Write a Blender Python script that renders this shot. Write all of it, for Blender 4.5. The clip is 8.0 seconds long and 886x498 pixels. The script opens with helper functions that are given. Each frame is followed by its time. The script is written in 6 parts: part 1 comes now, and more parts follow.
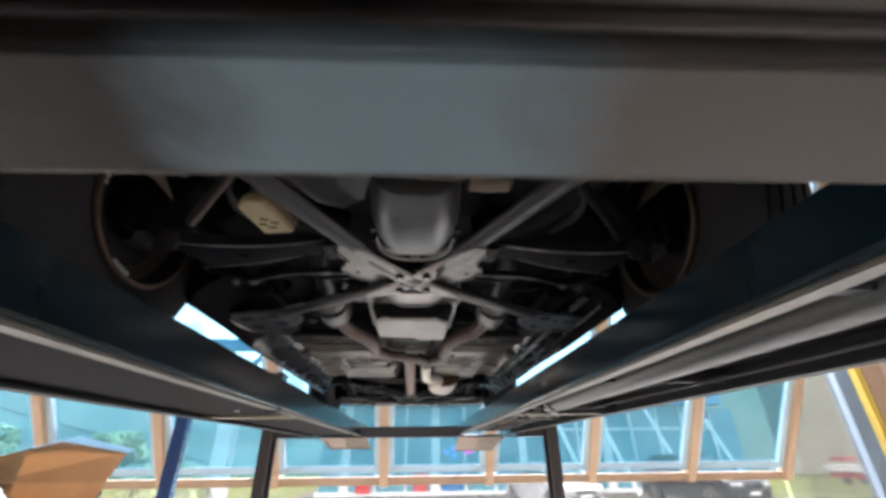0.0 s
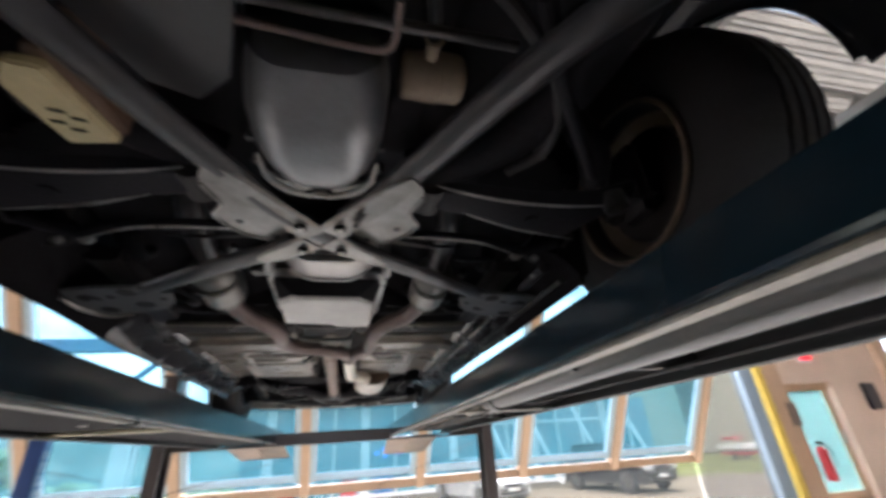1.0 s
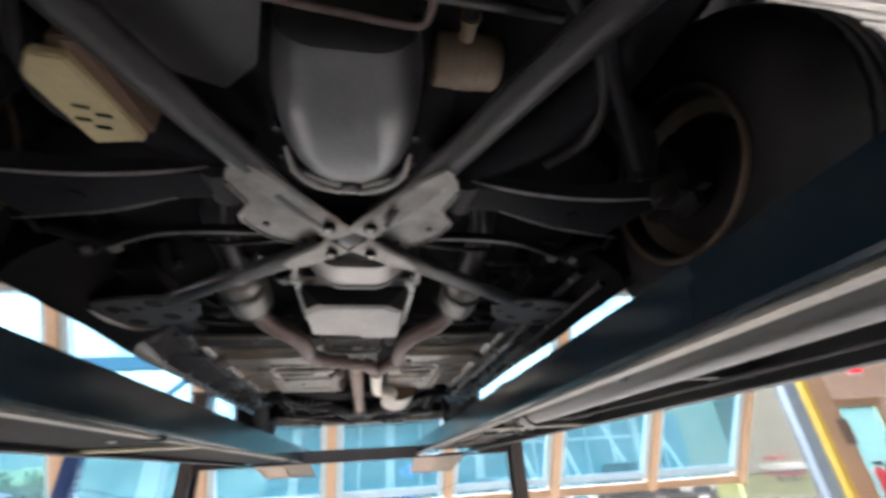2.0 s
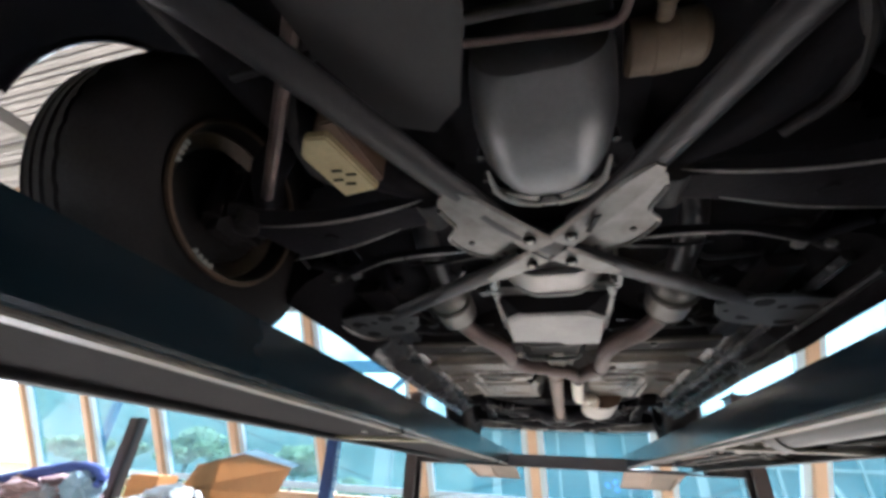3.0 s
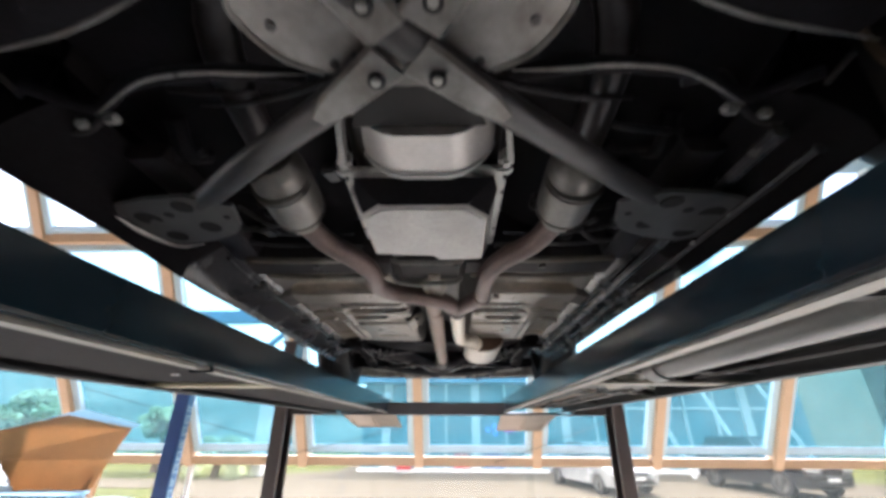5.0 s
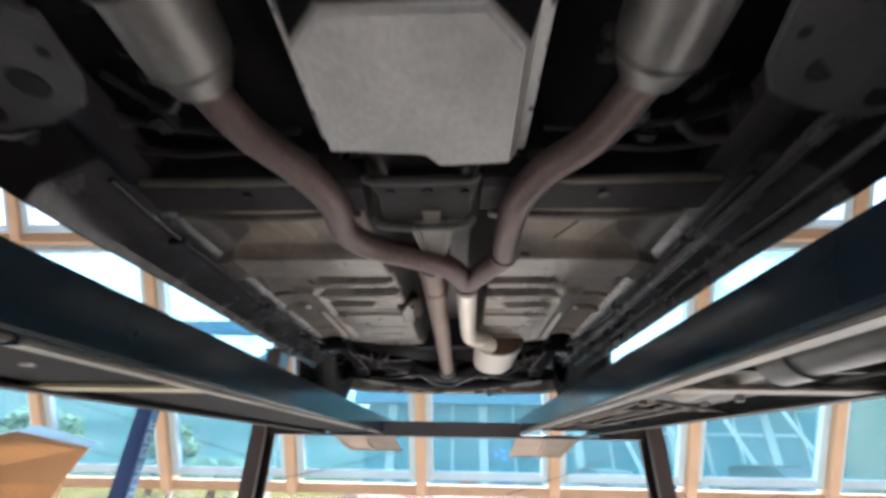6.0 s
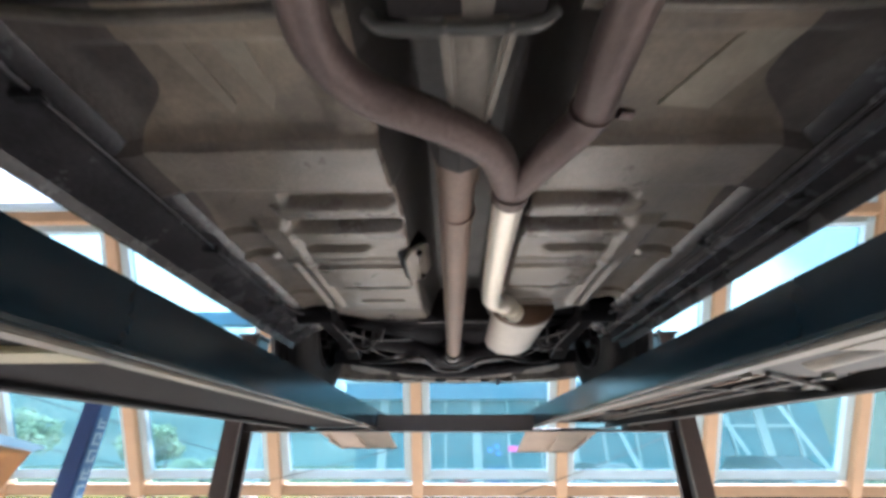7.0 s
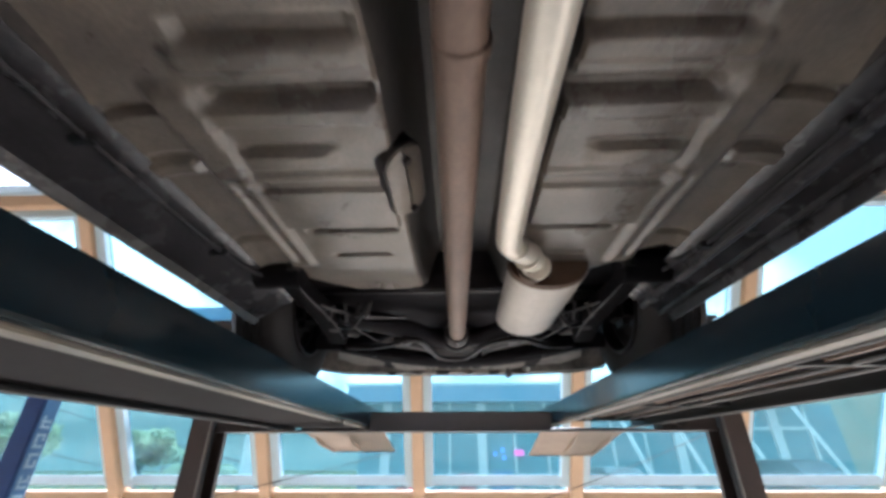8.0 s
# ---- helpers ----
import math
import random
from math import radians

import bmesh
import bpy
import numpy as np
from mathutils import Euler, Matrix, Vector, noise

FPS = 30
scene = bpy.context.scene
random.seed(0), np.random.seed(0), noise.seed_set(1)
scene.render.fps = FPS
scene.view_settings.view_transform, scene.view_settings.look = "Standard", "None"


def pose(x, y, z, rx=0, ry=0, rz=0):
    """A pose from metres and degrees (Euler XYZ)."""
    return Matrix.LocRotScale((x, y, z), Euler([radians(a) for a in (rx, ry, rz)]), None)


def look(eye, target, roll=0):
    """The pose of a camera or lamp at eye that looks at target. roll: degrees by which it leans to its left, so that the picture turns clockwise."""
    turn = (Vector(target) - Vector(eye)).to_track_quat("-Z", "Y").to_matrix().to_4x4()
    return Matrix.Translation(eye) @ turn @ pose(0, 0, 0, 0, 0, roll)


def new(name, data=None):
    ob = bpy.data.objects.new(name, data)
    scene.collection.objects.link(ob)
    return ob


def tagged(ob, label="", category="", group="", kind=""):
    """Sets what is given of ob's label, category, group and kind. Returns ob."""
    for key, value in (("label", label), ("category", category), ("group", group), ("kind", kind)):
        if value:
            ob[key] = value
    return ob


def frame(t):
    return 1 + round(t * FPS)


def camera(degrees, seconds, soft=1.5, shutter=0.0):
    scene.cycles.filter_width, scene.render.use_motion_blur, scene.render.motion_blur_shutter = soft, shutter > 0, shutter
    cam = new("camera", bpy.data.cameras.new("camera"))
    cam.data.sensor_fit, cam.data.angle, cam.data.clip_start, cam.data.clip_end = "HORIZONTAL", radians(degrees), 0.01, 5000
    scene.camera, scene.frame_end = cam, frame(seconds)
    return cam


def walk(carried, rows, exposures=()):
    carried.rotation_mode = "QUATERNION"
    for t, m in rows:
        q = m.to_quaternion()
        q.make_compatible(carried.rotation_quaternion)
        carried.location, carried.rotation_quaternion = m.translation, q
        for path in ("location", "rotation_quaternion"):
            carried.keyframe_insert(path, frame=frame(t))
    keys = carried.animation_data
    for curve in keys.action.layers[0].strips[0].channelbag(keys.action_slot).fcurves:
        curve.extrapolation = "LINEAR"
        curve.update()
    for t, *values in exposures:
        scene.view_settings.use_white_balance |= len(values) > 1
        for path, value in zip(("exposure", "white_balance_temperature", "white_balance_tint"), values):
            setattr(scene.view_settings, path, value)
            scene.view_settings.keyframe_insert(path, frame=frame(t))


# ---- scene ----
cam = camera(95.0, 8.0, soft=3.5, shutter=0.5)
PATH = [
    (0, (0.021, 0.224, 1.294), (0.142, 2.008, 2.19), -0.6),
    (0.5, (0.044, 0.387, 1.312), (0.277, 2.168, 2.191), -2.0),
    (1, (0.073, 0.561, 1.332), (0.509, 2.304, 2.211), -3.9),
    (1.2, (0.109, 0.59, 1.33), (0.66, 2.292, 2.223), -5.4),
    (2.3, (0.027, 0.632, 1.332), (0.072, 2.381, 2.3), -1.3),
    (2.5, (0.013, 0.626, 1.339), (-0.201, 2.362, 2.311), 0.9),
    (3, (0.004, 0.609, 1.335), (-0.501, 2.283, 2.306), 3.4),
    (3.5, (0.022, 0.624, 1.335), (-0.282, 2.37, 2.262), 1.3),
    (4, (0.061, 0.678, 1.312), (-0.079, 2.495, 2.135), 0.5),
    (4.5, (0.073, 0.793, 1.304), (-0.013, 2.624, 2.104), 0.5),
    (4.7, (0.068, 0.881, 1.317), (0.026, 2.714, 2.114), 0.1),
    (5.8, (0.068, 1.427, 1.329), (-0.042, 3.214, 2.22), 1.2),
    (6, (0.065, 1.53, 1.331), (-0.025, 3.315, 2.228), 1.1),
    (6.5, (0.04, 1.778, 1.325), (-0.032, 3.571, 2.208), 0.8),
    (7, (-0.029, 1.974, 1.334), (-0.07, 3.768, 2.219), -0.0),
    (7.5, (-0.053, 2.144, 1.33), (-0.094, 3.946, 2.196), -0.2),
    (8, (-0.029, 2.378, 1.328), (-0.086, 4.163, 2.227), -0.1),
]
walk(cam, [(t, look(eye, target, roll)) for t, eye, target, roll in PATH],
     [(0.0, 2.66, 5480, 15.0), (1.0, 2.68, 5480, 15.0), (2.4, 2.98, 5480, 15.0), (3.0, 2.82, 5480, 15.0), (4.2, 2.94, 5500, 15.0), (6.0, 2.84, 5490, 15.0), (6.6, 2.92, 5490, 15.0), (8.0, 2.62, 5480, 15.0)])

# ---- world, sun, large lights ----
world = bpy.data.worlds.new("world")
scene.world = world
world.use_nodes = True
wn, wl = world.node_tree.nodes, world.node_tree.links.new
sky = wn.new("ShaderNodeTexSky")
sky.sky_type, sky.sun_disc = "NISHITA", False
sky.sun_elevation, sky.sun_rotation = radians(61), radians(18)
sky.air_density, sky.dust_density = 1.0, 4.0
# broad bright cloud over hazy blue
wco = wn.new("ShaderNodeTexCoord")
cloud = wn.new("ShaderNodeTexNoise")
cloud.inputs["Scale"].default_value, cloud.inputs["Detail"].default_value = 4.2, 7
wl(wco.outputs["Generated"], cloud.inputs["Vector"])
cover = wn.new("ShaderNodeMapRange")
cover.inputs["From Min"].default_value, cover.inputs["From Max"].default_value = 0.42, 0.54
cover.inputs["To Min"].default_value, cover.inputs["To Max"].default_value = 0.1, 0.95
bank = wn.new("ShaderNodeVectorMath")
bank.operation = "DOT_PRODUCT"
bank.inputs[1].default_value = (-0.1, 0.0, 0.05)
wl(wco.outputs["Generated"], bank.inputs[0])
lump = wn.new("ShaderNodeMath")
wl(cloud.outputs["Fac"], lump.inputs[0])
wl(bank.outputs["Value"], lump.inputs[1])
wl(lump.outputs[0], cover.inputs["Value"])
veil = wn.new("ShaderNodeMix")
veil.data_type = "RGBA"
wl(cover.outputs["Result"], veil.inputs["Factor"])
wl(sky.outputs["Color"], veil.inputs["A"])
veil.inputs["B"].default_value = (15.5, 15.3, 15.2, 1)
wn["Background"].inputs["Strength"].default_value = 0.15
wl(veil.outputs["Result"], wn["Background"].inputs["Color"])
sun = new("sun", bpy.data.lights.new("sun", "SUN"))
sun.data.energy, sun.data.angle, sun.data.color = 2.6, radians(2), (1.0, 0.94, 0.85)
sun.matrix_world = look((4, 12, 22.8), (0, 0, 0))


# ---- materials ----
def mat(name, color, rough=0.5, metal=0.0, var=0.25, scale=6.0, grain=0.15, bump=0.15, fine=90.0, spec=0.5, color2=None,
        stain=0.0, island=0.0, coat=0.0):
    """A worn surface: broad patches, fine grain, roughness that wanders and a shallow relief."""
    m = bpy.data.materials.new(name)
    m.use_nodes = True
    nt = m.node_tree
    n, link = nt.nodes, nt.links.new
    b = n["Principled BSDF"]
    geo = n.new("ShaderNodeTexCoord")
    big = n.new("ShaderNodeTexNoise")
    big.inputs["Scale"].default_value, big.inputs["Detail"].default_value, big.inputs["Roughness"].default_value = scale, 6, 0.65
    small = n.new("ShaderNodeTexNoise")
    small.inputs["Scale"].default_value, small.inputs["Detail"].default_value = fine, 3
    link(geo.outputs["Object"], big.inputs["Vector"])
    link(geo.outputs["Object"], small.inputs["Vector"])
    c1 = Vector(color)
    c2 = Vector(color2) if color2 else c1 * (1 - var)
    ramp = n.new("ShaderNodeValToRGB")
    ramp.color_ramp.elements[0].position, ramp.color_ramp.elements[1].position = 0.32, 0.68
    ramp.color_ramp.elements[0].color = (*c2, 1)
    ramp.color_ramp.elements[1].color = (*c1, 1)
    link(big.outputs["Fac"], ramp.inputs["Fac"])
    mix = n.new("ShaderNodeMix")
    mix.data_type, mix.blend_type = "RGBA", "MULTIPLY"
    mix.inputs["Factor"].default_value = grain * 2
    link(ramp.outputs["Color"], mix.inputs["A"])
    link(small.outputs["Fac"], mix.inputs["B"])
    out = mix.outputs["Result"]
    if stain > 0:
        st = n.new("ShaderNodeTexNoise")
        st.inputs["Scale"].default_value, st.inputs["Detail"].default_value, st.inputs["Distortion"].default_value = scale * 0.45, 8, 1.2
        link(geo.outputs["Object"], st.inputs["Vector"])
        sr = n.new("ShaderNodeMapRange")
        sr.inputs["From Min"].default_value, sr.inputs["From Max"].default_value = 0.52, 0.72
        sr.inputs["To Max"].default_value = stain
        link(st.outputs["Fac"], sr.inputs["Value"])
        m2 = n.new("ShaderNodeMix")
        m2.data_type = "RGBA"
        link(sr.outputs["Result"], m2.inputs["Factor"])
        link(out, m2.inputs["A"])
        m2.inputs["B"].default_value = (*(c1 * 0.35), 1)
        out = m2.outputs["Result"]
    if island > 0:
        info = n.new("ShaderNodeObjectInfo")
        hsv = n.new("ShaderNodeHueSaturation")
        mr = n.new("ShaderNodeMapRange")
        mr.inputs["To Min"].default_value, mr.inputs["To Max"].default_value = 1 - island, 1 + island
        link(info.outputs["Random"], mr.inputs["Value"])
        link(mr.outputs["Result"], hsv.inputs["Value"])
        link(out, hsv.inputs["Color"])
        out = hsv.outputs["Color"]
    link(out, b.inputs["Base Color"])
    rr = n.new("ShaderNodeMapRange")
    rr.inputs["To Min"].default_value, rr.inputs["To Max"].default_value = max(0.03, rough - 0.14), min(1, rough + 0.14)
    link(big.outputs["Fac"], rr.inputs["Value"])
    link(rr.outputs["Result"], b.inputs["Roughness"])
    b.inputs["Metallic"].default_value = metal
    b.inputs["Specular IOR Level"].default_value = spec
    b.inputs["Coat Weight"].default_value = coat
    bp = n.new("ShaderNodeBump")
    bp.inputs["Strength"].default_value, bp.inputs["Distance"].default_value = bump, 0.004
    add = n.new("ShaderNodeMath")
    link(big.outputs["Fac"], add.inputs[0])
    link(small.outputs["Fac"], add.inputs[1])
    link(add.outputs[0], bp.inputs["Height"])
    link(bp.outputs["Normal"], b.inputs["Normal"])
    return m


def glass(name, tint, gloss=0.08, haze=0.0):
    """A thin pane: it lets tinted light through, mirrors a little and scatters some on its dusty face."""
    m = bpy.data.materials.new(name)
    m.use_nodes = True
    n, link = m.node_tree.nodes, m.node_tree.links.new
    n.remove(n["Principled BSDF"])
    tr = n.new("ShaderNodeBsdfTransparent")
    tr.inputs["Color"].default_value = (*tint, 1)
    dust = n.new("ShaderNodeBsdfTranslucent")
    dust.inputs["Color"].default_value = (*(Vector(tint) * 0.9 + Vector((0.03, 0.13, 0.145))), 1)
    film = n.new("ShaderNodeMixShader")
    film.inputs[0].default_value = haze
    link(tr.outputs[0], film.inputs[1])
    link(dust.outputs[0], film.inputs[2])
    gl = n.new("ShaderNodeBsdfGlossy")
    gl.inputs["Roughness"].default_value = 0.02
    fr = n.new("ShaderNodeFresnel")
    fr.inputs["IOR"].default_value = 1.5
    mul = n.new("ShaderNodeMath")
    mul.operation = "MULTIPLY"
    mul.inputs[1].default_value = gloss / 0.08
    link(fr.outputs[0], mul.inputs[0])
    mx = n.new("ShaderNodeMixShader")
    link(mul.outputs[0], mx.inputs[0])
    link(film.outputs[0], mx.inputs[1])
    link(gl.outputs[0], mx.inputs[2])
    link(mx.outputs[0], n["Material Output"].inputs["Surface"])
    return m


def lamp_mat(name, color, strength):
    m = bpy.data.materials.new(name)
    m.use_nodes = True
    b = m.node_tree.nodes["Principled BSDF"]
    b.inputs["Base Color"].default_value = (*color, 1)
    b.inputs["Emission Color"].default_value = (*color, 1)
    b.inputs["Emission Strength"].default_value = strength
    return m


M_LIFT = mat("lift_paint", (0.008, 0.018, 0.026), 0.15, 0.0, 0.2, 1.2, 0.06, 0.02, 40, 0.33)
M_LIFT_IN = mat("lift_underside", (0.03, 0.03, 0.032), 0.6, 0.0, 0.4, 4, 0.2, 0.15, 50, stain=0.5)
M_RIMLIP = mat("brown_rim_edge", (0.225, 0.158, 0.112), 0.45, 0.2, 0.4, 9, 0.2, 0.1, 70)
M_LIP = mat("worn_edge", (0.32, 0.28, 0.22), 0.42, 0.3, 0.4, 5, 0.2, 0.2, 70, color2=(0.1, 0.1, 0.1))
# dark base tone stands for the flange's dim left end
M_FLANGE = mat("brown_flange", (0.03, 0.024, 0.021), 0.65, 0.0, 0.5, 2, 0.2, 0.12, 60, 0.2, stain=0.5)
M_POST = mat("post_paint", (0.078, 0.056, 0.049), 0.4, 0.0, 0.3, 4, 0.15, 0.1, 60, stain=0.3)
M_BLUEPOST = mat("blue_paint", (0.04, 0.085, 0.26), 0.4, 0.0, 0.25, 4, 0.12, 0.08, 60)
M_BLUEPOST2 = mat("pale_blue_paint", (0.1, 0.22, 0.42), 0.4, 0.0, 0.25, 4, 0.12, 0.08, 60)
M_WHITEBLUE = mat("letter_paint", (0.45, 0.6, 0.72), 0.5, var=0.15)
M_RAMP = mat("ramp_plate", (0.42, 0.33, 0.26), 0.55, 0.1, 0.3, 5, 0.15, 0.1, 60, stain=0.3)
M_CYL = mat("cylinder_paint", (0.1, 0.097, 0.09), 0.4, 0.15, 0.3, 4, 0.15, 0.1, 60, stain=0.4)
M_STRIP = mat("yellowed_strip", (0.55, 0.5, 0.33), 0.5, 0.0, 0.25, 5, 0.15, 0.05, 60)
M_STEEL = mat("bare_steel", (0.5, 0.48, 0.45), 0.35, 0.9, 0.3, 8, 0.2, 0.1, 80)
M_PAN = mat("floor_coating", (0.3, 0.255, 0.205), 0.3, 0.0, 0.4, 4.2, 0.25, 0.3, 120, 0.6, color2=(0.15, 0.13, 0.117), stain=0.65)
M_BLACK = mat("black_underseal", (0.0406, 0.0355, 0.0377), 0.38, 0.0, 0.45, 4, 0.3, 0.3, 110, 0.36, stain=0.3)
M_SHIELD = mat("grey_shield", (0.0351, 0.0328, 0.0335), 0.5, 0.0, 0.3, 6, 0.15, 0.1, 80)
# floor colour darkened for the shade inside the tunnel
M_TUNNEL_SHADE = mat("tunnel_shade", (0.110, 0.102, 0.094), 0.5, 0.2, 0.4, 4, 0.2, 0.2, 80, stain=0.4)
M_CASTDULL = mat("dull_casting", (0.2340, 0.2080, 0.1755), 0.5, 0.3, 0.35, 9, 0.2, 0.2, 110, stain=0.4)
M_DUSTY = mat("dusty_plastic", (0.34, 0.31, 0.27), 0.6, 0.0, 0.3, 9, 0.2, 0.2, 60, color2=(0.09, 0.085, 0.08), stain=0.5)
M_PATCH = mat("bare_primer", (0.36, 0.315, 0.25), 0.45, 0.0, 0.35, 9, 0.15, 0.1, 90, stain=0.3)
M_MATTE = mat("matte_black", (0.0406, 0.0357, 0.0364), 0.68, 0.0, 0.4, 5, 0.3, 0.3, 90, 0.25)
M_PANFRONT = mat("patchy_underseal", (0.3304, 0.2755, 0.2117), 0.55, 0.0, 0.35, 4.5, 0.2, 0.25, 110, 0.4, color2=(0.1, 0.085, 0.075), stain=0.5)
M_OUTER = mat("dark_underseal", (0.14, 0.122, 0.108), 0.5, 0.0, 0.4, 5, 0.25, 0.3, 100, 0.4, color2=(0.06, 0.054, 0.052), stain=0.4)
M_SOFFIT = mat("flat_black", (0.036, 0.034, 0.036), 0.85, 0.0, 0.4, 3, 0.2, 0.1, 60, 0.12)
# woods kept pale, the haze before them put into the colour
M_HEDGE = mat("hazy_woods", (0.4, 0.37, 0.28), 0.9, 0.0, 0.25, 0.5, 0.2, 0.3, 6, 0.1, color2=(0.28, 0.28, 0.19))
# pale tone for bright rims, and for glints drawn along the arms
M_EDGE = mat("pale_edge_glint", (0.55, 0.53, 0.51), 0.32, 0.3, 0.5, 14, 0.15, 0.05, 60, stain=0.5)
M_ARM = mat("oily_black_arm", (0.021, 0.019, 0.023), 0.7, 0.0, 0.4, 6, 0.25, 0.3, 90, 0.14)
M_SILL = mat("dusty_black_sill", (0.07, 0.068, 0.074), 0.26, 0.0, 0.45, 5, 0.25, 0.2, 90, 0.55, stain=0.4)
M_DARK = mat("dark_steel", (0.055, 0.05, 0.05), 0.38, 0.4, 0.4, 7, 0.25, 0.2, 100)
M_RUB = mat("tyre_rubber", (0.042, 0.038, 0.038), 0.68, 0.0, 0.3, 5, 0.25, 0.2, 130, 0.4)
M_RIM = mat("dusty_alloy", (0.33, 0.255, 0.2), 0.5, 0.3, 0.4, 6, 0.2, 0.1, 90, stain=0.4)
M_ALU = mat("cast_aluminium", (0.55, 0.54, 0.52), 0.45, 0.55, 0.3, 9, 0.25, 0.25, 140, stain=0.3)
M_ALU_PALE = mat("pale_aluminium", (0.56, 0.53, 0.51), 0.42, 0.55, 0.18, 7, 0.12, 0.1, 120, stain=0.12)
M_PANBASE = mat("dull_pan_metal", (0.48, 0.465, 0.45), 0.46, 0.4, 0.25, 8, 0.2, 0.12, 120, stain=0.25)
M_OILPAN = mat("oil_pan_metal", (0.2400, 0.2400, 0.2480), 0.42, 0.75, 0.3, 6, 0.12, 0.08, 110, stain=0.25)
M_GUSSET = mat("grey_plate", (0.275, 0.265, 0.255), 0.34, 0.7, 0.5, 11, 0.08, 0.03, 60, color2=(0.12, 0.105, 0.092), stain=0.35)
M_BRACKET = mat("grey_pressing", (0.11, 0.107, 0.105), 0.4, 0.1, 0.5, 9, 0.15, 0.08, 80, stain=0.4)
M_PITCH = mat("tarry_black", (0.013, 0.012, 0.014), 0.8, 0.0, 0.4, 6, 0.25, 0.3, 90, 0.06)
M_XARM = mat("brace_paint", (0.034, 0.031, 0.033), 0.42, 0.15, 0.4, 8, 0.2, 0.15, 110)
M_RUST = mat("exhaust_brown", (0.21, 0.155, 0.14), 0.5, 0.45, 0.3, 8, 0.25, 0.3, 130, color2=(0.12, 0.088, 0.083), stain=0.3)
M_PIPE = mat("bright_pipe", (0.86, 0.79, 0.69), 0.34, 0.45, 0.15, 6, 0.1, 0.06, 90)
M_CAT = mat("converter_shell", (0.2160, 0.2040, 0.1896), 0.42, 0.6, 0.3, 7, 0.2, 0.15, 90, stain=0.3)
M_MUF = mat("muffler_shell", (0.62, 0.57, 0.51), 0.5, 0.35, 0.25, 5, 0.15, 0.12, 100, stain=0.2)
M_MUFEND = mat("muffler_end", (0.14, 0.085, 0.055), 0.6, 0.4, 0.35, 8, 0.2, 0.2, 100)
M_SHAFT = mat("shaft_tube", (0.27, 0.185, 0.145), 0.5, 0.25, 0.3, 6, 0.2, 0.2, 110, stain=0.3)
M_YELLOW = mat("cream_plastic", (0.62, 0.52, 0.3), 0.5, 0.0, 0.2, 8, 0.12, 0.08, 90)
M_TAN = mat("tan_plastic", (0.4, 0.3, 0.21), 0.5, 0.0, 0.3, 8, 0.15, 0.1, 90)
M_BROWN = mat("brown_plastic", (0.2, 0.13, 0.09), 0.55, 0.0, 0.3, 8)
M_TRAY = mat("undertray_plastic", (0.02, 0.019, 0.02), 0.5, 0.0, 0.35, 3, 0.2, 0.1, 80, 0.4, stain=0.3)
M_BODY = mat("black_car_paint", (0.02, 0.021, 0.025), 0.2, 0.0, 0.1, 2, 0.03, 0.0, 60, 0.5, coat=0.6)
M_WIN_DARK = mat("dark_car_glass", (0.02, 0.025, 0.03), 0.06, 0.0, 0.1, 2, 0.0, 0.0)
M_FRAME = mat("tan_frame", (0.56, 0.37, 0.225), 0.5, 0.0, 0.15, 2.5, 0.1, 0.05, 60)
M_FRAME_B = mat("pale_blue_frame", (0.5, 0.62, 0.68), 0.5, 0.0, 0.12, 3, 0.08, 0.05, 60)
M_JAMB = mat("grey_blue_jamb", (0.27, 0.33, 0.37), 0.5, 0.0, 0.15, 3, 0.08, 0.05, 60)
M_GLASS = glass("blue_tinted_glass", (0.1, 0.178, 0.194), 0.08, 0.075)
M_GLASS_PALE = glass("clear_upper_glass", (0.27, 0.3, 0.315), 0.08, 0.06)
M_GLASS_LOW = glass("dimming_lower_glass", (0.67, 0.64, 0.585), 0.03, 0.012)
M_GLASS_SIDE = glass("dimming_side_glass", (0.62, 0.59, 0.55), 0.04, 0.02)

M_TEAL = glass("teal_glass", (0.6, 0.9, 0.8), 0.08, 0.15)
M_FLOOR = mat("polished_concrete", (0.68, 0.59, 0.49), 0.35, 0.0, 0.2, 0.8, 0.12, 0.05, 40, stain=0.15)
M_GROUND = mat("grass", (0.14, 0.145, 0.05), 0.9, 0.0, 0.4, 0.6, 0.3, 0.4, 30, 0.05, color2=(0.1, 0.12, 0.035))
M_PAVE = mat("sunlit_paving", (0.13, 0.113, 0.085), 0.9, 0.0, 0.15, 0.5, 0.12, 0.1, 25, 0.05)
M_WALL = mat("plaster", (0.62, 0.58, 0.52), 0.7, 0.0, 0.12, 1.2, 0.08, 0.1, 50)
M_WALL_TAN = mat("tan_plaster", (0.74, 0.56, 0.42), 0.65, 0.0, 0.15, 1.5, 0.1, 0.1, 50)
M_WALL_BROWN = mat("brown_plaster", (0.4, 0.33, 0.28), 0.7, 0.0, 0.15, 1.2, 0.1, 0.1, 50)
M_ROOF = mat("corrugated_sheet", (0.34, 0.31, 0.265), 0.6, 0.1, 0.25, 1.2, 0.12, 0.08, 40, stain=0.25)
M_TRUSS = mat("truss_paint", (0.3, 0.28, 0.26), 0.5, 0.0, 0.25, 3, 0.12, 0.08, 50)
M_YEL_STRIPE = mat("yellow_tape", (0.85, 0.58, 0.08), 0.5, var=0.2)
M_RED = mat("red_paint", (0.5, 0.03, 0.035), 0.4, var=0.2)
M_CARD = mat("cardboard", (0.56, 0.34, 0.17), 0.75, 0.0, 0.15, 3, 0.1, 0.1, 60)
M_BLUEBEAM = mat("sky_blue_steel", (0.03, 0.17, 0.4), 0.45, var=0.15)
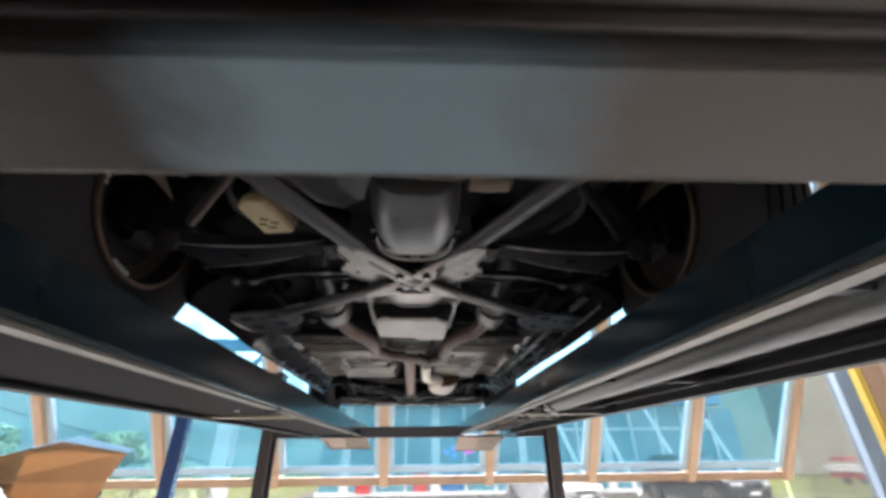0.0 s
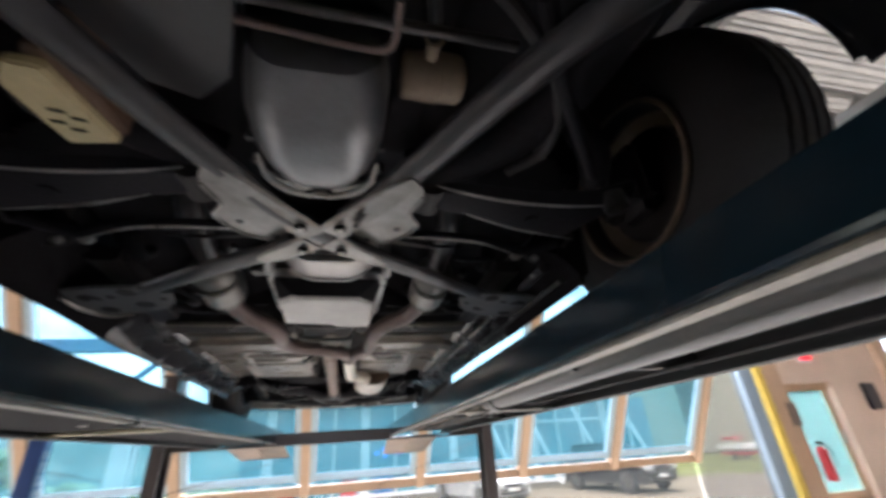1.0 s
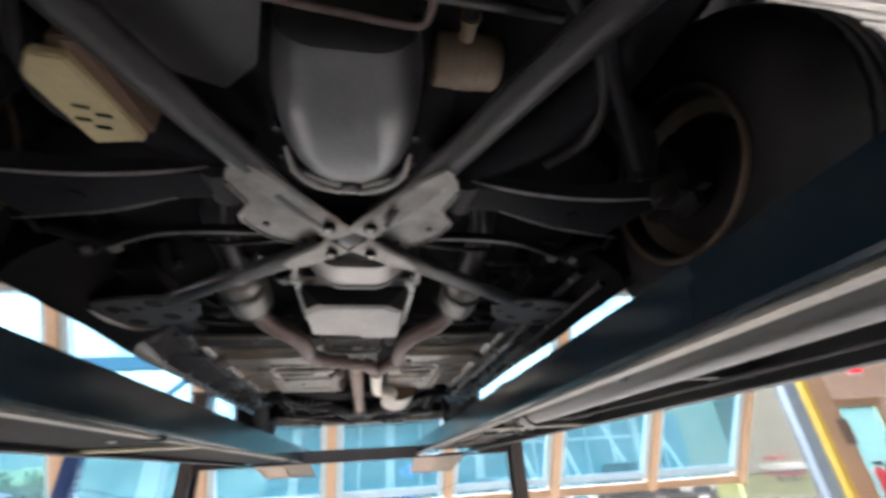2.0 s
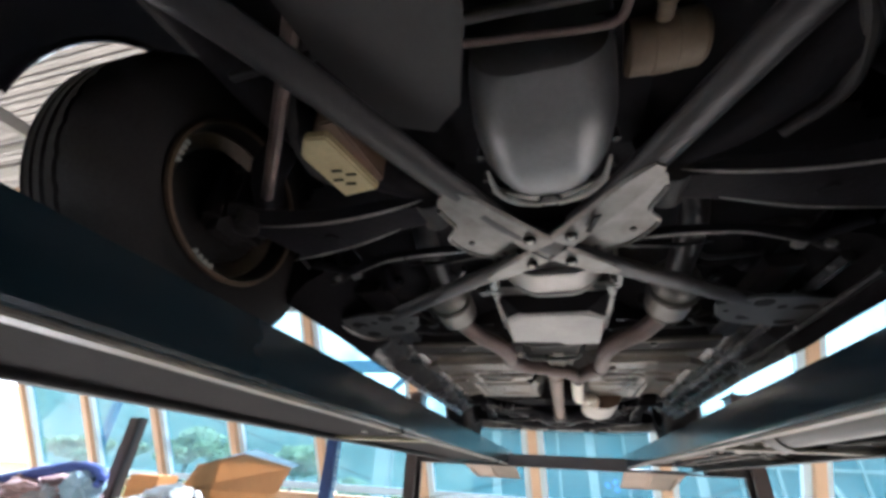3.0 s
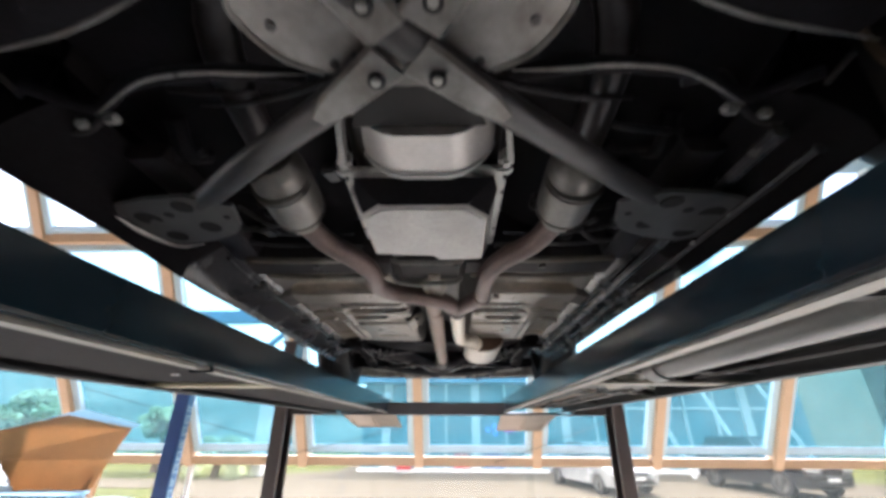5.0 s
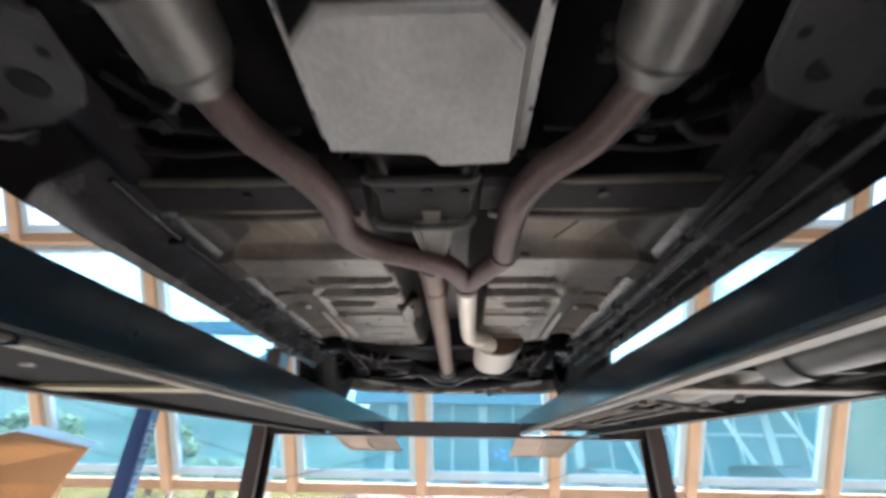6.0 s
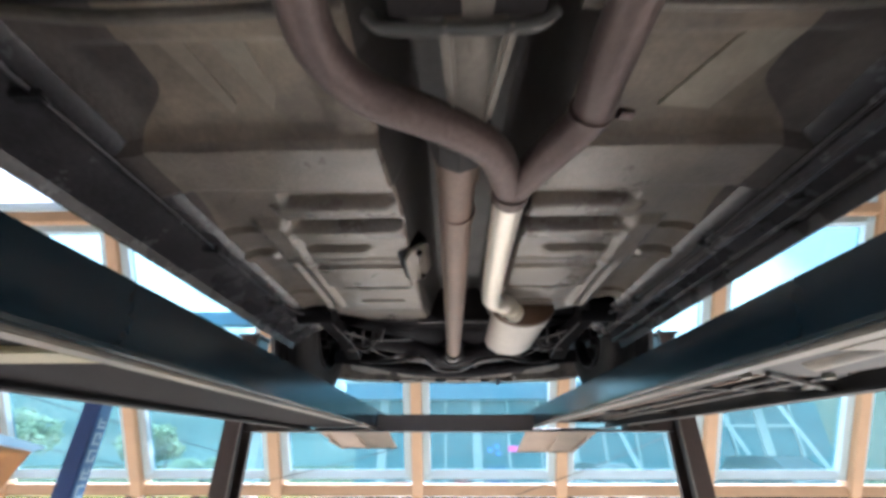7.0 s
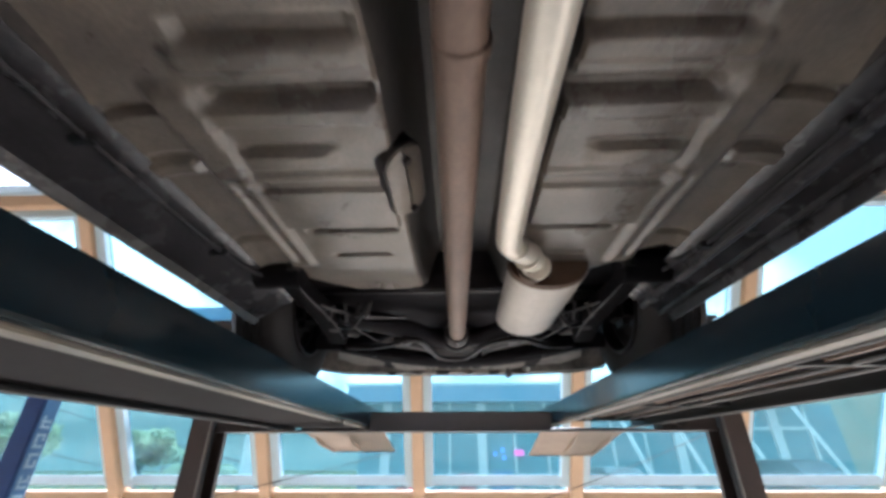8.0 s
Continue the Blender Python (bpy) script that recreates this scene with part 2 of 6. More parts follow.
# base tone of the dim beam end; reflected light is painted over it below
M_BEAM = mat("beam_painted_sheen", (0.055, 0.049, 0.044), 0.6, 0.0, 0.5, 2.0, 0.2, 0.025, 60, 0.2, stain=0.5)


def lit_band(m, worn, x0, x1, soft):
    """Paints light onto a beam as a second colour (worn) between x0 and x1, with a ragged edge."""
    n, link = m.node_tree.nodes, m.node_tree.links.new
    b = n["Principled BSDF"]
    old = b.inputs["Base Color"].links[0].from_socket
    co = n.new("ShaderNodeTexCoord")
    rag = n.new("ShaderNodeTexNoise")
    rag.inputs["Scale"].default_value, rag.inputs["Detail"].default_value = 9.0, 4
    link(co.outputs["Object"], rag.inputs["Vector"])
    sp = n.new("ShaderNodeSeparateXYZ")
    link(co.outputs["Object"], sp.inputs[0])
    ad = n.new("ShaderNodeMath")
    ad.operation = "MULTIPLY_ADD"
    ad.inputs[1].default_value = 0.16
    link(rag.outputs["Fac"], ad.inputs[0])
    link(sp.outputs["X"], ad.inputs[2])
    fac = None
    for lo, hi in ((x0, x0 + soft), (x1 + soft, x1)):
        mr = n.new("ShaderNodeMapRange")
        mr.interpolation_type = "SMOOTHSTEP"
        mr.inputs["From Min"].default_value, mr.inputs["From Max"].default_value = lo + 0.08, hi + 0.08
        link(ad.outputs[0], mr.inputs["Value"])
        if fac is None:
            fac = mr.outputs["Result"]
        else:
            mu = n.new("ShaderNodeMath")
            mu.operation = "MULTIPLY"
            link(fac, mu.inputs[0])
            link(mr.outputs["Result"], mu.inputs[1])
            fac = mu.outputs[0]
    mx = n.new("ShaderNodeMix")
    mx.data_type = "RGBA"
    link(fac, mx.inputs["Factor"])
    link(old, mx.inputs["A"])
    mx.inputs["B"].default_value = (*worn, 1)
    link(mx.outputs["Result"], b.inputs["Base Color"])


# the reflections along beam and flange, put into their colour
lit_band(M_BEAM, (0.155, 0.138, 0.122), 0.04, 2.0, 0.1)
lit_band(M_BEAM, (0.225, 0.29, 0.33), -0.17, 0.05, 0.12)
lit_band(M_FLANGE, (0.15, 0.13, 0.12), 0.0, 2.0, 0.2)
M_WHITE = mat("white_paint", (0.8, 0.8, 0.78), 0.5, var=0.08)
M_CYAN_GLASS = mat("far_cyan_glass", (0.13, 0.3, 0.35), 0.12, 0.0, 0.3, 0.4, 0.05, 0.0, 20, 0.7, color2=(0.07, 0.2, 0.25))
M_FASCIA = mat("blue_fascia", (0.1, 0.26, 0.42), 0.45, var=0.15)
M_SILVER = mat("silver_car_paint", (0.6, 0.63, 0.66), 0.25, 0.6, 0.08, 2, 0.03, 0.0, 60, coat=0.5)
M_LEAF = mat("leaves", (0.34, 0.38, 0.25), 0.7, 0.0, 0.3, 1.5, 0.2, 0.1, 20)
# thin leaves let half of the light through
lf, lk = M_LEAF.node_tree.nodes, M_LEAF.node_tree.links.new
thin = lf.new("ShaderNodeBsdfTranslucent")
thin.inputs["Color"].default_value = (0.58, 0.64, 0.43, 1)
both = lf.new("ShaderNodeMixShader")
both.inputs[0].default_value = 0.65
lk(lf["Principled BSDF"].outputs[0], both.inputs[1])
lk(thin.outputs[0], both.inputs[2])
lk(both.outputs[0], lf["Material Output"].inputs["Surface"])
# far hills; pale colour and a faint glow stand for the hazy air
M_DISTANCE = mat("painted_haze_distance", (0.3, 0.38, 0.36), 0.95, 0.0, 0.2, 0.12, 0.05, 0.0, 2, 0.0)
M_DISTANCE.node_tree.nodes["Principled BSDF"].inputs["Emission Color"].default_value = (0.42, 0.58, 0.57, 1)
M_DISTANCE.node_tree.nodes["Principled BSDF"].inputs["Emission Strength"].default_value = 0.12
M_BARK = mat("bark", (0.16, 0.12, 0.09), 0.85, 0.0, 0.3, 6, 0.2, 0.4, 40)
M_CLOTH_BLUE = mat("blue_cloth", (0.05, 0.1, 0.38), 0.7, 0.0, 0.3, 8, 0.15, 0.2, 90)
M_BAG = mat("pale_plastic_bag", (0.5084, 0.5412, 0.5412), 0.45, 0.0, 0.2, 9, 0.1, 0.2, 60)
M_PALEBLUE = mat("pale_blue_plastic", (0.3, 0.48, 0.6), 0.45, 0.0, 0.15, 4)
M_ORANGE = mat("orange_card", (0.75, 0.34, 0.11), 0.65, 0.0, 0.15, 5)
M_PINK = mat("dull_pink_plastic", (0.42, 0.28, 0.28), 0.6, 0.0, 0.3, 9, 0.15, 0.2, 60)
M_GREYBOX = mat("grey_card", (0.32, 0.32, 0.33), 0.65, 0.0, 0.15, 5)
# flat black for the dark inside of holes, slots and gaps
M_HOLE = mat("hollow_black", (0.008, 0.008, 0.008), 0.8, 0.0, 0.1)
M_LAMP_RED = lamp_mat("red_lamp_glow", (1.0, 0.01, 0.02), 0.4)
M_HEADLAMP = mat("headlamp_lens", (0.75, 0.78, 0.8), 0.1, 0.2, 0.2, 20)
M_PINKLAMP = lamp_mat("pink_sign_glow", (1.0, 0.1, 0.45), 0.9)
M_BLUELAMP = lamp_mat("blue_sign_glow", (0.1, 0.3, 1.0), 0.9)


# ---- mesh helpers ----
def base_of(ob):
    v = Vector((0, 0, 0))
    while ob:
        v += ob.location
        ob = ob.parent
    return v


def settle(bm):
    """The car's floor drops and draws in a little behind the gearbox: body metres to workshop metres."""
    for v in bm.verts:
        x, y, z = v.co
        k = step(1.85, 2.45, y)
        v.co = (x * (1 - 0.045 * k) - 0.016 * k, y - 0.072 * k - 0.07 * step(2.6, 3.8, y), z - 0.05 * k)
    return bm


def part(name, bm, material, parent=None, label="", smooth=True):
    """Links a bmesh, laid out in world metres, as one mesh object under a thing or a part."""
    me = bpy.data.meshes.new(name)
    if parent:
        bm.transform(Matrix.Translation(-base_of(parent)))
    bmesh.ops.recalc_face_normals(bm, faces=bm.faces)
    if smooth:
        for f in bm.faces:
            f.smooth = True
        for e in bm.edges:
            if len(e.link_faces) == 2 and e.calc_face_angle(0) > 0.6:
                e.smooth = False
    bm.to_mesh(me)
    bm.free()
    me.materials.append(material)
    ob = new(name, me)
    if parent:
        ob.parent = parent
    if label:
        tagged(ob, label)
    return ob


def under(name, bm, material, parent, label="", smooth=True):
    """A piece of the car's underside."""
    return part(name, settle(bm), material, parent, label, smooth)


def thing(name, at, label, category, group="", kind=""):
    ob = new(name)
    ob.empty_display_size = 0.1
    ob.location = at
    return tagged(ob, label, category, group, kind)


def solo(name, bm, material, at, label, category, group="", kind="", smooth=True):
    """A thing that is a single mesh, with its origin at its base."""
    bm.transform(Matrix.Translation(-Vector(at)))
    ob = part(name, bm, material, None, "", smooth)
    ob.location = at
    return tagged(ob, label, category, group, kind)


def box(c, s, bevel=0.0, rot=None, bm=None, seg=2):
    own = bmesh.new()
    bmesh.ops.create_cube(own, size=1.0, matrix=Matrix.Diagonal((*s, 1)))
    if bevel:
        bmesh.ops.bevel(own, geom=own.edges[:], offset=bevel, segments=seg, affect="EDGES")
    own.transform((Matrix.Translation(c) @ rot) if rot else Matrix.Translation(c))
    return join(bm, own)


def join(bm, own):
    if bm is None:
        return own
    vs = {}
    for v in own.verts:
        vs[v] = bm.verts.new(v.co)
    for f in own.faces:
        try:
            bm.faces.new([vs[v] for v in f.verts])
        except ValueError:
            pass
    own.free()
    return bm


def smooth_path(pts, n=6):
    """Catmull-Rom through the given points."""
    p = [Vector(q) for q in pts]
    if len(p) < 3:
        return p
    ext = [p[0] * 2 - p[1]] + p + [p[-1] * 2 - p[-2]]
    out = []
    for i in range(1, len(ext) - 2):
        a, b, c, d = ext[i - 1:i + 3]
        for k in range(n):
            t = k / n
            out.append(0.5 * ((2 * b) + (c - a) * t + (2 * a - 5 * b + 4 * c - d) * t * t + (3 * b - a - 3 * c + d) * t ** 3))
    out.append(p[-1])
    return out


def tube(pts, r, seg=16, n=6, bm=None, flat=1.0, up=Vector((0, 0, 1)), cap=True):
    """A tube along a smoothed path; r may be a list of radii at the given points; flat squeezes it along up."""
    path = smooth_path(pts, n)
    radii = [r] * len(path) if not isinstance(r, (list, tuple)) else [
        r[min(int(i / (len(path) - 1) * (len(r) - 1)), len(r) - 2)] * (1 - f) + r[min(int(i / (len(path) - 1) * (len(r) - 1)), len(r) - 2) + 1] * f
        for i in range(len(path)) for f in [i / (len(path) - 1) * (len(r) - 1) - min(int(i / (len(path) - 1) * (len(r) - 1)), len(r) - 2)]]
    own = bmesh.new()
    rings = []
    for i, q in enumerate(path):
        d = (path[min(i + 1, len(path) - 1)] - path[max(i - 1, 0)]).normalized()
        u = up if abs(d.dot(up)) < 0.95 else Vector((1, 0, 0))
        s = d.cross(u).normalized()
        w = s.cross(d).normalized()
        rings.append([own.verts.new(q + radii[i] * (math.cos(a) * s + flat * math.sin(a) * w))
                      for a in [2 * math.pi * k / seg for k in range(seg)]])
    for a, b in zip(rings, rings[1:]):
        for k in range(seg):
            own.faces.new((a[k], a[(k + 1) % seg], b[(k + 1) % seg], b[k]))
    if cap:
        own.faces.new(rings[0][::-1])
        own.faces.new(rings[-1])
    return join(bm, own)


def rod(a, b, r, seg=16, bm=None):
    return tube([a, b], r, seg, 1, bm)


def bar(a, b, w, h, bevel=0.0, bm=None):
    """A straight bar of width w and height h from a to b."""
    a, b = Vector(a), Vector(b)
    d = b - a
    m = d.to_track_quat("Y", "Z").to_matrix().to_4x4()
    return box((a + b) / 2, (w, d.length, h), bevel, m, bm)


def slab(outline, z0, z1, bevel=0.0, bm=None, axis="z"):
    """A flat outline, extruded. axis z: (x, y) points; x: (y, z) points; y: (x, z) points."""
    own = bmesh.new()
    put = {"z": lambda p, h: (p[0], p[1], h), "x": lambda p, h: (h, p[0], p[1]), "y": lambda p, h: (p[0], h, p[1])}[axis]
    lo = [own.verts.new(put(p, z0)) for p in outline]
    hi = [own.verts.new(put(p, z1)) for p in outline]
    own.faces.new(lo[::-1])
    own.faces.new(hi)
    n = len(lo)
    for i in range(n):
        own.faces.new((lo[i], lo[(i + 1) % n], hi[(i + 1) % n], hi[i]))
    if bevel:
        bmesh.ops.bevel(own, geom=[e for e in own.edges], offset=bevel, segments=2, affect="EDGES")
    return join(bm, own)


def loft(sections, bm=None, cap=True):
    """A skin over closed sections with the same number of points."""
    own = bmesh.new()
    rings = [[own.verts.new(p) for p in s] for s in sections]
    n = len(rings[0])
    for a, b in zip(rings, rings[1:]):
        for k in range(n):
            own.faces.new((a[k], a[(k + 1) % n], b[(k + 1) % n], b[k]))
    if cap:
        own.faces.new(rings[0][::-1])
        own.faces.new(rings[-1])
    return join(bm, own)


def rrect(w, h, r, seg=4):
    """A rounded rectangle as (u, v) points round the origin."""
    pts = []
    for cx, cy, a0 in ((w / 2 - r, h / 2 - r, 0), (-w / 2 + r, h / 2 - r, 90), (-w / 2 + r, -h / 2 + r, 180), (w / 2 - r, -h / 2 + r, 270)):
        for k in range(seg + 1):
            a = radians(a0 + 90 * k / seg)
            pts.append((cx + r * math.cos(a), cy + r * math.sin(a)))
    return pts


def lathe_x(profile, seg=48, bm=None, at=(0, 0, 0), closed=True):
    """A profile of (x, radius) points turned about the x axis."""
    own = bmesh.new()
    rings = [[own.verts.new((at[0] + x, at[1] + r * math.cos(2 * math.pi * k / seg), at[2] + r * math.sin(2 * math.pi * k / seg)))
              for k in range(seg)] for x, r in profile]
    pairs = list(zip(rings, rings[1:])) + ([(rings[-1], rings[0])] if closed else [])
    for a, b in pairs:
        for k in range(seg):
            own.faces.new((a[k], a[(k + 1) % seg], b[(k + 1) % seg], b[k]))
    return join(bm, own)


def grid(x0, x1, y0, y1, nx, ny, height, keep=None):
    """A pressed sheet: height(x, y) gives z; keep(x, y) says where there is sheet."""
    own = bmesh.new()
    rows = [[own.verts.new((x0 + (x1 - x0) * i / nx, y0 + (y1 - y0) * j / ny, height(x0 + (x1 - x0) * i / nx, y0 + (y1 - y0) * j / ny)))
             for i in range(nx + 1)] for j in range(ny + 1)]
    for j in range(ny):
        for i in range(nx):
            if keep is None or keep(rows[j][i].co.x, rows[j][i].co.y):
                own.faces.new((rows[j][i], rows[j][i + 1], rows[j + 1][i + 1], rows[j + 1][i]))
    if keep:
        bmesh.ops.delete(own, geom=[v for v in own.verts if not v.link_faces], context="VERTS")
    return own


def sheet(left, right, y0, y1, nx, ny, height, keep=None):
    """A pressed sheet between two edges left(y) and right(y)."""
    bm = grid(0, 1, y0, y1, nx, ny, lambda u, y: 0.0, None if keep is None else (lambda u, y: keep(left(y) + (right(y) - left(y)) * u, y)))
    for v in bm.verts:
        x = left(v.co.y) + (right(v.co.y) - left(v.co.y)) * v.co.x
        v.co = Vector((x, v.co.y, height(x, v.co.y)))
    return bm


def step(e0, e1, v):
    t = max(0.0, min(1.0, (v - e0) / (e1 - e0)))
    return t * t * (3 - 2 * t)


def hump(v, c, half, soft):
    """1 inside c +- half, falling to 0 over soft."""
    return 1 - step(half, half + soft, abs(v - c))


# ---- the building ----
RX0, RX1, RY0 = -13.0, 13.0, -6.0
GY, GZ, LEAN_IN = 7.31, 0.98, 0.65


def gl_y(z):
    return GY - LEAN_IN * max(0.0, z - GZ)


ROOF_Z = 5.6
solo("floor", box((0, 0.7, -0.3), (26, 13.4, 0.6)), M_FLOOR, (0, 0.7, -0.6), "smooth pale grey concrete workshop floor", "floor", kind="structure")
ground = bmesh.new()
for quad in (((-400, 7.4), (400, 7.4), (400, 600), (-400, 600)), ((-400, -400), (400, -400), (400, -6.0), (-400, -6.0)),
             ((-400, -6.0), (-13.2, -6.0), (-13.2, 7.4), (-400, 7.4)), ((13.2, -6.0), (400, -6.0), (400, 7.4), (13.2, 7.4))):
    ground.faces.new([ground.verts.new((*q, -0.53)) for q in quad])
bmesh.ops.remove_doubles(ground, verts=ground.verts[:], dist=0.001)
solo("ground", ground, M_GROUND, (0, 20, -0.53), "sunlit green lawn round the building", "ground", kind="structure")
solo("pavement", slab([(-4.6, 7.42), (20, 7.42), (21, 15.5), (15.5, 19.5), (19.0, 55), (-5, 55), (-5.6, 23.0), (-9.5, 19.5), (-12.5, 19.0), (-40, 21), (-40, 17.5), (-10, 16.3), (-7.2, 13)],
                      -0.56, -0.512), M_PAVE, (0, 12, -0.56), "pale beige concrete forecourt in bright sun", "pavement", kind="structure")

# sloping glazed front: tan mullions, pale blue sash frames, blue-tinted panes
wall_n = thing("wall_north", (0, GY, 0), "sloping glazed wall with tan mullions and blue-tinted panes", "glass wall", kind="structure")
PITCH, FIRST = 1.593, -0.43
cols = [FIRST + PITCH * k for k in range(-6, 5)]
part("bottom_rail", box((cols[0] / 2 + cols[-1] / 2, GY, GZ - 0.06), (cols[-1] - cols[0] + 0.12, 0.14, 0.11), 0.008), M_FRAME, wall_n)
Z_RAILS = (3.54, ROOF_Z - 0.1)
for z in Z_RAILS:
    part("cross_rail", box((cols[0] / 2 + cols[-1] / 2, gl_y(z), z), (cols[-1] - cols[0] + 0.12, 0.16, 0.14), 0.008), M_FRAME, wall_n)
mull = bar((0, GY, GZ - 0.1), (0, gl_y(ROOF_Z), ROOF_Z), 0.12, 0.16, 0.008)
mull_ob = part("mullion", mull, M_FRAME, wall_n)
mull_mesh = mull_ob.data
mull_ob.location = (cols[0], 0, 0)
for x in cols[1:]:
    o = new("mullion", mull_mesh)
    o.parent, o.location = wall_n, (x, 0, 0)
bands = ((GZ, 3.54), (3.54, ROOF_Z - 0.1))


def sash(w, z0, z1):
    bm = None
    for (xa, za, xb, zb) in ((-w / 2, z0 + 0.1, w / 2, z0 + 0.1), (-w / 2, z1 - 0.1, w / 2, z1 - 0.1), (-w / 2, z0 + 0.06, -w / 2, z1 - 0.06), (w / 2, z0 + 0.06, w / 2, z1 - 0.06)):
        bm = bar((xa, gl_y(za) - 0.02, za), (xb, gl_y(zb) - 0.02, zb), 0.09, 0.09, 0.004, bm)
    return bm


for z0, z1 in bands:
    w = PITCH - 0.2
    s_mesh = p_mesh = None
    for a in cols[:-1]:
        if s_mesh is None:
            so = part("sash_frame", sash(w, z0, z1), M_FRAME_B, wall_n)
            pb = bmesh.new()
            pb.faces.new([pb.verts.new(p) for p in ((-w / 2, gl_y(z0), z0), (w / 2, gl_y(z0), z0), (w / 2, gl_y(z1), z1), (-w / 2, gl_y(z1), z1))])
            bmesh.ops.solidify(pb, geom=pb.faces[:], thickness=0.006)
            po = part("pane", pb, M_GLASS_PALE if z0 > 2.3 else M_GLASS, wall_n, smooth=False)
            s_mesh, p_mesh = so.data, po.data
        else:
            so, po = new("sash_frame", s_mesh), new("pane", p_mesh)
            so.parent = po.parent = wall_n
        so.location = po.location = (a + PITCH / 2, 0, 0)
        po.visible_shadow = False
# dusty glazing added below the bottom rail, tinted to dim the forecourt
for a in cols[:-1]:
    lower = part("lower_pane", box((a + PITCH / 2, GY + 0.03, (GZ - 0.11) / 2), (PITCH - 0.004, 0.006, GZ - 0.13)), M_GLASS_LOW, wall_n)
    lower.visible_shadow = False

for x in cols[::2]:
    part("lower_post", box((x, GY + 0.03, 0.46), (0.06, 0.06, 0.9), 0.004), M_WHITE, wall_n) if x < -3 else None

# door bay beside the glazing
bay = thing("door_bay", (9.3, 7.3, 0), "tan door bay with a pale jamb and yellow stripe", "doorway", kind="structure")
part("jamb", box((7.56, 7.3, 1.7), (0.3, 0.2, 3.4), 0.01), M_JAMB, bay)
part("stripe", box((7.86, 7.26, 1.3), (0.13, 0.18, 2.6), 0.006), M_YEL_STRIPE, bay)
part("post", box((8.15, 7.3, 1.7), (0.42, 0.22, 3.4), 0.01), M_FRAME, bay)
part("wall_panel", slab([(9.55, 0), (11.05, 0), (11.05, 3.4), (8.36, 3.4), (8.36, 2.05), (9.55, 2.05)], 7.22, 7.42, axis="y"), M_WALL_TAN, bay)
part("corner_post", box((11.2, 7.25, 1.7), (0.35, 0.3, 3.4), 0.01), M_FRAME, bay)
leaf_bm = None
for c, sz in (((8.46, 7.34, 1.02), (0.14, 0.05, 2.02)), ((9.46, 7.34, 1.02), (0.14, 0.05, 2.02)), ((8.96, 7.34, 0.1), (0.86, 0.05, 0.18)), ((8.96, 7.33, 1.99), (1.2, 0.06, 0.16))):
    leaf_bm = box(c, sz, 0.006, None, leaf_bm)
door = part("door_leaf", leaf_bm, M_FRAME, bay)
part("door_handle", rod((9.42, 7.28, 0.95), (9.42, 7.28, 1.2), 0.014, 10), M_STEEL, bay)
bm = box((8.96, 7.335, 1.05), (0.86, 0.012, 1.73))
dg = part("door_pane", bm, M_TEAL, bay)
dg.visible_shadow = False
part("header", box((9.3, 7.3, 4.5), (3.9, 0.2, 2.2), 0.01), M_WALL_TAN, bay)
lampx = thing("exit_lamp", (9.15, 7.18, 2.44), "small glowing red lamp on the tan wall", "lamp")
part("housing", box((9.15, 7.2, 2.53), (0.34, 0.05, 0.18), 0.01), M_WHITE, lampx)
part("lens", box((9.15, 7.165, 2.55), (0.26, 0.03, 0.12), 0.01), M_LAMP_RED, lampx)
ext = thing("fire_extinguisher", (8.46, 7.05, 0.35), "red fire extinguisher hanging on the tan post", "extinguisher")
part("cylinder", tube([(8.46, 7.08, 0.4), (8.46, 7.08, 0.44), (8.46, 7.08, 0.86), (8.46, 7.08, 0.95)], [0.06, 0.085, 0.085, 0.03], 18, 3), M_RED, ext)
part("handle", box((8.46, 7.06, 1.0), (0.04, 0.14, 0.05), 0.008), M_DARK, ext)
part("hose", tube([(8.46, 7.0, 0.98), (8.56, 6.98, 0.85), (8.56, 6.99, 0.6)], 0.013, 8), M_RUB, ext)
solo("wall_sign", box((8.3, 7.17, 1.5), (0.22, 0.015, 0.4), 0.004), M_BROWN, (8.3, 7.17, 1.3), "dark notice with red lower half on the post", "sign")
solo("wall_intercom", box((10.45, 7.18, 1.75), (0.3, 0.08, 0.5), 0.02), M_DARK, (10.45, 7.18, 1.5), "dark box on the tan wall", "wall box")

# tinted pane added to dim the bright garden behind it
side = part("dimming_side_pane", box((6.7, 7.31, 1.7), (1.44, 0.006, 3.36)), M_GLASS_SIDE, bay, "tinted side pane added to dim the view outside")
side.visible_shadow = False

# plain closing walls and roof
solo("wall_west", box((-13.1, -0.5, 2.8), (0.2, 11.0, 5.6)), M_WALL, (-13.1, -2.0, 0), "plain light plaster wall", "wall", kind="structure")
# closes the unseen east side to keep its light out
east = slab([(-6, 0), (7.3, 0), (7.3, 5.6), (-6, 5.6)], 13.0, 13.2, axis="x")
solo("wall_east", east, M_WALL_BROWN, (13.1, -2, 0), "plain brown wall out of view, shutting out eastern light", "wall", kind="structure")
# doorway out of view, added to let daylight in from behind
solo("wall_south", slab([(-13.2, -0.6), (-1.2, -0.6), (-1.2, 2.4), (1.2, 2.4), (1.2, -0.6), (13.2, -0.6), (13.2, 5.6), (-13.2, 5.6)], -6.2, -6.0, axis="y"),
     M_WALL_BROWN, (0, -6.1, -0.6), "plain brown wall with an unseen doorway added for light", "wall", kind="structure")
solo("forecourt", slab([(-9, -16), (9, -16), (9, -6.0), (-9, -6.0)], -0.55, -0.5), M_PAVE, (0, -11, -0.55), "pale concrete apron added outside the unseen doorway", "pavement", kind="structure")
roof = bmesh.new()
ys0, ys1 = RY0, gl_y(ROOF_Z) + 0.2
ny = 420
prev = None
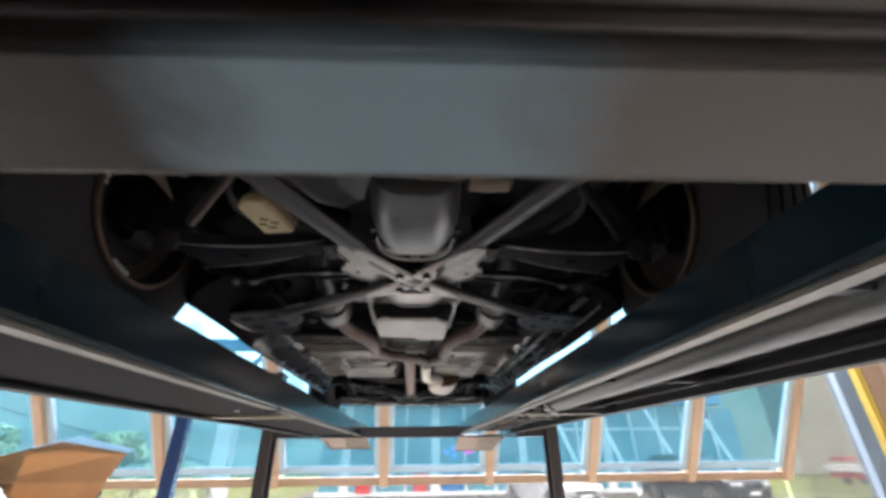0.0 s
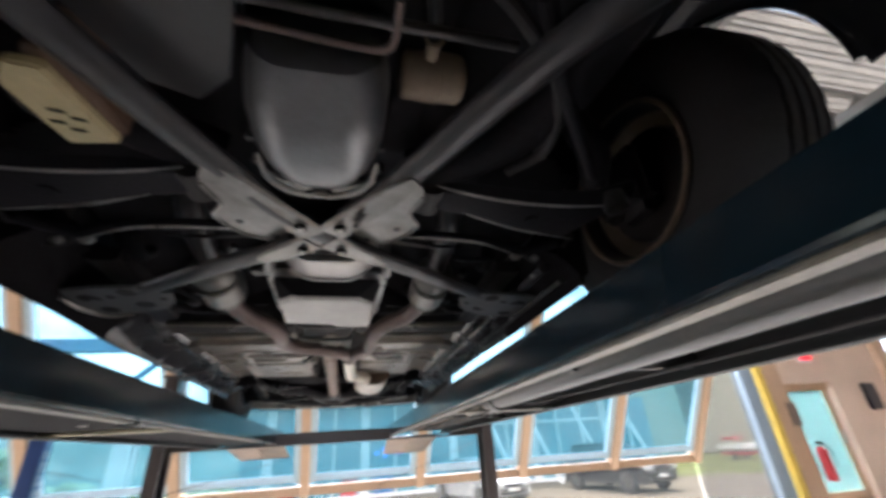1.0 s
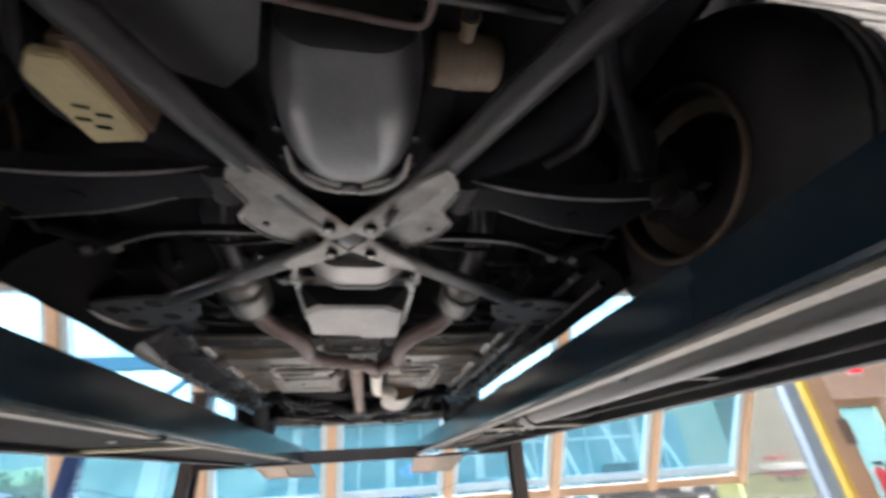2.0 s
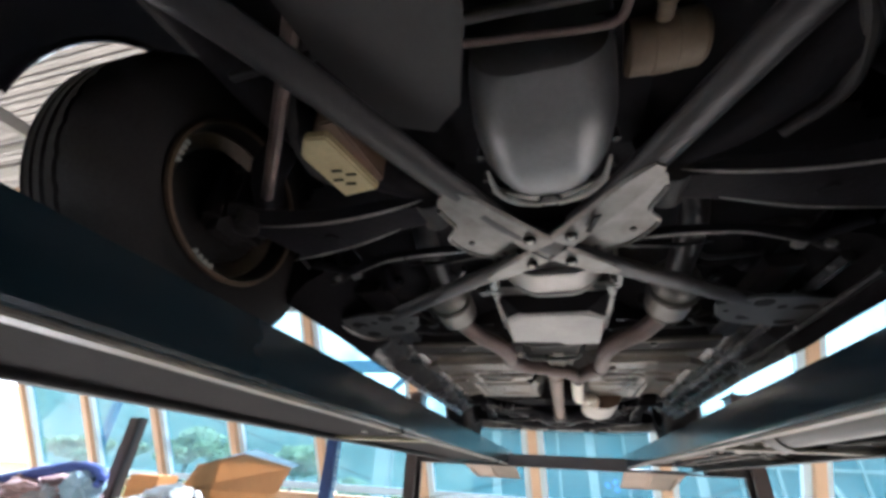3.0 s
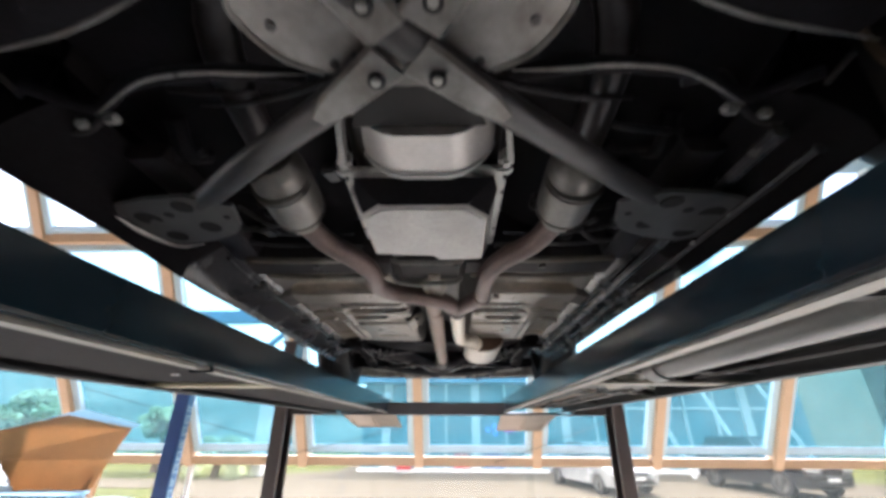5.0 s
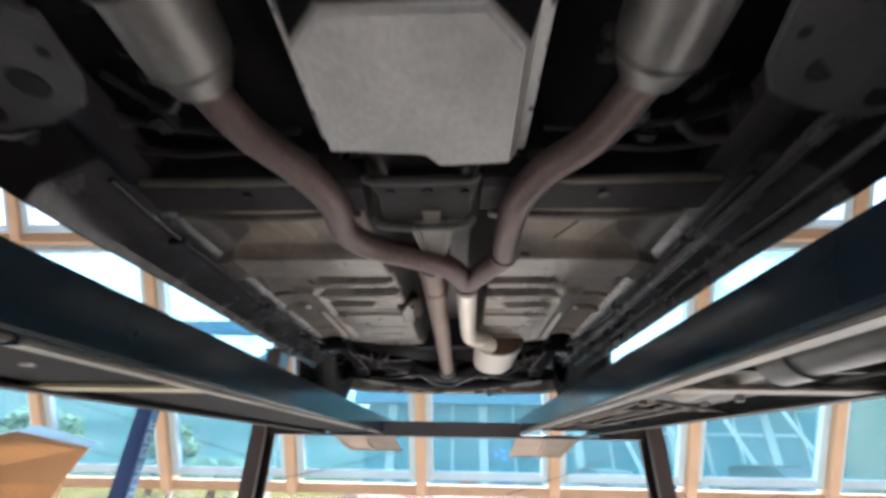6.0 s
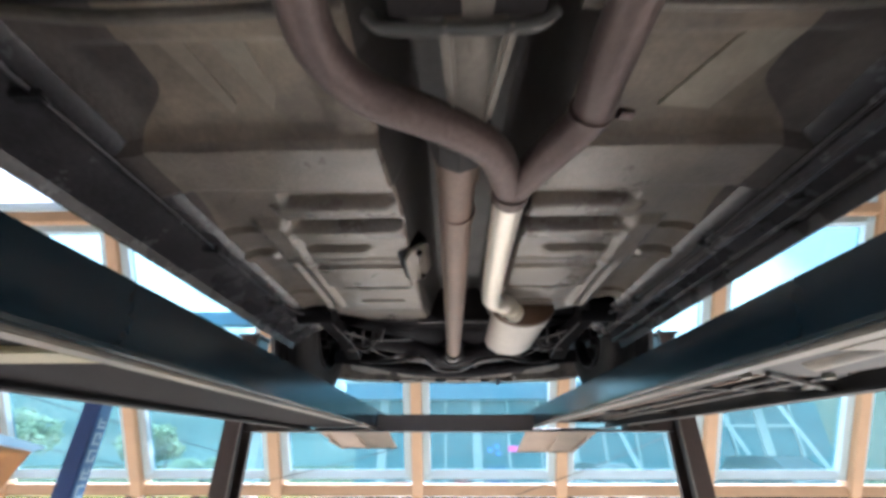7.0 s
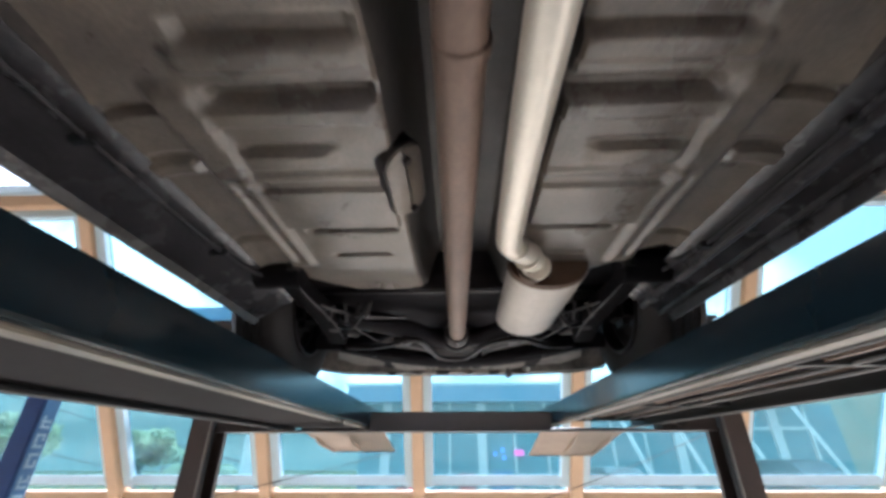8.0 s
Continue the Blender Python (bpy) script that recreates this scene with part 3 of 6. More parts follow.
for i in range(ny + 1):
    y = ys0 + (ys1 - ys0) * i / ny
    z = ROOF_Z + 0.014 * max(-0.6, min(0.6, math.sin(2 * math.pi * y / 0.2))) / 0.6
    cur = (roof.verts.new((RX0, y, z)), roof.verts.new((RX1, y, z)))
    if prev:
        roof.faces.new((prev[0], cur[0], cur[1], prev[1]))
    prev = cur
bmesh.ops.solidify(roof, geom=roof.faces[:], thickness=0.01)
solo("ceiling", roof, M_ROOF, (0, 0, ROOF_Z), "pale corrugated metal roof sheeting", "ceiling", kind="structure", smooth=False)


solo("bay_ceiling", slab([(5.9, 4.4), (13.2, 4.4), (13.2, 7.5), (5.9, 7.5)], ROOF_Z + 0.06, ROOF_Z + 0.12), M_ROOF, (9.5, 6, ROOF_Z + 0.06), "pale metal roof over the door bay", "ceiling", kind="structure")


def truss(y):
    t = thing("roof_truss", (0, y, ROOF_Z - 0.6), "dull grey steel roof truss", "truss", "roof trusses")
    part("top_chord", box((0, y, ROOF_Z - 0.13), (26, 0.1, 0.08), 0.006), M_TRUSS, t)
    part("bottom_chord", box((0, y, ROOF_Z - 0.62), (26, 0.1, 0.08), 0.006), M_TRUSS, t)
    for k in range(26):
        x = -12.5 + k
        part("web_bar", rod((x, y, ROOF_Z - 0.6), (x + (0.5 if k % 2 else -0.5), y, ROOF_Z - 0.15), 0.028, 8), M_TRUSS, t)
    return t


for y in (-3.6, -1.2, 1.2, 3.4):
    truss(y)
for x in (-9, -6.2, -3.4, 3.4, 6.2, 9):
    solo("roof_purlin", box((x, (ys0 + ys1) / 2, ROOF_Z - 0.78), (0.09, ys1 - ys0, 0.16), 0.006), M_TRUSS, (x, 0, ROOF_Z - 0.86), "grey steel beam under the roof", "beam", "roof beams")

# outside beam seen through the clear gaps
beam = thing("canopy_beam", (-4, 7.9, 2.7), "sky-blue steel beam with a diagonal brace", "beam")
part("girder", box((-5.2, 7.75, 3.05), (8.4, 0.16, 0.2), 0.01), M_BLUEBEAM, beam)
part("brace", bar((-2.6, 7.75, 2.95), (-3.4, 7.75, 2.2), 0.08, 0.08, 0.006), M_BLUEBEAM, beam)
part("prop", box((-9.3, 7.75, 1.25), (0.14, 0.14, 3.5), 0.008), M_BLUEBEAM, beam)

# ---- the four-post lift ----
ROUT, RZ0, RZ1 = 1.1, 1.463, 1.572
FY, BY = 0.42, 4.92


def runway(side, name_label):
    s = side
    RIN, RZ0 = (0.5, 1.47) if s > 0 else (0.53, 1.456)
    t = thing("lift_runway", (s * 0.8, 2.9, RZ0), name_label, "lift runway", "lift runways")
    y0, y1 = 0.36, 5.26
    part("deck", box((s * (RIN + ROUT) / 2, (y0 + y1) / 2, RZ1 - 0.024), (ROUT - RIN - 0.02, y1 - y0, 0.008)), M_LIFT_IN, t)
    # the inner web, folded under along its lower edge
    prof = [(RIN, RZ1), (RIN + 0.012, RZ1), (RIN + 0.012, RZ0 + 0.016), (RIN + 0.05, RZ0 + 0.014), (RIN + 0.05, RZ0 + 0.006), (RIN + 0.006, RZ0 + 0.006), (RIN + 0.0015, RZ0 + 0.009), (RIN, RZ0 + 0.016)]
    part("inner_web", loft([[(s * x, y, z) for x, z in prof] for y in (y0, y1)]), M_LIFT, t, smooth=False)
    part("inner_lip", box((s * (RIN + 0.027), (y0 + y1) / 2, RZ0 + 0.002), (0.04, y1 - y0, 0.008), 0.003), M_LIP, t, "worn pale bottom lip")
    prof = [(ROUT, RZ1 + 0.03), (ROUT - 0.01, RZ1 + 0.03), (ROUT - 0.01, RZ0 + 0.008), (ROUT - 0.05, RZ0 + 0.008), (ROUT - 0.05, RZ0), (ROUT, RZ0)]
    part("outer_web", loft([[(s * x, y, z) for x, z in prof] for y in (y0, y1)]), M_LIFT_IN, t)
    for k in range(6 if s > 0 else 0):
        y = 0.75 + k * 0.86
        part("stiffener", box((s * (RIN + ROUT) / 2, y, RZ1 - 0.05), (ROUT - RIN - 0.03, 0.035, 0.045), 0.004), M_LIFT_IN, t)
    return t


rl = runway(-1, "dark blue steel runway with a worn lower lip")
rr = runway(1, "dark blue steel runway carrying the hydraulic cylinder")
for y in (2.05, 4.3):
    part("splice_mark", box((-0.56, y, 1.456), (0.06, 0.004, 0.013)), M_LIFT, rl)
part("soffit", box((-0.835, 2.86, 1.482), (0.5, 4.96, 0.006), 0.002), M_SOFFIT, rl, "plain dark underside")
part("label_plate", box((-0.82, 2.34, 1.477), (0.022, 0.012, 0.004)), M_WHITE, rl, "small white label")
part("cross_strip", box((-0.86, 2.63, 1.472), (0.46, 0.085, 0.012), 0.003), M_STRIP, rl, "pale yellowish cross strip")
# the cylinder, its rod and the lifting cables under the right-hand runway
hyd = thing("hydraulic_cylinder", (0.74, 1.6, RZ0), "grey hydraulic cylinder and dark cables slung under the runway", "cylinder")
part("barrel", rod((0.73, 0.1, 1.517), (0.73, 2.35, 1.517), 0.045, 24), M_CYL, hyd)
part("gland", rod((0.73, 2.35, 1.517), (0.73, 2.43, 1.517), 0.052, 24), M_CYL, hyd)
part("piston_rod", rod((0.73, 2.43, 1.517), (0.735, 2.87, 1.505), 0.026, 16), M_LIP, hyd, "bright steel rod")
yoke = part("cable_yoke", slab([(0.63, 2.76), (0.66, 2.72), (0.9, 2.78), (0.93, 2.83), (0.91, 3.02), (0.88, 3.05), (0.65, 3.0), (0.62, 2.96)], 1.497, 1.515), M_TRAY, hyd, "dark pull plate")
part("yoke_bar", bar((0.7, 2.96, 1.492), (1.09, 3.26, 1.492), 0.014, 0.012, 0.003), M_CYL, hyd, "thin grey bar")
for x, y in ((0.66, 2.98), (0.9, 2.86), (0.87, 3.0), (0.95, 3.17)):
    part("yoke_bolt", rod((x, y, 1.484), (x, y, 1.5), 0.014, 6), M_STEEL, yoke)
for x, z in ((0.62, 1.505), (0.68, 1.5), (0.84, 1.505), (0.92, 1.5)):
    part("cable", rod((x, 3.0, z), (x + 0.015, 4.85, z), 0.007, 8), M_DARK, hyd)
part("brake_line", tube([(1.0, 0.3, 1.5), (0.99, 1.4, 1.496), (0.95, 2.4, 1.5), (0.86, 2.8, 1.495)], 0.007, 8), M_RUB, hyd)
part("cross_bar", box((0.835, 2.605, 1.483), (0.5, 0.085, 0.014), 0.004), M_LIP, hyd, "pale cross bar")
for x in (0.585, 0.785, 0.985):
    part("deck_rib", box((x, 3.98, 1.523), (0.022, 1.86, 0.03), 0.004), M_BROWN, rr, "dusty brown lengthwise rib")

rear = thing("rear_cross_beam", (0, BY, RZ0), "dark steel cross beam between the lift posts", "cross beam", "lift cross beams")
part("beam_web", box((-0.015, BY, 1.493), (1.026, 0.12, 0.096), 0.005), M_POST, rear)
part("beam_flange", box((0, BY, 1.442), (2.8, 0.17, 0.012), 0.003), M_POST, rear)
for s in (-1, 1):
    part("beam_end", box((s * 1.25, BY, 1.493), (0.29, 0.12, 0.096), 0.005), M_POST, rear)
    part("cable_sheave", rod((s * 1.2, BY - 0.075, 1.5), (s * 1.2, BY - 0.062, 1.5), 0.04, 18), M_DARK, rear)
WEB_Y = 0.4045
TURN_B = Matrix.Translation((0, WEB_Y, 0)) @ Matrix.Rotation(radians(-1.6), 4, "Z") @ Matrix.Translation((0, -WEB_Y, 0))


def turned(bm):
    bm.transform(TURN_B)
    return bm


front = thing("front_cross_beam", (0, FY, RZ0), "grey steel cross beam with a lower flange, light painted on", "cross beam", "lift cross beams")
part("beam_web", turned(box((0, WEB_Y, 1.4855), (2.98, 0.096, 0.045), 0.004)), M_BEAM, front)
part("slot", turned(box((0, 0.352, 1.5), (2.98, 0.012, 0.01))), M_HOLE, front)
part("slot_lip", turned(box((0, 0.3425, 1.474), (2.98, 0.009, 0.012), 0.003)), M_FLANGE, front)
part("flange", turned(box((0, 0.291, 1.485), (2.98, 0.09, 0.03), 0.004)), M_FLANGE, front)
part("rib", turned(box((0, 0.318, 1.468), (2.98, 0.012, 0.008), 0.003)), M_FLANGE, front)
part("edge_bead", turned(rod((-1.49, WEB_Y + 0.046, 1.4645), (1.49, WEB_Y + 0.046, 1.4645), 0.0022, 8)), M_LIP, front)


def post(x, y, s, w, d):
    """An upright channel, open towards the lift, w wide and d deep, with its latch bar and head fittings."""
    t = thing("lift_post", (x, y, 0), "dark brown steel lift post, open channel", "lift post", "lift posts")
    g = 0.008
    prof = [(-w / 2, -d / 2), (w / 2, -d / 2), (w / 2, -d / 2 + 0.03), (w / 2 - g, -d / 2 + 0.03), (w / 2 - g, -d / 2 + g), (-w / 2 + g, -d / 2 + g),
            (-w / 2 + g, d / 2 - g), (w / 2 - g, d / 2 - g), (w / 2 - g, d / 2 - 0.03), (w / 2, d / 2 - 0.03), (w / 2, d / 2), (-w / 2, d / 2)]
    part("column", loft([[(x - s * u, y + v, z) for u, v in prof] for z in (0.02, 2.05)]), M_POST, t)
    part("channel_back", box((x - s * (g - w / 2 + 0.012), y, 1.04), (0.004, d - 0.03, 2.02)), M_TRAY, t)
    part("ladder_bar", box((x - s * (w / 2 - 0.045), y + 0.02, 1.03), (0.012, 0.04, 2.0), 0.002), M_TRAY, t, "dark latch bar")
    part("edge_strip", box((x - s * (w / 2 + 0.001), y - d / 2 + 0.004, 1.03), (0.004, 0.007, 2.02)), M_LIP, t, "thin pale strip on the front edge")
    part("base_plate", box((x, y, 0.01), (0.3, 0.34, 0.02), 0.004), M_POST, t)
    for dx in (-0.11, 0.11):
        for dy in (-0.13, 0.13):
            part("anchor_bolt", rod((x + dx, y + dy, 0.02), (x + dx, y + dy, 0.05), 0.012, 6), M_STEEL, t)
    part("top_plate", box((x, y, 2.06), (w + 0.05, d + 0.03, 0.018), 0.004), M_POST, t)
    part("cable_nut", rod((x - s * 0.01, y - 0.03, 2.065), (x - s * 0.01, y - 0.03, 2.1), 0.016, 8), M_STEEL, t)
    part("slide_block", box((x - s * (w / 2 - 0.02), y, 1.99), (0.05, d - 0.05, 0.12), 0.006), M_DARK, t)
    return t


for s in (-1, 1):
    post(s * 1.578, FY, s, 0.155, 0.15)
    post(s * 1.46, BY - 0.02, s, 0.105, 0.21)


def ramp(s):
    t = thing("drive_on_ramp", (s * 0.8, 5.5, 1.33), "beige underside of a hinged drive-on ramp", "ramp", "ramps at the lift end")
    zl = 1.33 - 0.015 * s
    bm = bmesh.new()
    bm.faces.new([bm.verts.new((s * x, y, z)) for x, y, z in ((0.515, 5.29, 1.462), (1.06, 5.29, 1.462), (1.017, 5.945, zl), (0.523, 5.945, zl))])
    bmesh.ops.solidify(bm, geom=bm.faces[:], thickness=0.006)
    part("plate", bm, M_RAMP, t, smooth=False)
    for k, x in enumerate((0.77, 1.0)):
        part("rib", slab([(5.36, 1.44), (5.94, zl - 0.003), (5.94, zl - 0.012), (5.5, 1.385)], s * x - 0.005, s * x + 0.005, axis="x"), M_RAMP, t)
    part("end_lip", box((s * 0.77, 5.947, zl), (0.494, 0.012, 0.014), 0.003), M_LIP, t)
    part("hinge", rod((s * 0.52, 5.28, 1.462), (s * 1.06, 5.28, 1.462), 0.014, 12), M_DARK, t)
    return t


ramp(-1)
ramp(1)

cb = tube([(-1.9, 5.6, 1.03), (-1.36, 5.6, 1.14), (-0.9, 5.6, 1.24), (-0.46, 5.6, 1.345)], 0.0035, 6)
solo("loose_cable", cb, M_RUB, (-1.2, 5.6, 1.03), "thin dark cable hanging from the ramp", "cable")
cb = tube([(0.45, 5.6, 1.02), (0.9, 5.6, 1.16), (1.3, 5.6, 1.29), (1.75, 5.6, 1.455)], 0.0035, 6)
solo("loose_cable", cb, M_RUB, (1.1, 5.6, 1.02), "thin dark cable hanging from the ramp", "cable")

# the blue neighbouring lift
bp = thing("blue_lift_post", (-2.165, 4.54, 0), "blue painted lift post with pale lettering up its side", "lift post")
part("column", box((-2.168, 4.54, 1.1), (0.108, 0.09, 2.2), 0.006), M_BLUEPOST, bp)
part("face_plate", box((-2.112, 4.543, 1.1), (0.005, 0.08, 2.18), 0.001), M_BLUEPOST2, bp, "paler blue lettered side")
for k in range(9):
    zc = 1.475 - k * 0.088
    for dy, w, dz, h in ((0, 0.052, -0.026, 0.013), (-0.018, 0.013, 0, 0.05), (0, 0.052, 0.026 if k % 3 else 0.0, 0.012), (0.02, 0.012, 0.012 if k % 2 else -0.012, 0.026))[:4 if k % 4 else 3]:
        part("letter_bar", box((-2.1085, 4.543 + dy, zc + dz), (0.003, w, h)), M_WHITEBLUE, bp)
part("base_plate", box((-2.165, 4.54, 0.01), (0.26, 0.26, 0.02), 0.004), M_BLUEPOST, bp)
fp = thing("far_lift_post", (-5.55, 5.3, 0), "dark steel post of the neighbouring lift", "lift post")
part("column", box((-5.6, 5.3, 0.9), (0.16, 0.16, 1.8), 0.01), M_POST, fp)
part("channel", box((-5.51, 5.25, 0.9), (0.03, 0.05, 1.8), 0.004), M_DARK, fp)

# ---- the car on the lift ----
car = thing("car", (0, 2.7, RZ1), "black saloon car on the lift, seen from below", "car")
FAX, RAX, WR = 1.26, 4.15, 0.375
WZ = RZ1 - 0.018 + WR - 0.003


def pan_height(x, y):
    z = 1.872
    # transmission tunnel
    tw = 0.085 + 0.02 * step(2.9, 2.4, y)
    tun = 1 - step(tw, tw + 0.075, abs(x - 0.02))
    z += 0.17 * tun
    flat = 1 - step(0.0, 0.3, tun)
    for yy, half, x0, x1, d in ((2.79, 0.012, 0.15, 0.40, 0.02), (2.905, 0.012, 0.14, 0.41, 0.026), (3.034, 0.002, 0.24, 0.405, 0.007), (3.37, 0.005, 0.17, 0.39, 0.026),
                                (3.52, 0.004, 0.2, 0.36, 0.014)):
        inside = step(x0 - 0.015, x0 + 0.015, abs(x)) * (1 - step(x1 - 0.012, x1 + 0.012, abs(x)))
        z += d * hump(y, yy, half, 0.012) * inside * flat
    for yy, d in ((2.925, 0.02), (3.05, 0.006), (3.4, 0.012)):
        z += d * hump(y, yy, 0.006, 0.012) * step(0.505, 0.525, abs(x)) * (1 - step(0.60, 0.62, abs(x)))
    # pads and ridges pressed down between the beads
    for yy, half, x0, x1, d in ((2.835, 0.012, 0.14, 0.42, 0.01), (2.95, 0.014, 0.13, 0.43, 0.012), (3.068, 0.016, 0.235, 0.41, 0.015), (3.13, 0.004, 0.12, 0.45, 0.006)):
        z -= d * hump(y, yy, half, 0.016) * step(x0, x0 + 0.03, abs(x)) * (1 - step(x1, x1 + 0.02, abs(x))) * flat
    z -= 0.01 * hump(y, 3.08, 0.014, 0.014) * step(0.51, 0.53, abs(x)) * (1 - step(0.60, 0.62, abs(x)))
    # long channel on either side
    z -= 0.014 * hump(abs(x), 0.468, 0.026, 0.018) * step(2.86, 2.9, y) * (1 - step(3.55, 3.6, y))
    z += 0.006 * hump(abs(x), 0.468, 0.004, 0.012) * step(3.1, 3.15, y) * (1 - step(3.5, 3.55, y))
    # flat seat wells step down
    z -= 0.01 * hump(y, 3.26, 0.08, 0.012) * flat * hump(abs(x), 0.29, 0.135, 0.012)
    z += 0.035 * step(3.6, 3.9, y) * flat
    z -= 0.022 * hump(y, 2.66, 0.06, 0.02) * flat
    # shadowed recess ahead of the seats
    z += 0.012 * hump(y, 2.49, 0.075, 0.02) * step(0.2, 0.24, abs(x)) * (1 - step(0.54, 0.58, abs(x)))
    # outer rise to the sill
    z -= 0.012 * step(0.56, 0.62, abs(x))
    z += 0.003 * noise.noise((x * 6, y * 6, 0)) + 0.0012 * noise.noise((x * 19, y * 19, 3))
    return z


def tunnel_half(y):
    return 0.15 + 0.02 * step(2.9, 2.4, y)


def pan_edge(y):
    return 0.478 + 0.1 * step(2.47, 2.6, y) + 0.055 * step(2.75, 3.1, y)


def pan_there(x, y):
    return y < 3.875 - 0.2 * step(0.36, 0.57, abs(x)) - 0.2 * step(0.18, 0.26, x) + 0.012 * noise.noise((x * 14, y, 7))


for y0, y1, n, m, words in ((2.2, 2.588, 78, M_PANFRONT, "patchy brown underseal over primer"), (2.588, 3.98, 278, M_PAN, "beige underseal, pressed ribs")):
    under("floor_pan", sheet(lambda y: -pan_edge(y), lambda y: 0.02 - tunnel_half(y), y0, y1, 66, n, pan_height, pan_there), m, car, words)
    under("floor_pan", sheet(lambda y: 0.02 + tunnel_half(y), pan_edge, y0, y1, 66, n, pan_height, pan_there), m, car, words)
# outer strips of the floor, in a darker colour than the pan
under("outer_floor", sheet(lambda y: -0.67, lambda y: -pan_edge(y), 2.2, 3.98, 14, 200, pan_height, pan_there), M_OUTER, car, "dark outer floor")
under("outer_floor", sheet(pan_edge, lambda y: 0.67, 2.2, 3.98, 14, 200, pan_height, pan_there), M_OUTER, car, "dark outer floor")
# tunnel part of the floor, coloured dark in place of its shade
under("tunnel_shade", sheet(lambda y: 0.02 - tunnel_half(y), lambda y: 0.02 + tunnel_half(y), 2.2, 3.86, 40, 320, pan_height), M_TUNNEL_SHADE, car, "tunnel wall of the floor, shade put into its dark colour")


def fwd_height(x, y):
    return 1.93 + 0.06 * math.sin(y * 9) * math.sin(x * 7) * 0.3 + 0.02 * noise.noise((x * 5, y * 5, 2)) + 0.05 * hump(x, 0, 0.2, 0.15)


under("engine_bay_floor", grid(-0.62, 0.62, 0.5, 2.25, 62, 88, fwd_height, lambda x, y: abs(x) < 0.62 - 0.17 * step(0.72, 0.9, y) * (1 - step(1.2, 1.34, y))), M_ARM, car, "black greasy engine bay")


def rear_height(x, y):
    z = 1.95 + 0.02 * noise.noise((x * 4, y * 4, 5))
    z -= 0.11 * step(4.62, 4.8, y) * (1 - step(0.45, 0.62, abs(x)))
    return z


# black panels added to stop light leaking in behind the tunnel
under("tunnel_end", box((0.02, 3.88, 1.99), (0.4, 0.03, 0.2), 0.008), M_BLACK, car)
under("rear_bulkhead", box((0, 3.99, 2.02), (1.3, 0.02, 0.18), 0.004), M_BLACK, car)
under("rear_floor", grid(-0.72, 0.72, 3.45, 5.1, 40, 48, rear_height, lambda x, y: y > 3.85 or abs(x) > 0.26), M_ARM, car, "black rear underbody")
# sills with their pinch flange
for s in (-1, 1):
    low_ = 0.032 if s > 0 else 0.0
    if s > 0:
        prof = [(0.60, 1.862), (0.635, 1.835), (0.66, 1.83), (0.70, 1.80), (0.725, 1.80), (0.731, 1.772), (0.737, 1.772), (0.742, 1.802), (0.775, 1.845 - low_), (0.84, 1.89 - low_), (0.885, 1.905 - low_), (0.896, 1.98), (0.66, 1.95)]
    else:
        prof = [(0.60, 1.862), (0.618, 1.846), (0.64, 1.84), (0.655, 1.828), (0.69, 1.808), (0.722, 1.793), (0.731, 1.776), (0.737, 1.776), (0.742, 1.798), (0.775, 1.845), (0.84, 1.89), (0.885, 1.905), (0.896, 1.98), (0.66, 1.95)]


    def sill_section(y):
        fall = 0.006 + 0.03 * (1 - step(1.95, 2.5, y))
        return [(s * x, y, z - fall * step(0.712, 0.731, x) * (1 - step(0.8, 0.88, x))) for x, z in prof]
    sl = under("sill", loft([sill_section(2.15 + 0.1 * k) for k in range(18)]), M_SILL, car, "black sill with a pinch flange")
    under("sill_front", loft([sill_section(1.55 + 0.1 * k) for k in range(7)]), M_PITCH, sl, "dull black front of the sill")
    under("rail", loft([[(s * x, y, z) for x, z in ((0.53, 1.87), (0.535, 1.838), (0.55, 1.832), (0.60, 1.832), (0.615, 1.838), (0.62, 1.87))] for y in (1.7, 1.9, 2.1, 2.22)]), M_BLACK, sl)
    for x, z, r in ((0.655, 1.828, 0.017), (0.708, 1.8, 0.011))[:2 if s > 0 else 0]:
        under("sill_bead", tube([(s * x, 1.62 + 0.28 * k, z - 0.024 * (1 - step(1.95, 2.5, 1.62 + 0.28 * k)) * step(0.62, 0.69, x)) for k in range(9)], r, 10, 3), M_SILL, sl)
    for y in (1.9, 2.3, 2.7, 3.1, 3.5)[:5 if s > 0 else 0]:
        under("line_clip", box((s * 0.66, y, 1.819), (0.04, 0.018, 0.012), 0.004), M_DARK, sl)
    for y in (2.05, 2.72, 3.3)[:3 if s > 0 else 1]:
        under("plug", rod((s * 0.68, y, 1.808), (s * 0.68, y, 1.82), 0.016, 12), M_DARK, sl)
for o in ([(-0.44, 2.385), (-0.40, 2.378), (-0.372, 2.52), (-0.386, 2.54)], [(-0.365, 2.38), (-0.31, 2.375), (-0.298, 2.50), (-0.315, 2.535)]):
    under("pressed_finger", slab(o, 1.879, 1.9, 0.001), M_PATCH, car)
under("pressed_plate", slab([(0.40, 2.40), (0.49, 2.385), (0.425, 2.545), (0.335, 2.535)], 1.878, 1.9, 0.001), M_PATCH, car)
# tunnel plug, jack points and drain bosses
tilt = Matrix.Translation((-0.12, 3.165, 1.884)) @ Matrix.Rotation(radians(-40), 4, "Y")
plug = loft([[tilt @ Vector((v, u, h)) for u, v in rrect(0.23 - k, 0.085 - k, 0.04, 5)] for h, k in ((0.04, 0.0), (-0.014, 0.0), (-0.018, 0.012))])
pl = under("tunnel_plate", plug, M_PAN, car, "oval inspection plate with bolts")
for dy in (-0.09, 0.09):
    a, b = tilt @ Vector((0, dy, -0.016)), tilt @ Vector((0, dy, -0.03))
    under("bolt", rod(a, b, 0.009, 6), M_DARK, pl)
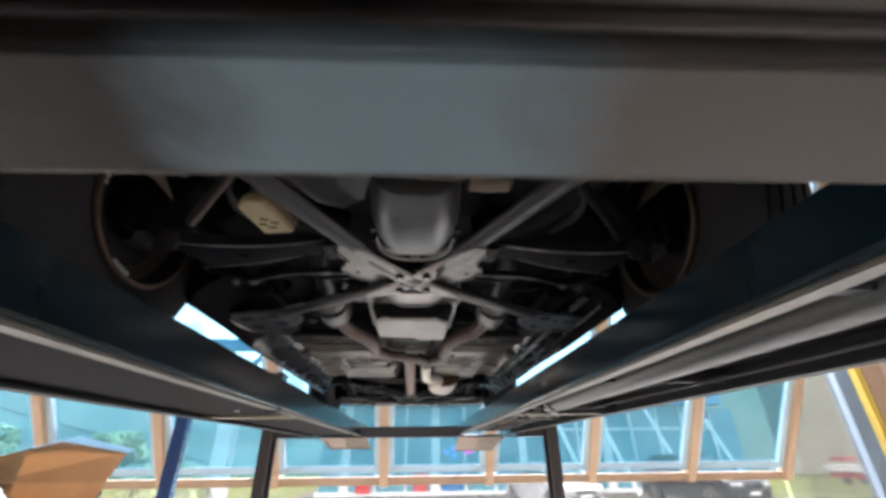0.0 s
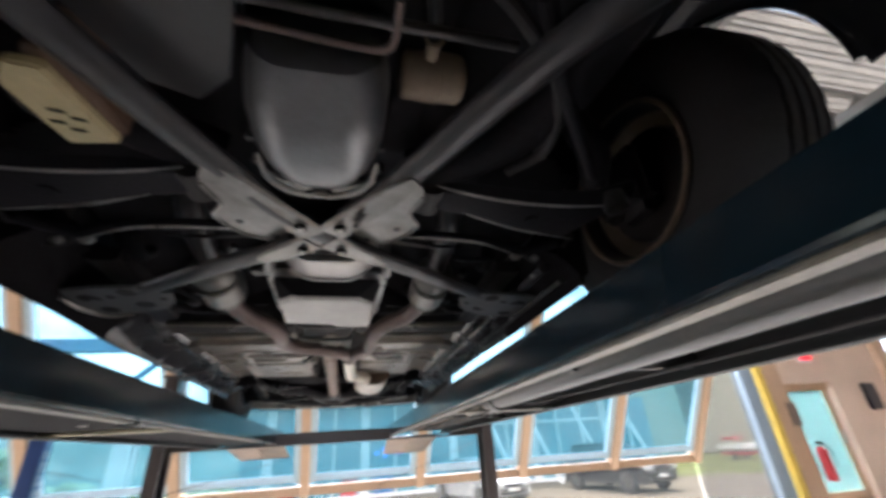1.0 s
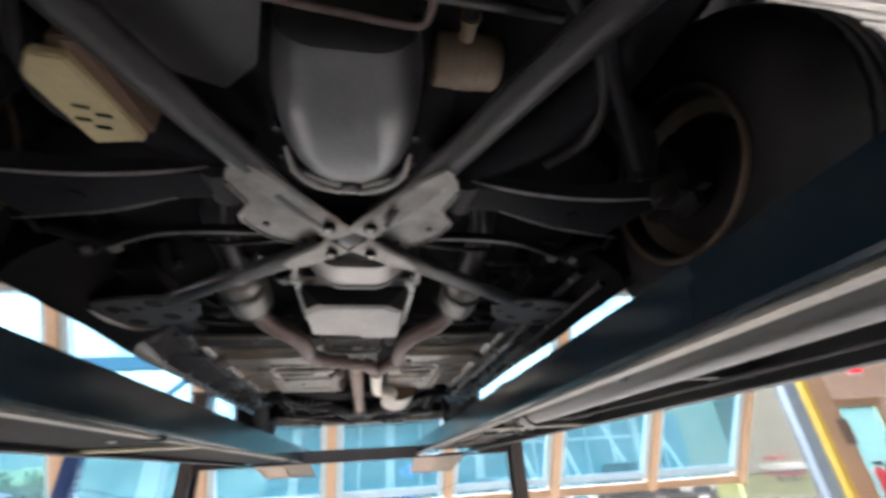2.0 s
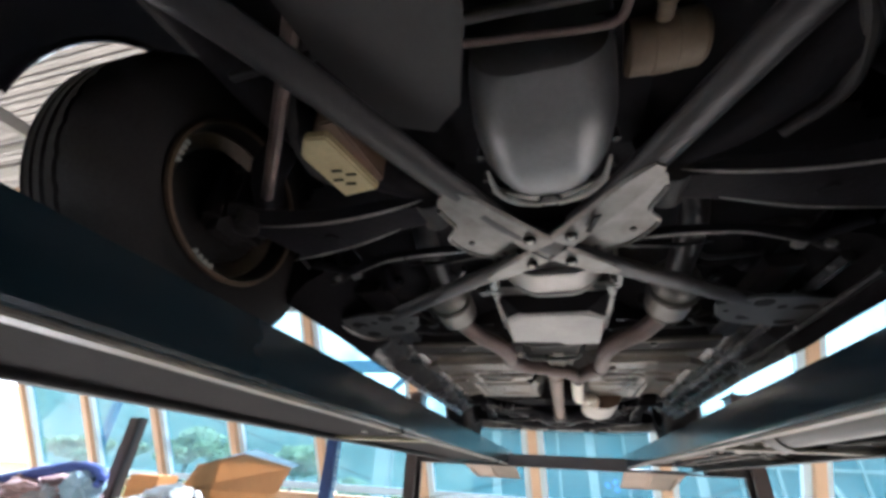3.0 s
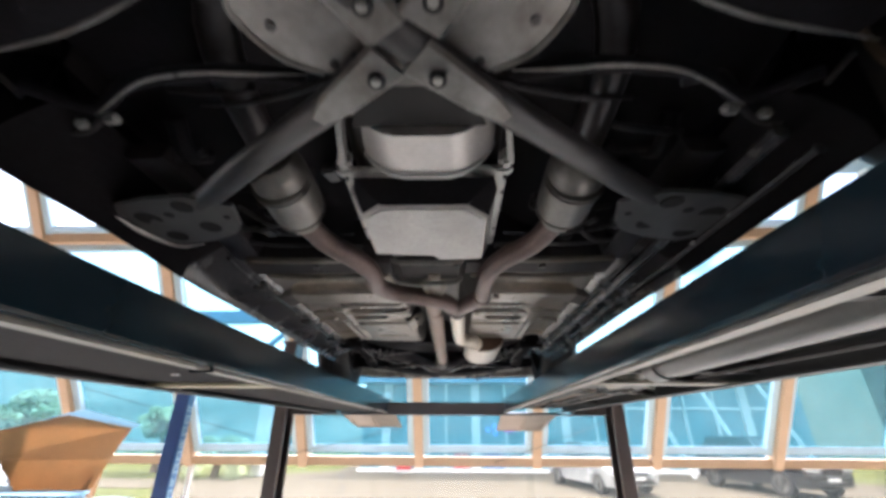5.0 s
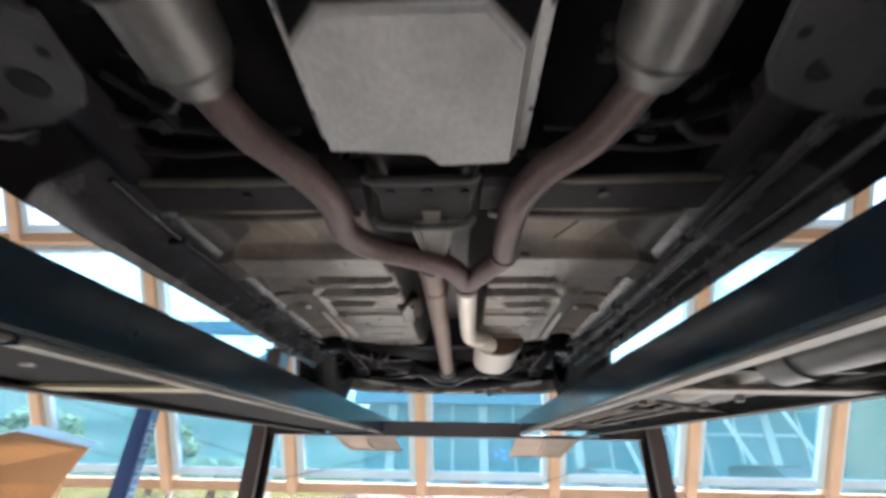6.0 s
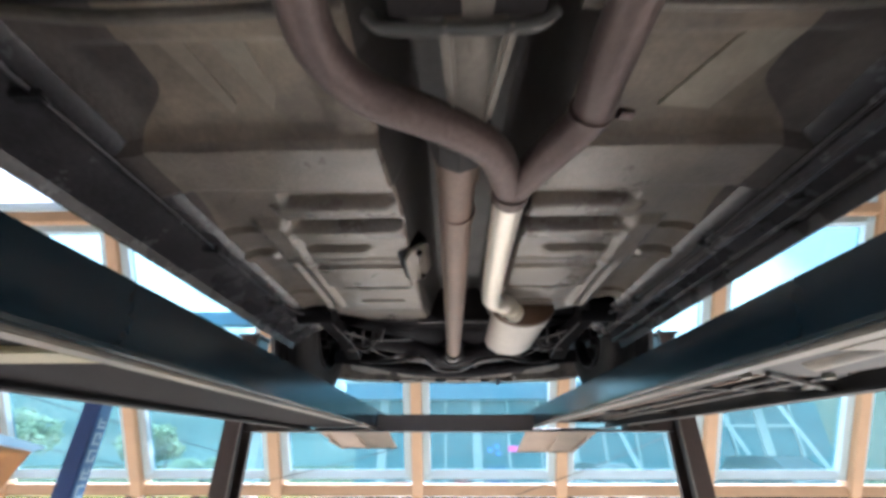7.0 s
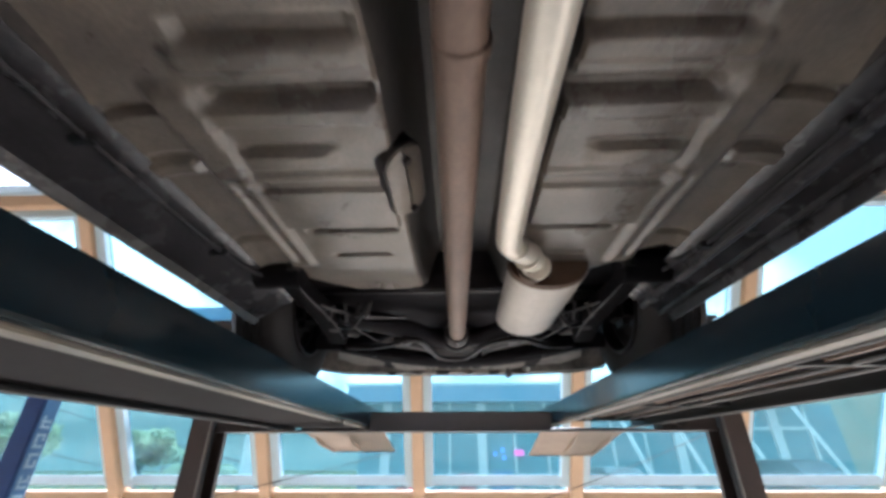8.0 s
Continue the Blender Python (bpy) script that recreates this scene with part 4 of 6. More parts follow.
rim_ = loft([[tilt @ Vector((v, u, h)) for u, v in rrect(0.24, 0.093, 0.044, 5)] for h in (0.04, -0.006)])
under("gasket", rim_, M_DARK, pl)
for s in (-1, 1):
    under("drain_boss", tube([(s * 0.505, 3.58, 1.875), (s * 0.505, 3.58, 1.85)], [0.022, 0.016], 14, 1), M_DARK, car)

# cross member and transmission mount
for s in (-1, 1):
    under("cross_member", loft([[(s * x, y, z) for y, z in ((2.2, 1.875), (2.205, 1.83), (2.22, 1.82), (2.30, 1.82), (2.315, 1.83), (2.32, 1.875))] for x in (0.12, 0.2, 0.45, 0.58)]), M_MATTE, car)
    under("member_lip", tube([(s * 0.2, 2.203, 1.826), (s * 0.3, 2.198, 1.82), (s * 0.45, 2.198, 1.82), (s * 0.57, 2.205, 1.828)], 0.009, 10), M_CASTDULL, car)
    under("member_lip", tube([(s * 0.14, 2.322, 1.826), (s * 0.3, 2.326, 1.82), (s * 0.45, 2.326, 1.82), (s * 0.55, 2.32, 1.828)], 0.009, 10), M_CASTDULL, car)
    under("member_bolt", rod((s * 0.36, 2.24, 1.822), (s * 0.36, 2.24, 1.812), 0.011, 6), M_DARK, car)
    under("fuel_line", tube([(s * 0.63, 2.2, 1.83), (s * 0.625, 2.6, 1.832), (s * 0.63, 3.1, 1.83), (s * 0.62, 3.5, 1.835), (s * 0.56, 3.66, 1.85)], 0.0065, 8), M_SILL, car)
    for y in (2.45, 2.95, 3.4):
        under("line_bracket", box((s * 0.635, y, 1.83), (0.05, 0.022, 0.014), 0.004), M_TRAY, car)
mount = under("mount_bracket", slab([(-0.1, 2.18), (0.11, 2.18), (0.108, 2.225), (0.095, 2.24), (0.1, 2.335), (-0.09, 2.335), (-0.085, 2.24), (-0.098, 2.225)], 1.815, 1.823, 0.003), M_MATTE, car, "dark steel transmission mount")
under("front_lip", tube([(-0.112, 2.185, 1.82), (-0.085, 2.181, 1.804), (0.075, 2.181, 1.804), (0.112, 2.185, 1.82)], 0.0065, 10), M_CYL, mount)
under("rear_lip", tube([(-0.115, 2.33, 1.82), (-0.08, 2.338, 1.803), (0.075, 2.338, 1.803), (0.112, 2.33, 1.82)], 0.008, 10), M_CYL, mount)
for x, y, r in ((-0.062, 2.228, 0.014), (0.012, 2.226, 0.016), (0.086, 2.23, 0.014)):
    under("bolt", rod((x, y, 1.83), (x, y, 1.81), r * 0.75, 6), M_HOLE, mount)
under("tail_housing", tube([(0.018, 2.3, 1.86), (0.018, 2.38, 1.852), (0.012, 2.45, 1.85)], [0.05, 0.04, 0.028], 20, 4), M_CASTDULL, car, "cast aluminium tail housing")
under("housing_web", slab([(-0.02, 2.33), (0.056, 2.33), (0.042, 2.5), (-0.008, 2.5)], 1.812, 1.83, 0.004), M_CASTDULL, car, "pale cast housing web")
for dx in (-0.022, 0.03):
    under("rib", bar((0.013 + dx * 1.5, 2.33, 1.80), (0.013 + dx * 0.9, 2.5, 1.82), 0.017, 0.02, 0.006), M_CASTDULL, car)

# transmission
under("gearbox_case", loft([[(x + 0.005, y, z) for x, z in rr] for y, rr in
      [(1.62, [(u * 0.17, 1.96 + v * 0.13) for u, v in rrect(2, 2, 0.8, 5)]), (1.74, [(u * 0.17, 1.95 + v * 0.11) for u, v in rrect(2, 2, 0.8, 5)]),
       (1.84, [(u * 0.17, 1.95 + v * 0.11) for u, v in rrect(2, 2, 0.6, 5)]), (2.16, [(u * 0.15, 1.94 + v * 0.09) for u, v in rrect(2, 2, 0.6, 5)]), (2.3, [(u * 0.07, 1.88 + v * 0.06) for u, v in rrect(2, 2, 0.8, 5)])]]), M_DARK, car)
# bell housing arc

pts_o, pts_i = [], []
for k in range(17):
    a = radians(196 + 148 * k / 16)
    pts_o.append((0.012 + 0.156 * math.cos(a), 1.94 + 0.142 * max(math.sin(a), -0.93)))
    pts_i.append((0.012 + 0.14 * math.cos(a), 1.94 + 0.118 * max(math.sin(a), -0.93)))
bell = under("bell_housing", loft([[(x, y, z) for x, z in pts_o + pts_i[::-1]] for y in (1.612, 1.68, 1.735)]), M_ALU_PALE, car, "pale cast bell housing rim")
under("bell_lip", loft([[(x, y, z - 0.006) for x, z in pts_o + pts_i[::-1]] for y in (1.728, 1.742)]), M_ALU, bell)
# flat black plate drawn where the dark opening would be
under("flywheel_void", slab([(-0.075, 1.5), (0.085, 1.5), (0.13, 1.61), (-0.12, 1.61)], 1.826, 1.834, 0.003), M_HOLE, bell, "black plate in place of the dark opening")
for s in (-1, 1):
    under("clutch_bracket", bar((0.012 + s * 0.155, 1.6, 1.86), (0.012 + s * 0.175, 1.72, 1.845), 0.012, 0.05, 0.004), M_ALU, bell)
for s in (-1, 1):
    under("side_ear", box((0.008 + s * 0.172, 1.735, 1.85), (0.03, 0.03, 0.04), 0.008), M_ALU, bell)
# transmission oil pan
BASE = ((-0.145, 1.86), (-0.095, 1.808), (0.095, 1.808), (0.145, 1.862), (0.15, 2.085), (0.035, 2.09), (0.015, 2.06), (-0.14, 2.05))
tp = under("transmission_pan", loft([[(0.003 + (x - 0.003) * w, y + dy * (1 if y < 1.9 else -1), z) for x, y in BASE] for z, w, dy in ((1.842, 1.16, -0.044), (1.825, 1.15, -0.042), (1.778, 1.02, -0.004), (1.772, 1.0, 0.0))]), M_ALU_PALE, car, "pale grey transmission oil pan")
under("pan_flange", slab([(-0.177, 1.755), (0.187, 1.755), (0.19, 2.135), (0.02, 2.14), (0.0, 2.105), (-0.177, 2.1)], 1.838, 1.848, 0.003), M_ALU, tp)
under("pan_base", slab([(0.003 + (x - 0.003) * 0.985, y + (0.003 if y < 1.9 else -0.003)) for x, y in BASE], 1.7685, 1.7725, 0.002), M_PANBASE, tp, "duller base of the oil pan")
# dark sheet laid over the front slope in place of its shade
fs = bmesh.new()
fs.faces.new([fs.verts.new(p) for p in ((-0.152, 1.7655, 1.8235), (0.158, 1.7655, 1.8235), (0.098, 1.8045, 1.7765), (-0.094, 1.8045, 1.7765))])
for sg in (-1, 1):
    fs.faces.new([fs.verts.new((0.003 + sg * x, y, z)) for x, y, z in ((0.152, 1.7655, 1.8235), (0.1645, 1.816, 1.8235), (0.147, 1.857, 1.7765), (0.096, 1.8045, 1.7765))])
bmesh.ops.solidify(fs, geom=fs.faces[:], thickness=0.003)
under("shade_front", fs, M_ARM, tp, "front slope, shade put in as a dark sheet", smooth=False)
for s, x in ((-1, -0.17), (1, 0.181)):
    for k in range(5):
        y = 1.785 + k * 0.06
        b = under("bolt", rod((x, y, 1.85), (x, y, 1.83), 0.005, 6), M_DARK, tp)
under("drain_plug", rod((-0.04, 2.02, 1.79), (-0.04, 2.055, 1.79), 0.011, 8), M_STEEL, tp)
for s in (-1, 1):
    under("pan_front_ear", box((0.005 + s * 0.17, 1.76, 1.836), (0.04, 0.025, 0.018), 0.006), M_ALU, tp)

# engine oil pan
def sump(y, w, low, r):
    """A U-shaped section of the sump: wide shoulders, rounded floor."""
    n = 9
    right = [(w / 2 - r + r * math.sin(radians(90 - 90 * k / (n - 1))), low + r - r * math.cos(radians(90 - 90 * k / (n - 1)))) for k in range(n)]
    pts = [(w / 2 + 0.012, 1.93)] + right + [(-x, z) for x, z in right[::-1]] + [(-w / 2 - 0.012, 1.93)]
    return [(0.012 + x, y, z) for x, z in pts]


op = under("oil_pan", loft([sump(*q) for q in ((0.962, 0.165, 1.9, 0.05), (0.966, 0.176, 1.84, 0.055), (0.972, 0.185, 1.8, 0.06), (0.984, 0.192, 1.79, 0.062), (1.01, 0.202, 1.775, 0.064), (1.035, 0.208, 1.762, 0.066), (1.055, 0.21, 1.755, 0.066),
                                              (1.09, 0.206, 1.75, 0.064), (1.12, 0.196, 1.749, 0.06), (1.15, 0.176, 1.75, 0.056), (1.172, 0.15, 1.753, 0.05), (1.188, 0.116, 1.759, 0.042), (1.198, 0.08, 1.77, 0.03), (1.203, 0.05, 1.79, 0.02))]), M_OILPAN, car, "smooth grey engine oil pan")
under("pan_flange", slab([(-0.1, 0.965), (0.125, 0.965), (0.135, 1.07), (0.125, 1.18), (-0.1, 1.18)], 1.876, 1.886, 0.003), M_ARM, op)
for s in (-1, 1):
    under("rear_lip", tube([(0.012 + s * x, y, z) for x, y, z in ((0.097, 1.135, 1.782), (0.085, 1.172, 1.766), (0.055, 1.194, 1.757), (0.014, 1.206, 1.753))], [0.003, 0.006, 0.007, 0.004], 8), M_ALU, op, "bright rolled rear lip")
    under("rear_ear", slab([(0.012 + s * x, y) for x, y in ((0.016, 1.212), (0.055, 1.202), (0.09, 1.176), (0.1, 1.19), (0.06, 1.226), (0.02, 1.228))], 1.776, 1.784, 0.003), M_GUSSET, op)
    for x, y in ((0.09, 1.1), (0.092, 1.16), (0.06, 1.205)):
        under("pan_bolt", rod((0.012 + s * (x + 0.012), y, 1.80), (0.012 + s * (x + 0.012), y, 1.782), 0.006, 6), M_DARK, op)
under("drain_lug", box((0.012, 1.203, 1.757), (0.03, 0.014, 0.014), 0.004), M_ALU, op)
under("engine_block", box((0.02, 0.98, 2.15), (0.42, 0.7, 0.4), 0.03), M_ARM, car)

# crossed brace with gussets
xb = under("cross_brace", tube([(-0.5, 0.62, 1.80), (-0.34, 0.82, 1.785), (-0.15, 1.16, 1.775), (-0.055, 1.315, 1.772), (0.1, 1.47, 1.775), (0.3, 1.64, 1.785), (0.56, 1.86, 1.80)], 0.03, 14, 5, flat=0.55), M_XARM, car, "bolted steel tube brace, crossed")
under("second_arm", tube([(0.52, 0.66, 1.802), (0.35, 0.84, 1.79), (0.16, 1.17, 1.78), (0.062, 1.315, 1.777)], 0.03, 14, 5, flat=0.55), M_XARM, xb)
under("third_arm", tube([(-0.045, 1.43, 1.777), (-0.12, 1.5, 1.779), (-0.3, 1.64, 1.785), (-0.56, 1.86, 1.80)], 0.03, 14, 5, flat=0.55), M_XARM, xb)
for s in (-1, 1):
    o = [(p.x, p.y) for p in smooth_path([(0.0, 1.36, 0), (0.07, 1.295, 0), (0.12, 1.245, 0), (0.165, 1.195, 0), (0.195, 1.2, 0), (0.203, 1.235, 0), (0.194, 1.268, 0), (0.186, 1.29, 0),
                                          (0.188, 1.312, 0), (0.203, 1.334, 0), (0.208, 1.352, 0), (0.188, 1.395, 0), (0.152, 1.432, 0), (0.08, 1.456, 0), (0.0, 1.46, 0)], 4)]
    gus = under("gusset", slab([(s * x + 0.005, y) for x, y in o], 1.785, 1.793, 0.002), M_GUSSET, xb, "scuffed grey gusset plate")
    under("folded_edge", tube([(s * x + 0.005, y, 1.785) for x, y in o[20:52:3]], 0.0045, 8, 3), M_GUSSET, gus)
    for gx, gy in ((0.165, 1.37), (0.1, 1.43)):
        under("rivet", rod((s * gx + 0.005, gy, 1.786), (s * gx + 0.005, gy, 1.782), 0.007, 10), M_DARK, gus)
under("centre_plate", slab([(-0.08, 1.44), (0.0, 1.36), (0.09, 1.44), (0.075, 1.468), (-0.06, 1.468)], 1.778, 1.788, 0.003), M_GUSSET, xb)
for (ax, ay), (bx, by) in (((-0.135, 1.19), (-0.012, 1.365)), ((0.15, 1.19), (0.03, 1.355)), ((0.115, 1.485), (0.02, 1.40)), ((-0.105, 1.485), (-0.015, 1.405))):
    d = Vector((bx - ax, by - ay, 0)).normalized()
    n_ = Vector((-d.y, d.x, 0))
    under("worn_end", loft([[Vector((px, py, 0)) + n_ * u + Vector((0, 0, z)) for u, z in ((-hw, zb + 0.006), (-hw * 0.8, zb), (hw * 0.8, zb), (hw, zb + 0.006))] for px, py, hw, zb in ((ax - d.x * 0.05, ay - d.y * 0.05, 0.012, 1.7605), (ax, ay, 0.027, 1.7575), (bx, by, 0.034, 1.7555))]), M_GUSSET, xb, "worn bare end of the tube")
for x, y in ((-0.032, 1.325), (0.048, 1.431), (0.047, 1.322), (-0.035, 1.432)):
    # black disc for the dark recess round each bolt
    bs = under("bolt_seat", rod((x, y, 1.754), (x, y, 1.7495), 0.0125, 18), M_HOLE, xb)
    under("bolt", rod((x, y - 0.004, 1.75), (x, y - 0.004, 1.744), 0.0068, 6), M_STEEL, bs)
under("slot", slab([(0.085, 1.255), (0.098, 1.25), (0.082, 1.31), (0.072, 1.305)], 1.7485, 1.7505), M_HOLE, xb)
# brackets with lightening holes
for s in (-1, 1):
    br = under("body_bracket", slab([(s * x, y) for x, y in ((0.43, 1.81), (0.455, 1.905), (0.49, 1.955), (0.56, 1.985), (0.66, 2.01), (0.7, 1.985), (0.722, 1.93), (0.724, 1.84), (0.7, 1.8), (0.62, 1.775), (0.52, 1.765))], 1.782, 1.792, 0.004), M_BRACKET, car, "grey pressed bracket with dark holes")
    for x, y, r in ((0.547, 1.81, 0.024), (0.534, 1.908, 0.026), (0.66, 1.862, 0.03), (0.645, 1.955, 0.026), (0.6, 1.845, 0.012), (0.47, 1.86, 0.008)):
        # thin black discs stand for the dark of the holes
        under("hole", rod((s * x, y, 1.7815), (s * x, y, 1.7795), r, 18), M_HOLE, br)
    if s < 0:
        under("bracket_rim", tube([(-0.722, 1.8, 1.78), (-0.724, 1.86, 1.776), (-0.716, 1.93, 1.776), (-0.69, 1.99, 1.777), (-0.655, 2.012, 1.778), (-0.6, 2.0, 1.78)], [0.002, 0.005, 0.006, 0.005, 0.004, 0.002], 8), M_EDGE, br, "bright folded rim")

# front suspension arms, links and bars
for s in (-1, 1):
    la = under("control_arm", loft([[(s * x, y, z) for y, z in sec] for x, sec in (
        (0.22, [(1.285, 1.86), (1.29, 1.84), (1.33, 1.832), (1.35, 1.84), (1.36, 1.86), (1.32, 1.89)]),
        (0.34, [(1.27, 1.855), (1.28, 1.832), (1.34, 1.825), (1.365, 1.832), (1.375, 1.855), (1.32, 1.885)]),
        (0.48, [(1.275, 1.85), (1.285, 1.826), (1.36, 1.82), (1.405, 1.826), (1.415, 1.85), (1.34, 1.88)]),
        (0.62, [(1.25, 1.85), (1.265, 1.82), (1.36, 1.81), (1.43, 1.82), (1.445, 1.85), (1.35, 1.88)]),
        (0.69, [(1.20, 1.85), (1.21, 1.825), (1.25, 1.815), (1.28, 1.825), (1.29, 1.85), (1.25, 1.88)]))]), M_ARM, car, "black pressed suspension arm")
    # thin pale tubes stand for the glints along the arm's edges
    under("arm_edge", tube([(s * 0.245, 1.262, 1.836), (s * 0.3, 1.273, 1.832), (s * 0.38, 1.284, 1.828), (s * 0.47, 1.288, 1.824), (s * 0.57, 1.28, 1.82), (s * 0.66, 1.262, 1.818)], [0.0012, 0.0028, 0.0034, 0.0032, 0.0026, 0.001], 8), M_EDGE, la)
    under("arm_edge", tube([(s * 0.25, 1.325, 1.836), (s * 0.33, 1.357, 1.833), (s * 0.41, 1.386, 1.828), (s * 0.487, 1.408, 1.824), (s * 0.58, 1.425, 1.822), (s * 0.66, 1.438, 1.82)], [0.001, 0.0026, 0.0034, 0.0034, 0.0028, 0.001], 8), M_EDGE, la)
    under("bush", rod((s * 0.24, 1.28, 1.86), (s * 0.24, 1.37, 1.86), 0.035, 16), M_RUB, la)
    under("thrust_link", tube([(s * 0.17, 1.51, 1.845), (s * 0.29, 1.487, 1.838), (s * 0.45, 1.5, 1.832), (s * 0.56, 1.56, 1.84), (s * 0.66, 1.52, 1.85)], 0.013, 10), M_ARM, car)
    under("anti_roll_bar", tube([(s * 0.12, 1.5, 1.832), (s * 0.2, 1.535, 1.84), (s * 0.3, 1.56, 1.842), (s * 0.38, 1.57, 1.85)], [0.007, 0.007, 0.006, 0.003], 10), M_XARM, car)
    under("arm_edge", tube([(s * 0.16, 1.49, 1.832), (s * 0.24, 1.485, 1.828), (s * 0.32, 1.475, 1.822), (s * 0.4, 1.482, 1.82), (s * 0.46, 1.505, 1.818), (s * 0.557, 1.563, 1.822)], [0.001, 0.003, 0.0032, 0.003, 0.0026, 0.001], 8), M_EDGE, la)
    under("brake_pipe", tube([(s * 0.57, 1.59, 1.85), (s * 0.63, 1.62, 1.835), (s * 0.68, 1.6, 1.84), (s * 0.7, 1.5, 1.87)], 0.006, 8), M_RUB, car)
    under("arm_boss", tube([(s * 0.5, 1.35, 1.835), (s * 0.5, 1.35, 1.816)], [0.022, 0.018], 14, 1), M_ARM, la)
    under("ball_joint", tube([(s * 0.665, 1.25, 1.84), (s * 0.665, 1.25, 1.80), (s * 0.665, 1.25, 1.795)], [0.03, 0.028, 0.012], 16, 2), M_DARK, la)
    under("subframe_leg", tube([(s * 0.2, 1.3, 1.9), (s * 0.36, 1.2, 1.91), (s * 0.46, 1.05, 1.93), (s * 0.48, 0.8, 1.93)], 0.05, 14), M_ARM, car)
    under("strut", tube([(s * 0.62, 1.25, 1.86), (s * 0.6, 1.2, 1.93), (s * 0.56, 1.2, 2.05), (s * 0.55, 1.21, 2.35)], [0.03, 0.04, 0.035, 0.045], 16, 4), M_ARM, car)
    under("inner_wing", loft([[(s * 0.64, FAX + r * math.cos(a), WZ + 0.03 + r * math.sin(a)) for r in (0.385, 0.395) for a in ([radians(k) for k in range(-10, 96, 15)] if r == 0.385 else [radians(k) for k in range(95, -11, -15)])],
                             [(s * 0.88, FAX + r * math.cos(a), WZ + 0.03 + r * math.sin(a)) for r in (0.385, 0.395) for a in ([radians(k) for k in range(-10, 96, 15)] if r == 0.385 else [radians(k) for k in range(95, -11, -15)])]]), M_BLACK, car)
    under("rear_subframe_clip", box((s * 0.55, 1.585, 1.835), (0.03, 0.022, 0.02), 0.006), M_ALU, car)
    under("loom_clip", box((s * 0.62, 1.6, 1.838), (0.022, 0.02, 0.018), 0.005), M_ALU, car)
    under("heat_shield", tube([(s * 0.5, 1.66, 1.9), (s * 0.5, 1.72, 1.86), (s * 0.5, 1.78, 1.9)], 0.02, 10), M_ARM, car)

# hoses, looms and small fittings tucked between arms, gearbox and sills
rnd = random.Random(21)
for s in (-1, 1):
    for k in range(7):
        x, y, z = rnd.uniform(0.24, 0.5), 1.56 + 0.085 * k, rnd.uniform(1.85, 1.885)
        m = (M_RUB, M_DARK, M_MATTE, M_XARM)[rnd.randrange(4)]
        under("hose", tube([(s * x, y, z), (s * (x + rnd.uniform(0.03, 0.09)), y + rnd.uniform(-0.03, 0.05), z - rnd.uniform(0.0, 0.025)), (s * (x + rnd.uniform(0.1, 0.18)), y + rnd.uniform(-0.05, 0.06), z + rnd.uniform(-0.01, 0.03))], rnd.uniform(0.005, 0.011), 8), m, car)
    for k in range(6):
        x, y = rnd.uniform(0.2, 0.6), rnd.uniform(1.6, 2.15)
        under("clip", box((s * x, y, rnd.uniform(1.845, 1.87)), (rnd.uniform(0.018, 0.05), rnd.uniform(0.018, 0.05), 0.03), 0.006, Matrix.Rotation(rnd.uniform(-0.6, 0.6), 4, "Z")), (M_DARK, M_XARM, M_TRAY)[k % 3], car)
    under("gearbox_line", tube([(s * 0.2, 2.16, 1.85), (s * 0.32, 2.13, 1.842), (s * 0.46, 2.14, 1.846), (s * 0.6, 2.1, 1.85)], 0.009, 8), M_DARK, car)
    under("gearbox_line", tube([(s * 0.22, 2.1, 1.86), (s * 0.36, 2.09, 1.85), (s * 0.5, 2.06, 1.852), (s * 0.6, 2.0, 1.86)], 0.006, 8), M_XARM, car)
    under("front_loom", tube([(s * 0.18, 0.84, 1.9), (s * 0.3, 0.9, 1.88), (s * 0.42, 1.02, 1.89), (s * 0.46, 1.16, 1.88), (s * 0.4, 1.24, 1.87)], 0.012, 10), M_RUB, car)


# exhaust: converters, brown pipes, the merge, the bright pipe and muffler
ex = under("exhaust", tube([(-0.316, 1.94, 1.815), (-0.28, 2.03, 1.80), (-0.215, 2.13, 1.795), (-0.178, 2.23, 1.795), (-0.176, 2.35, 1.80), (-0.13, 2.43, 1.803), (-0.03, 2.485, 1.803), (0.055, 2.55, 1.803), (0.1, 2.665, 1.805)], 0.03, 18, 6), M_RUST, car, "rust-brown twin exhaust pipes merging")
under("right_pipe", tube([(0.333, 1.94, 1.815), (0.29, 2.05, 1.80), (0.225, 2.14, 1.797), (0.19, 2.24, 1.797), (0.188, 2.4, 1.80), (0.19, 2.48, 1.803), (0.155, 2.55, 1.803), (0.1, 2.665, 1.805)], 0.03, 18, 6), M_RUST, ex)
under("flange", rod((0.19, 2.465, 1.802), (0.19, 2.478, 1.802), 0.033, 18), M_RUST, ex)
under("flange_bolt", rod((0.23, 2.47, 1.80), (0.25, 2.475, 1.80), 0.008, 8), M_RUST, ex)
under("clamp", rod((0.1, 2.66, 1.805), (0.1, 2.685, 1.805), 0.036, 18), M_RUST, ex)
under("bright_pipe", tube([(0.1, 2.68, 1.805), (0.105, 2.95, 1.81), (0.115, 3.28, 1.815), (0.13, 3.36, 1.818), (0.19, 3.45, 1.83), (0.21, 3.53, 1.84), (0.215, 3.62, 1.85)], 0.032, 20, 6), M_PIPE, ex, "bright stainless exhaust pipe")
for y in (3.37, 3.43, 3.5):
    under("bead", tube([(0.133 + (y - 3.36) * 0.6, y, 1.82), (0.136 + (y - 3.36) * 0.6, y + 0.006, 1.82)], 0.036, 18, 1), M_PIPE, ex)
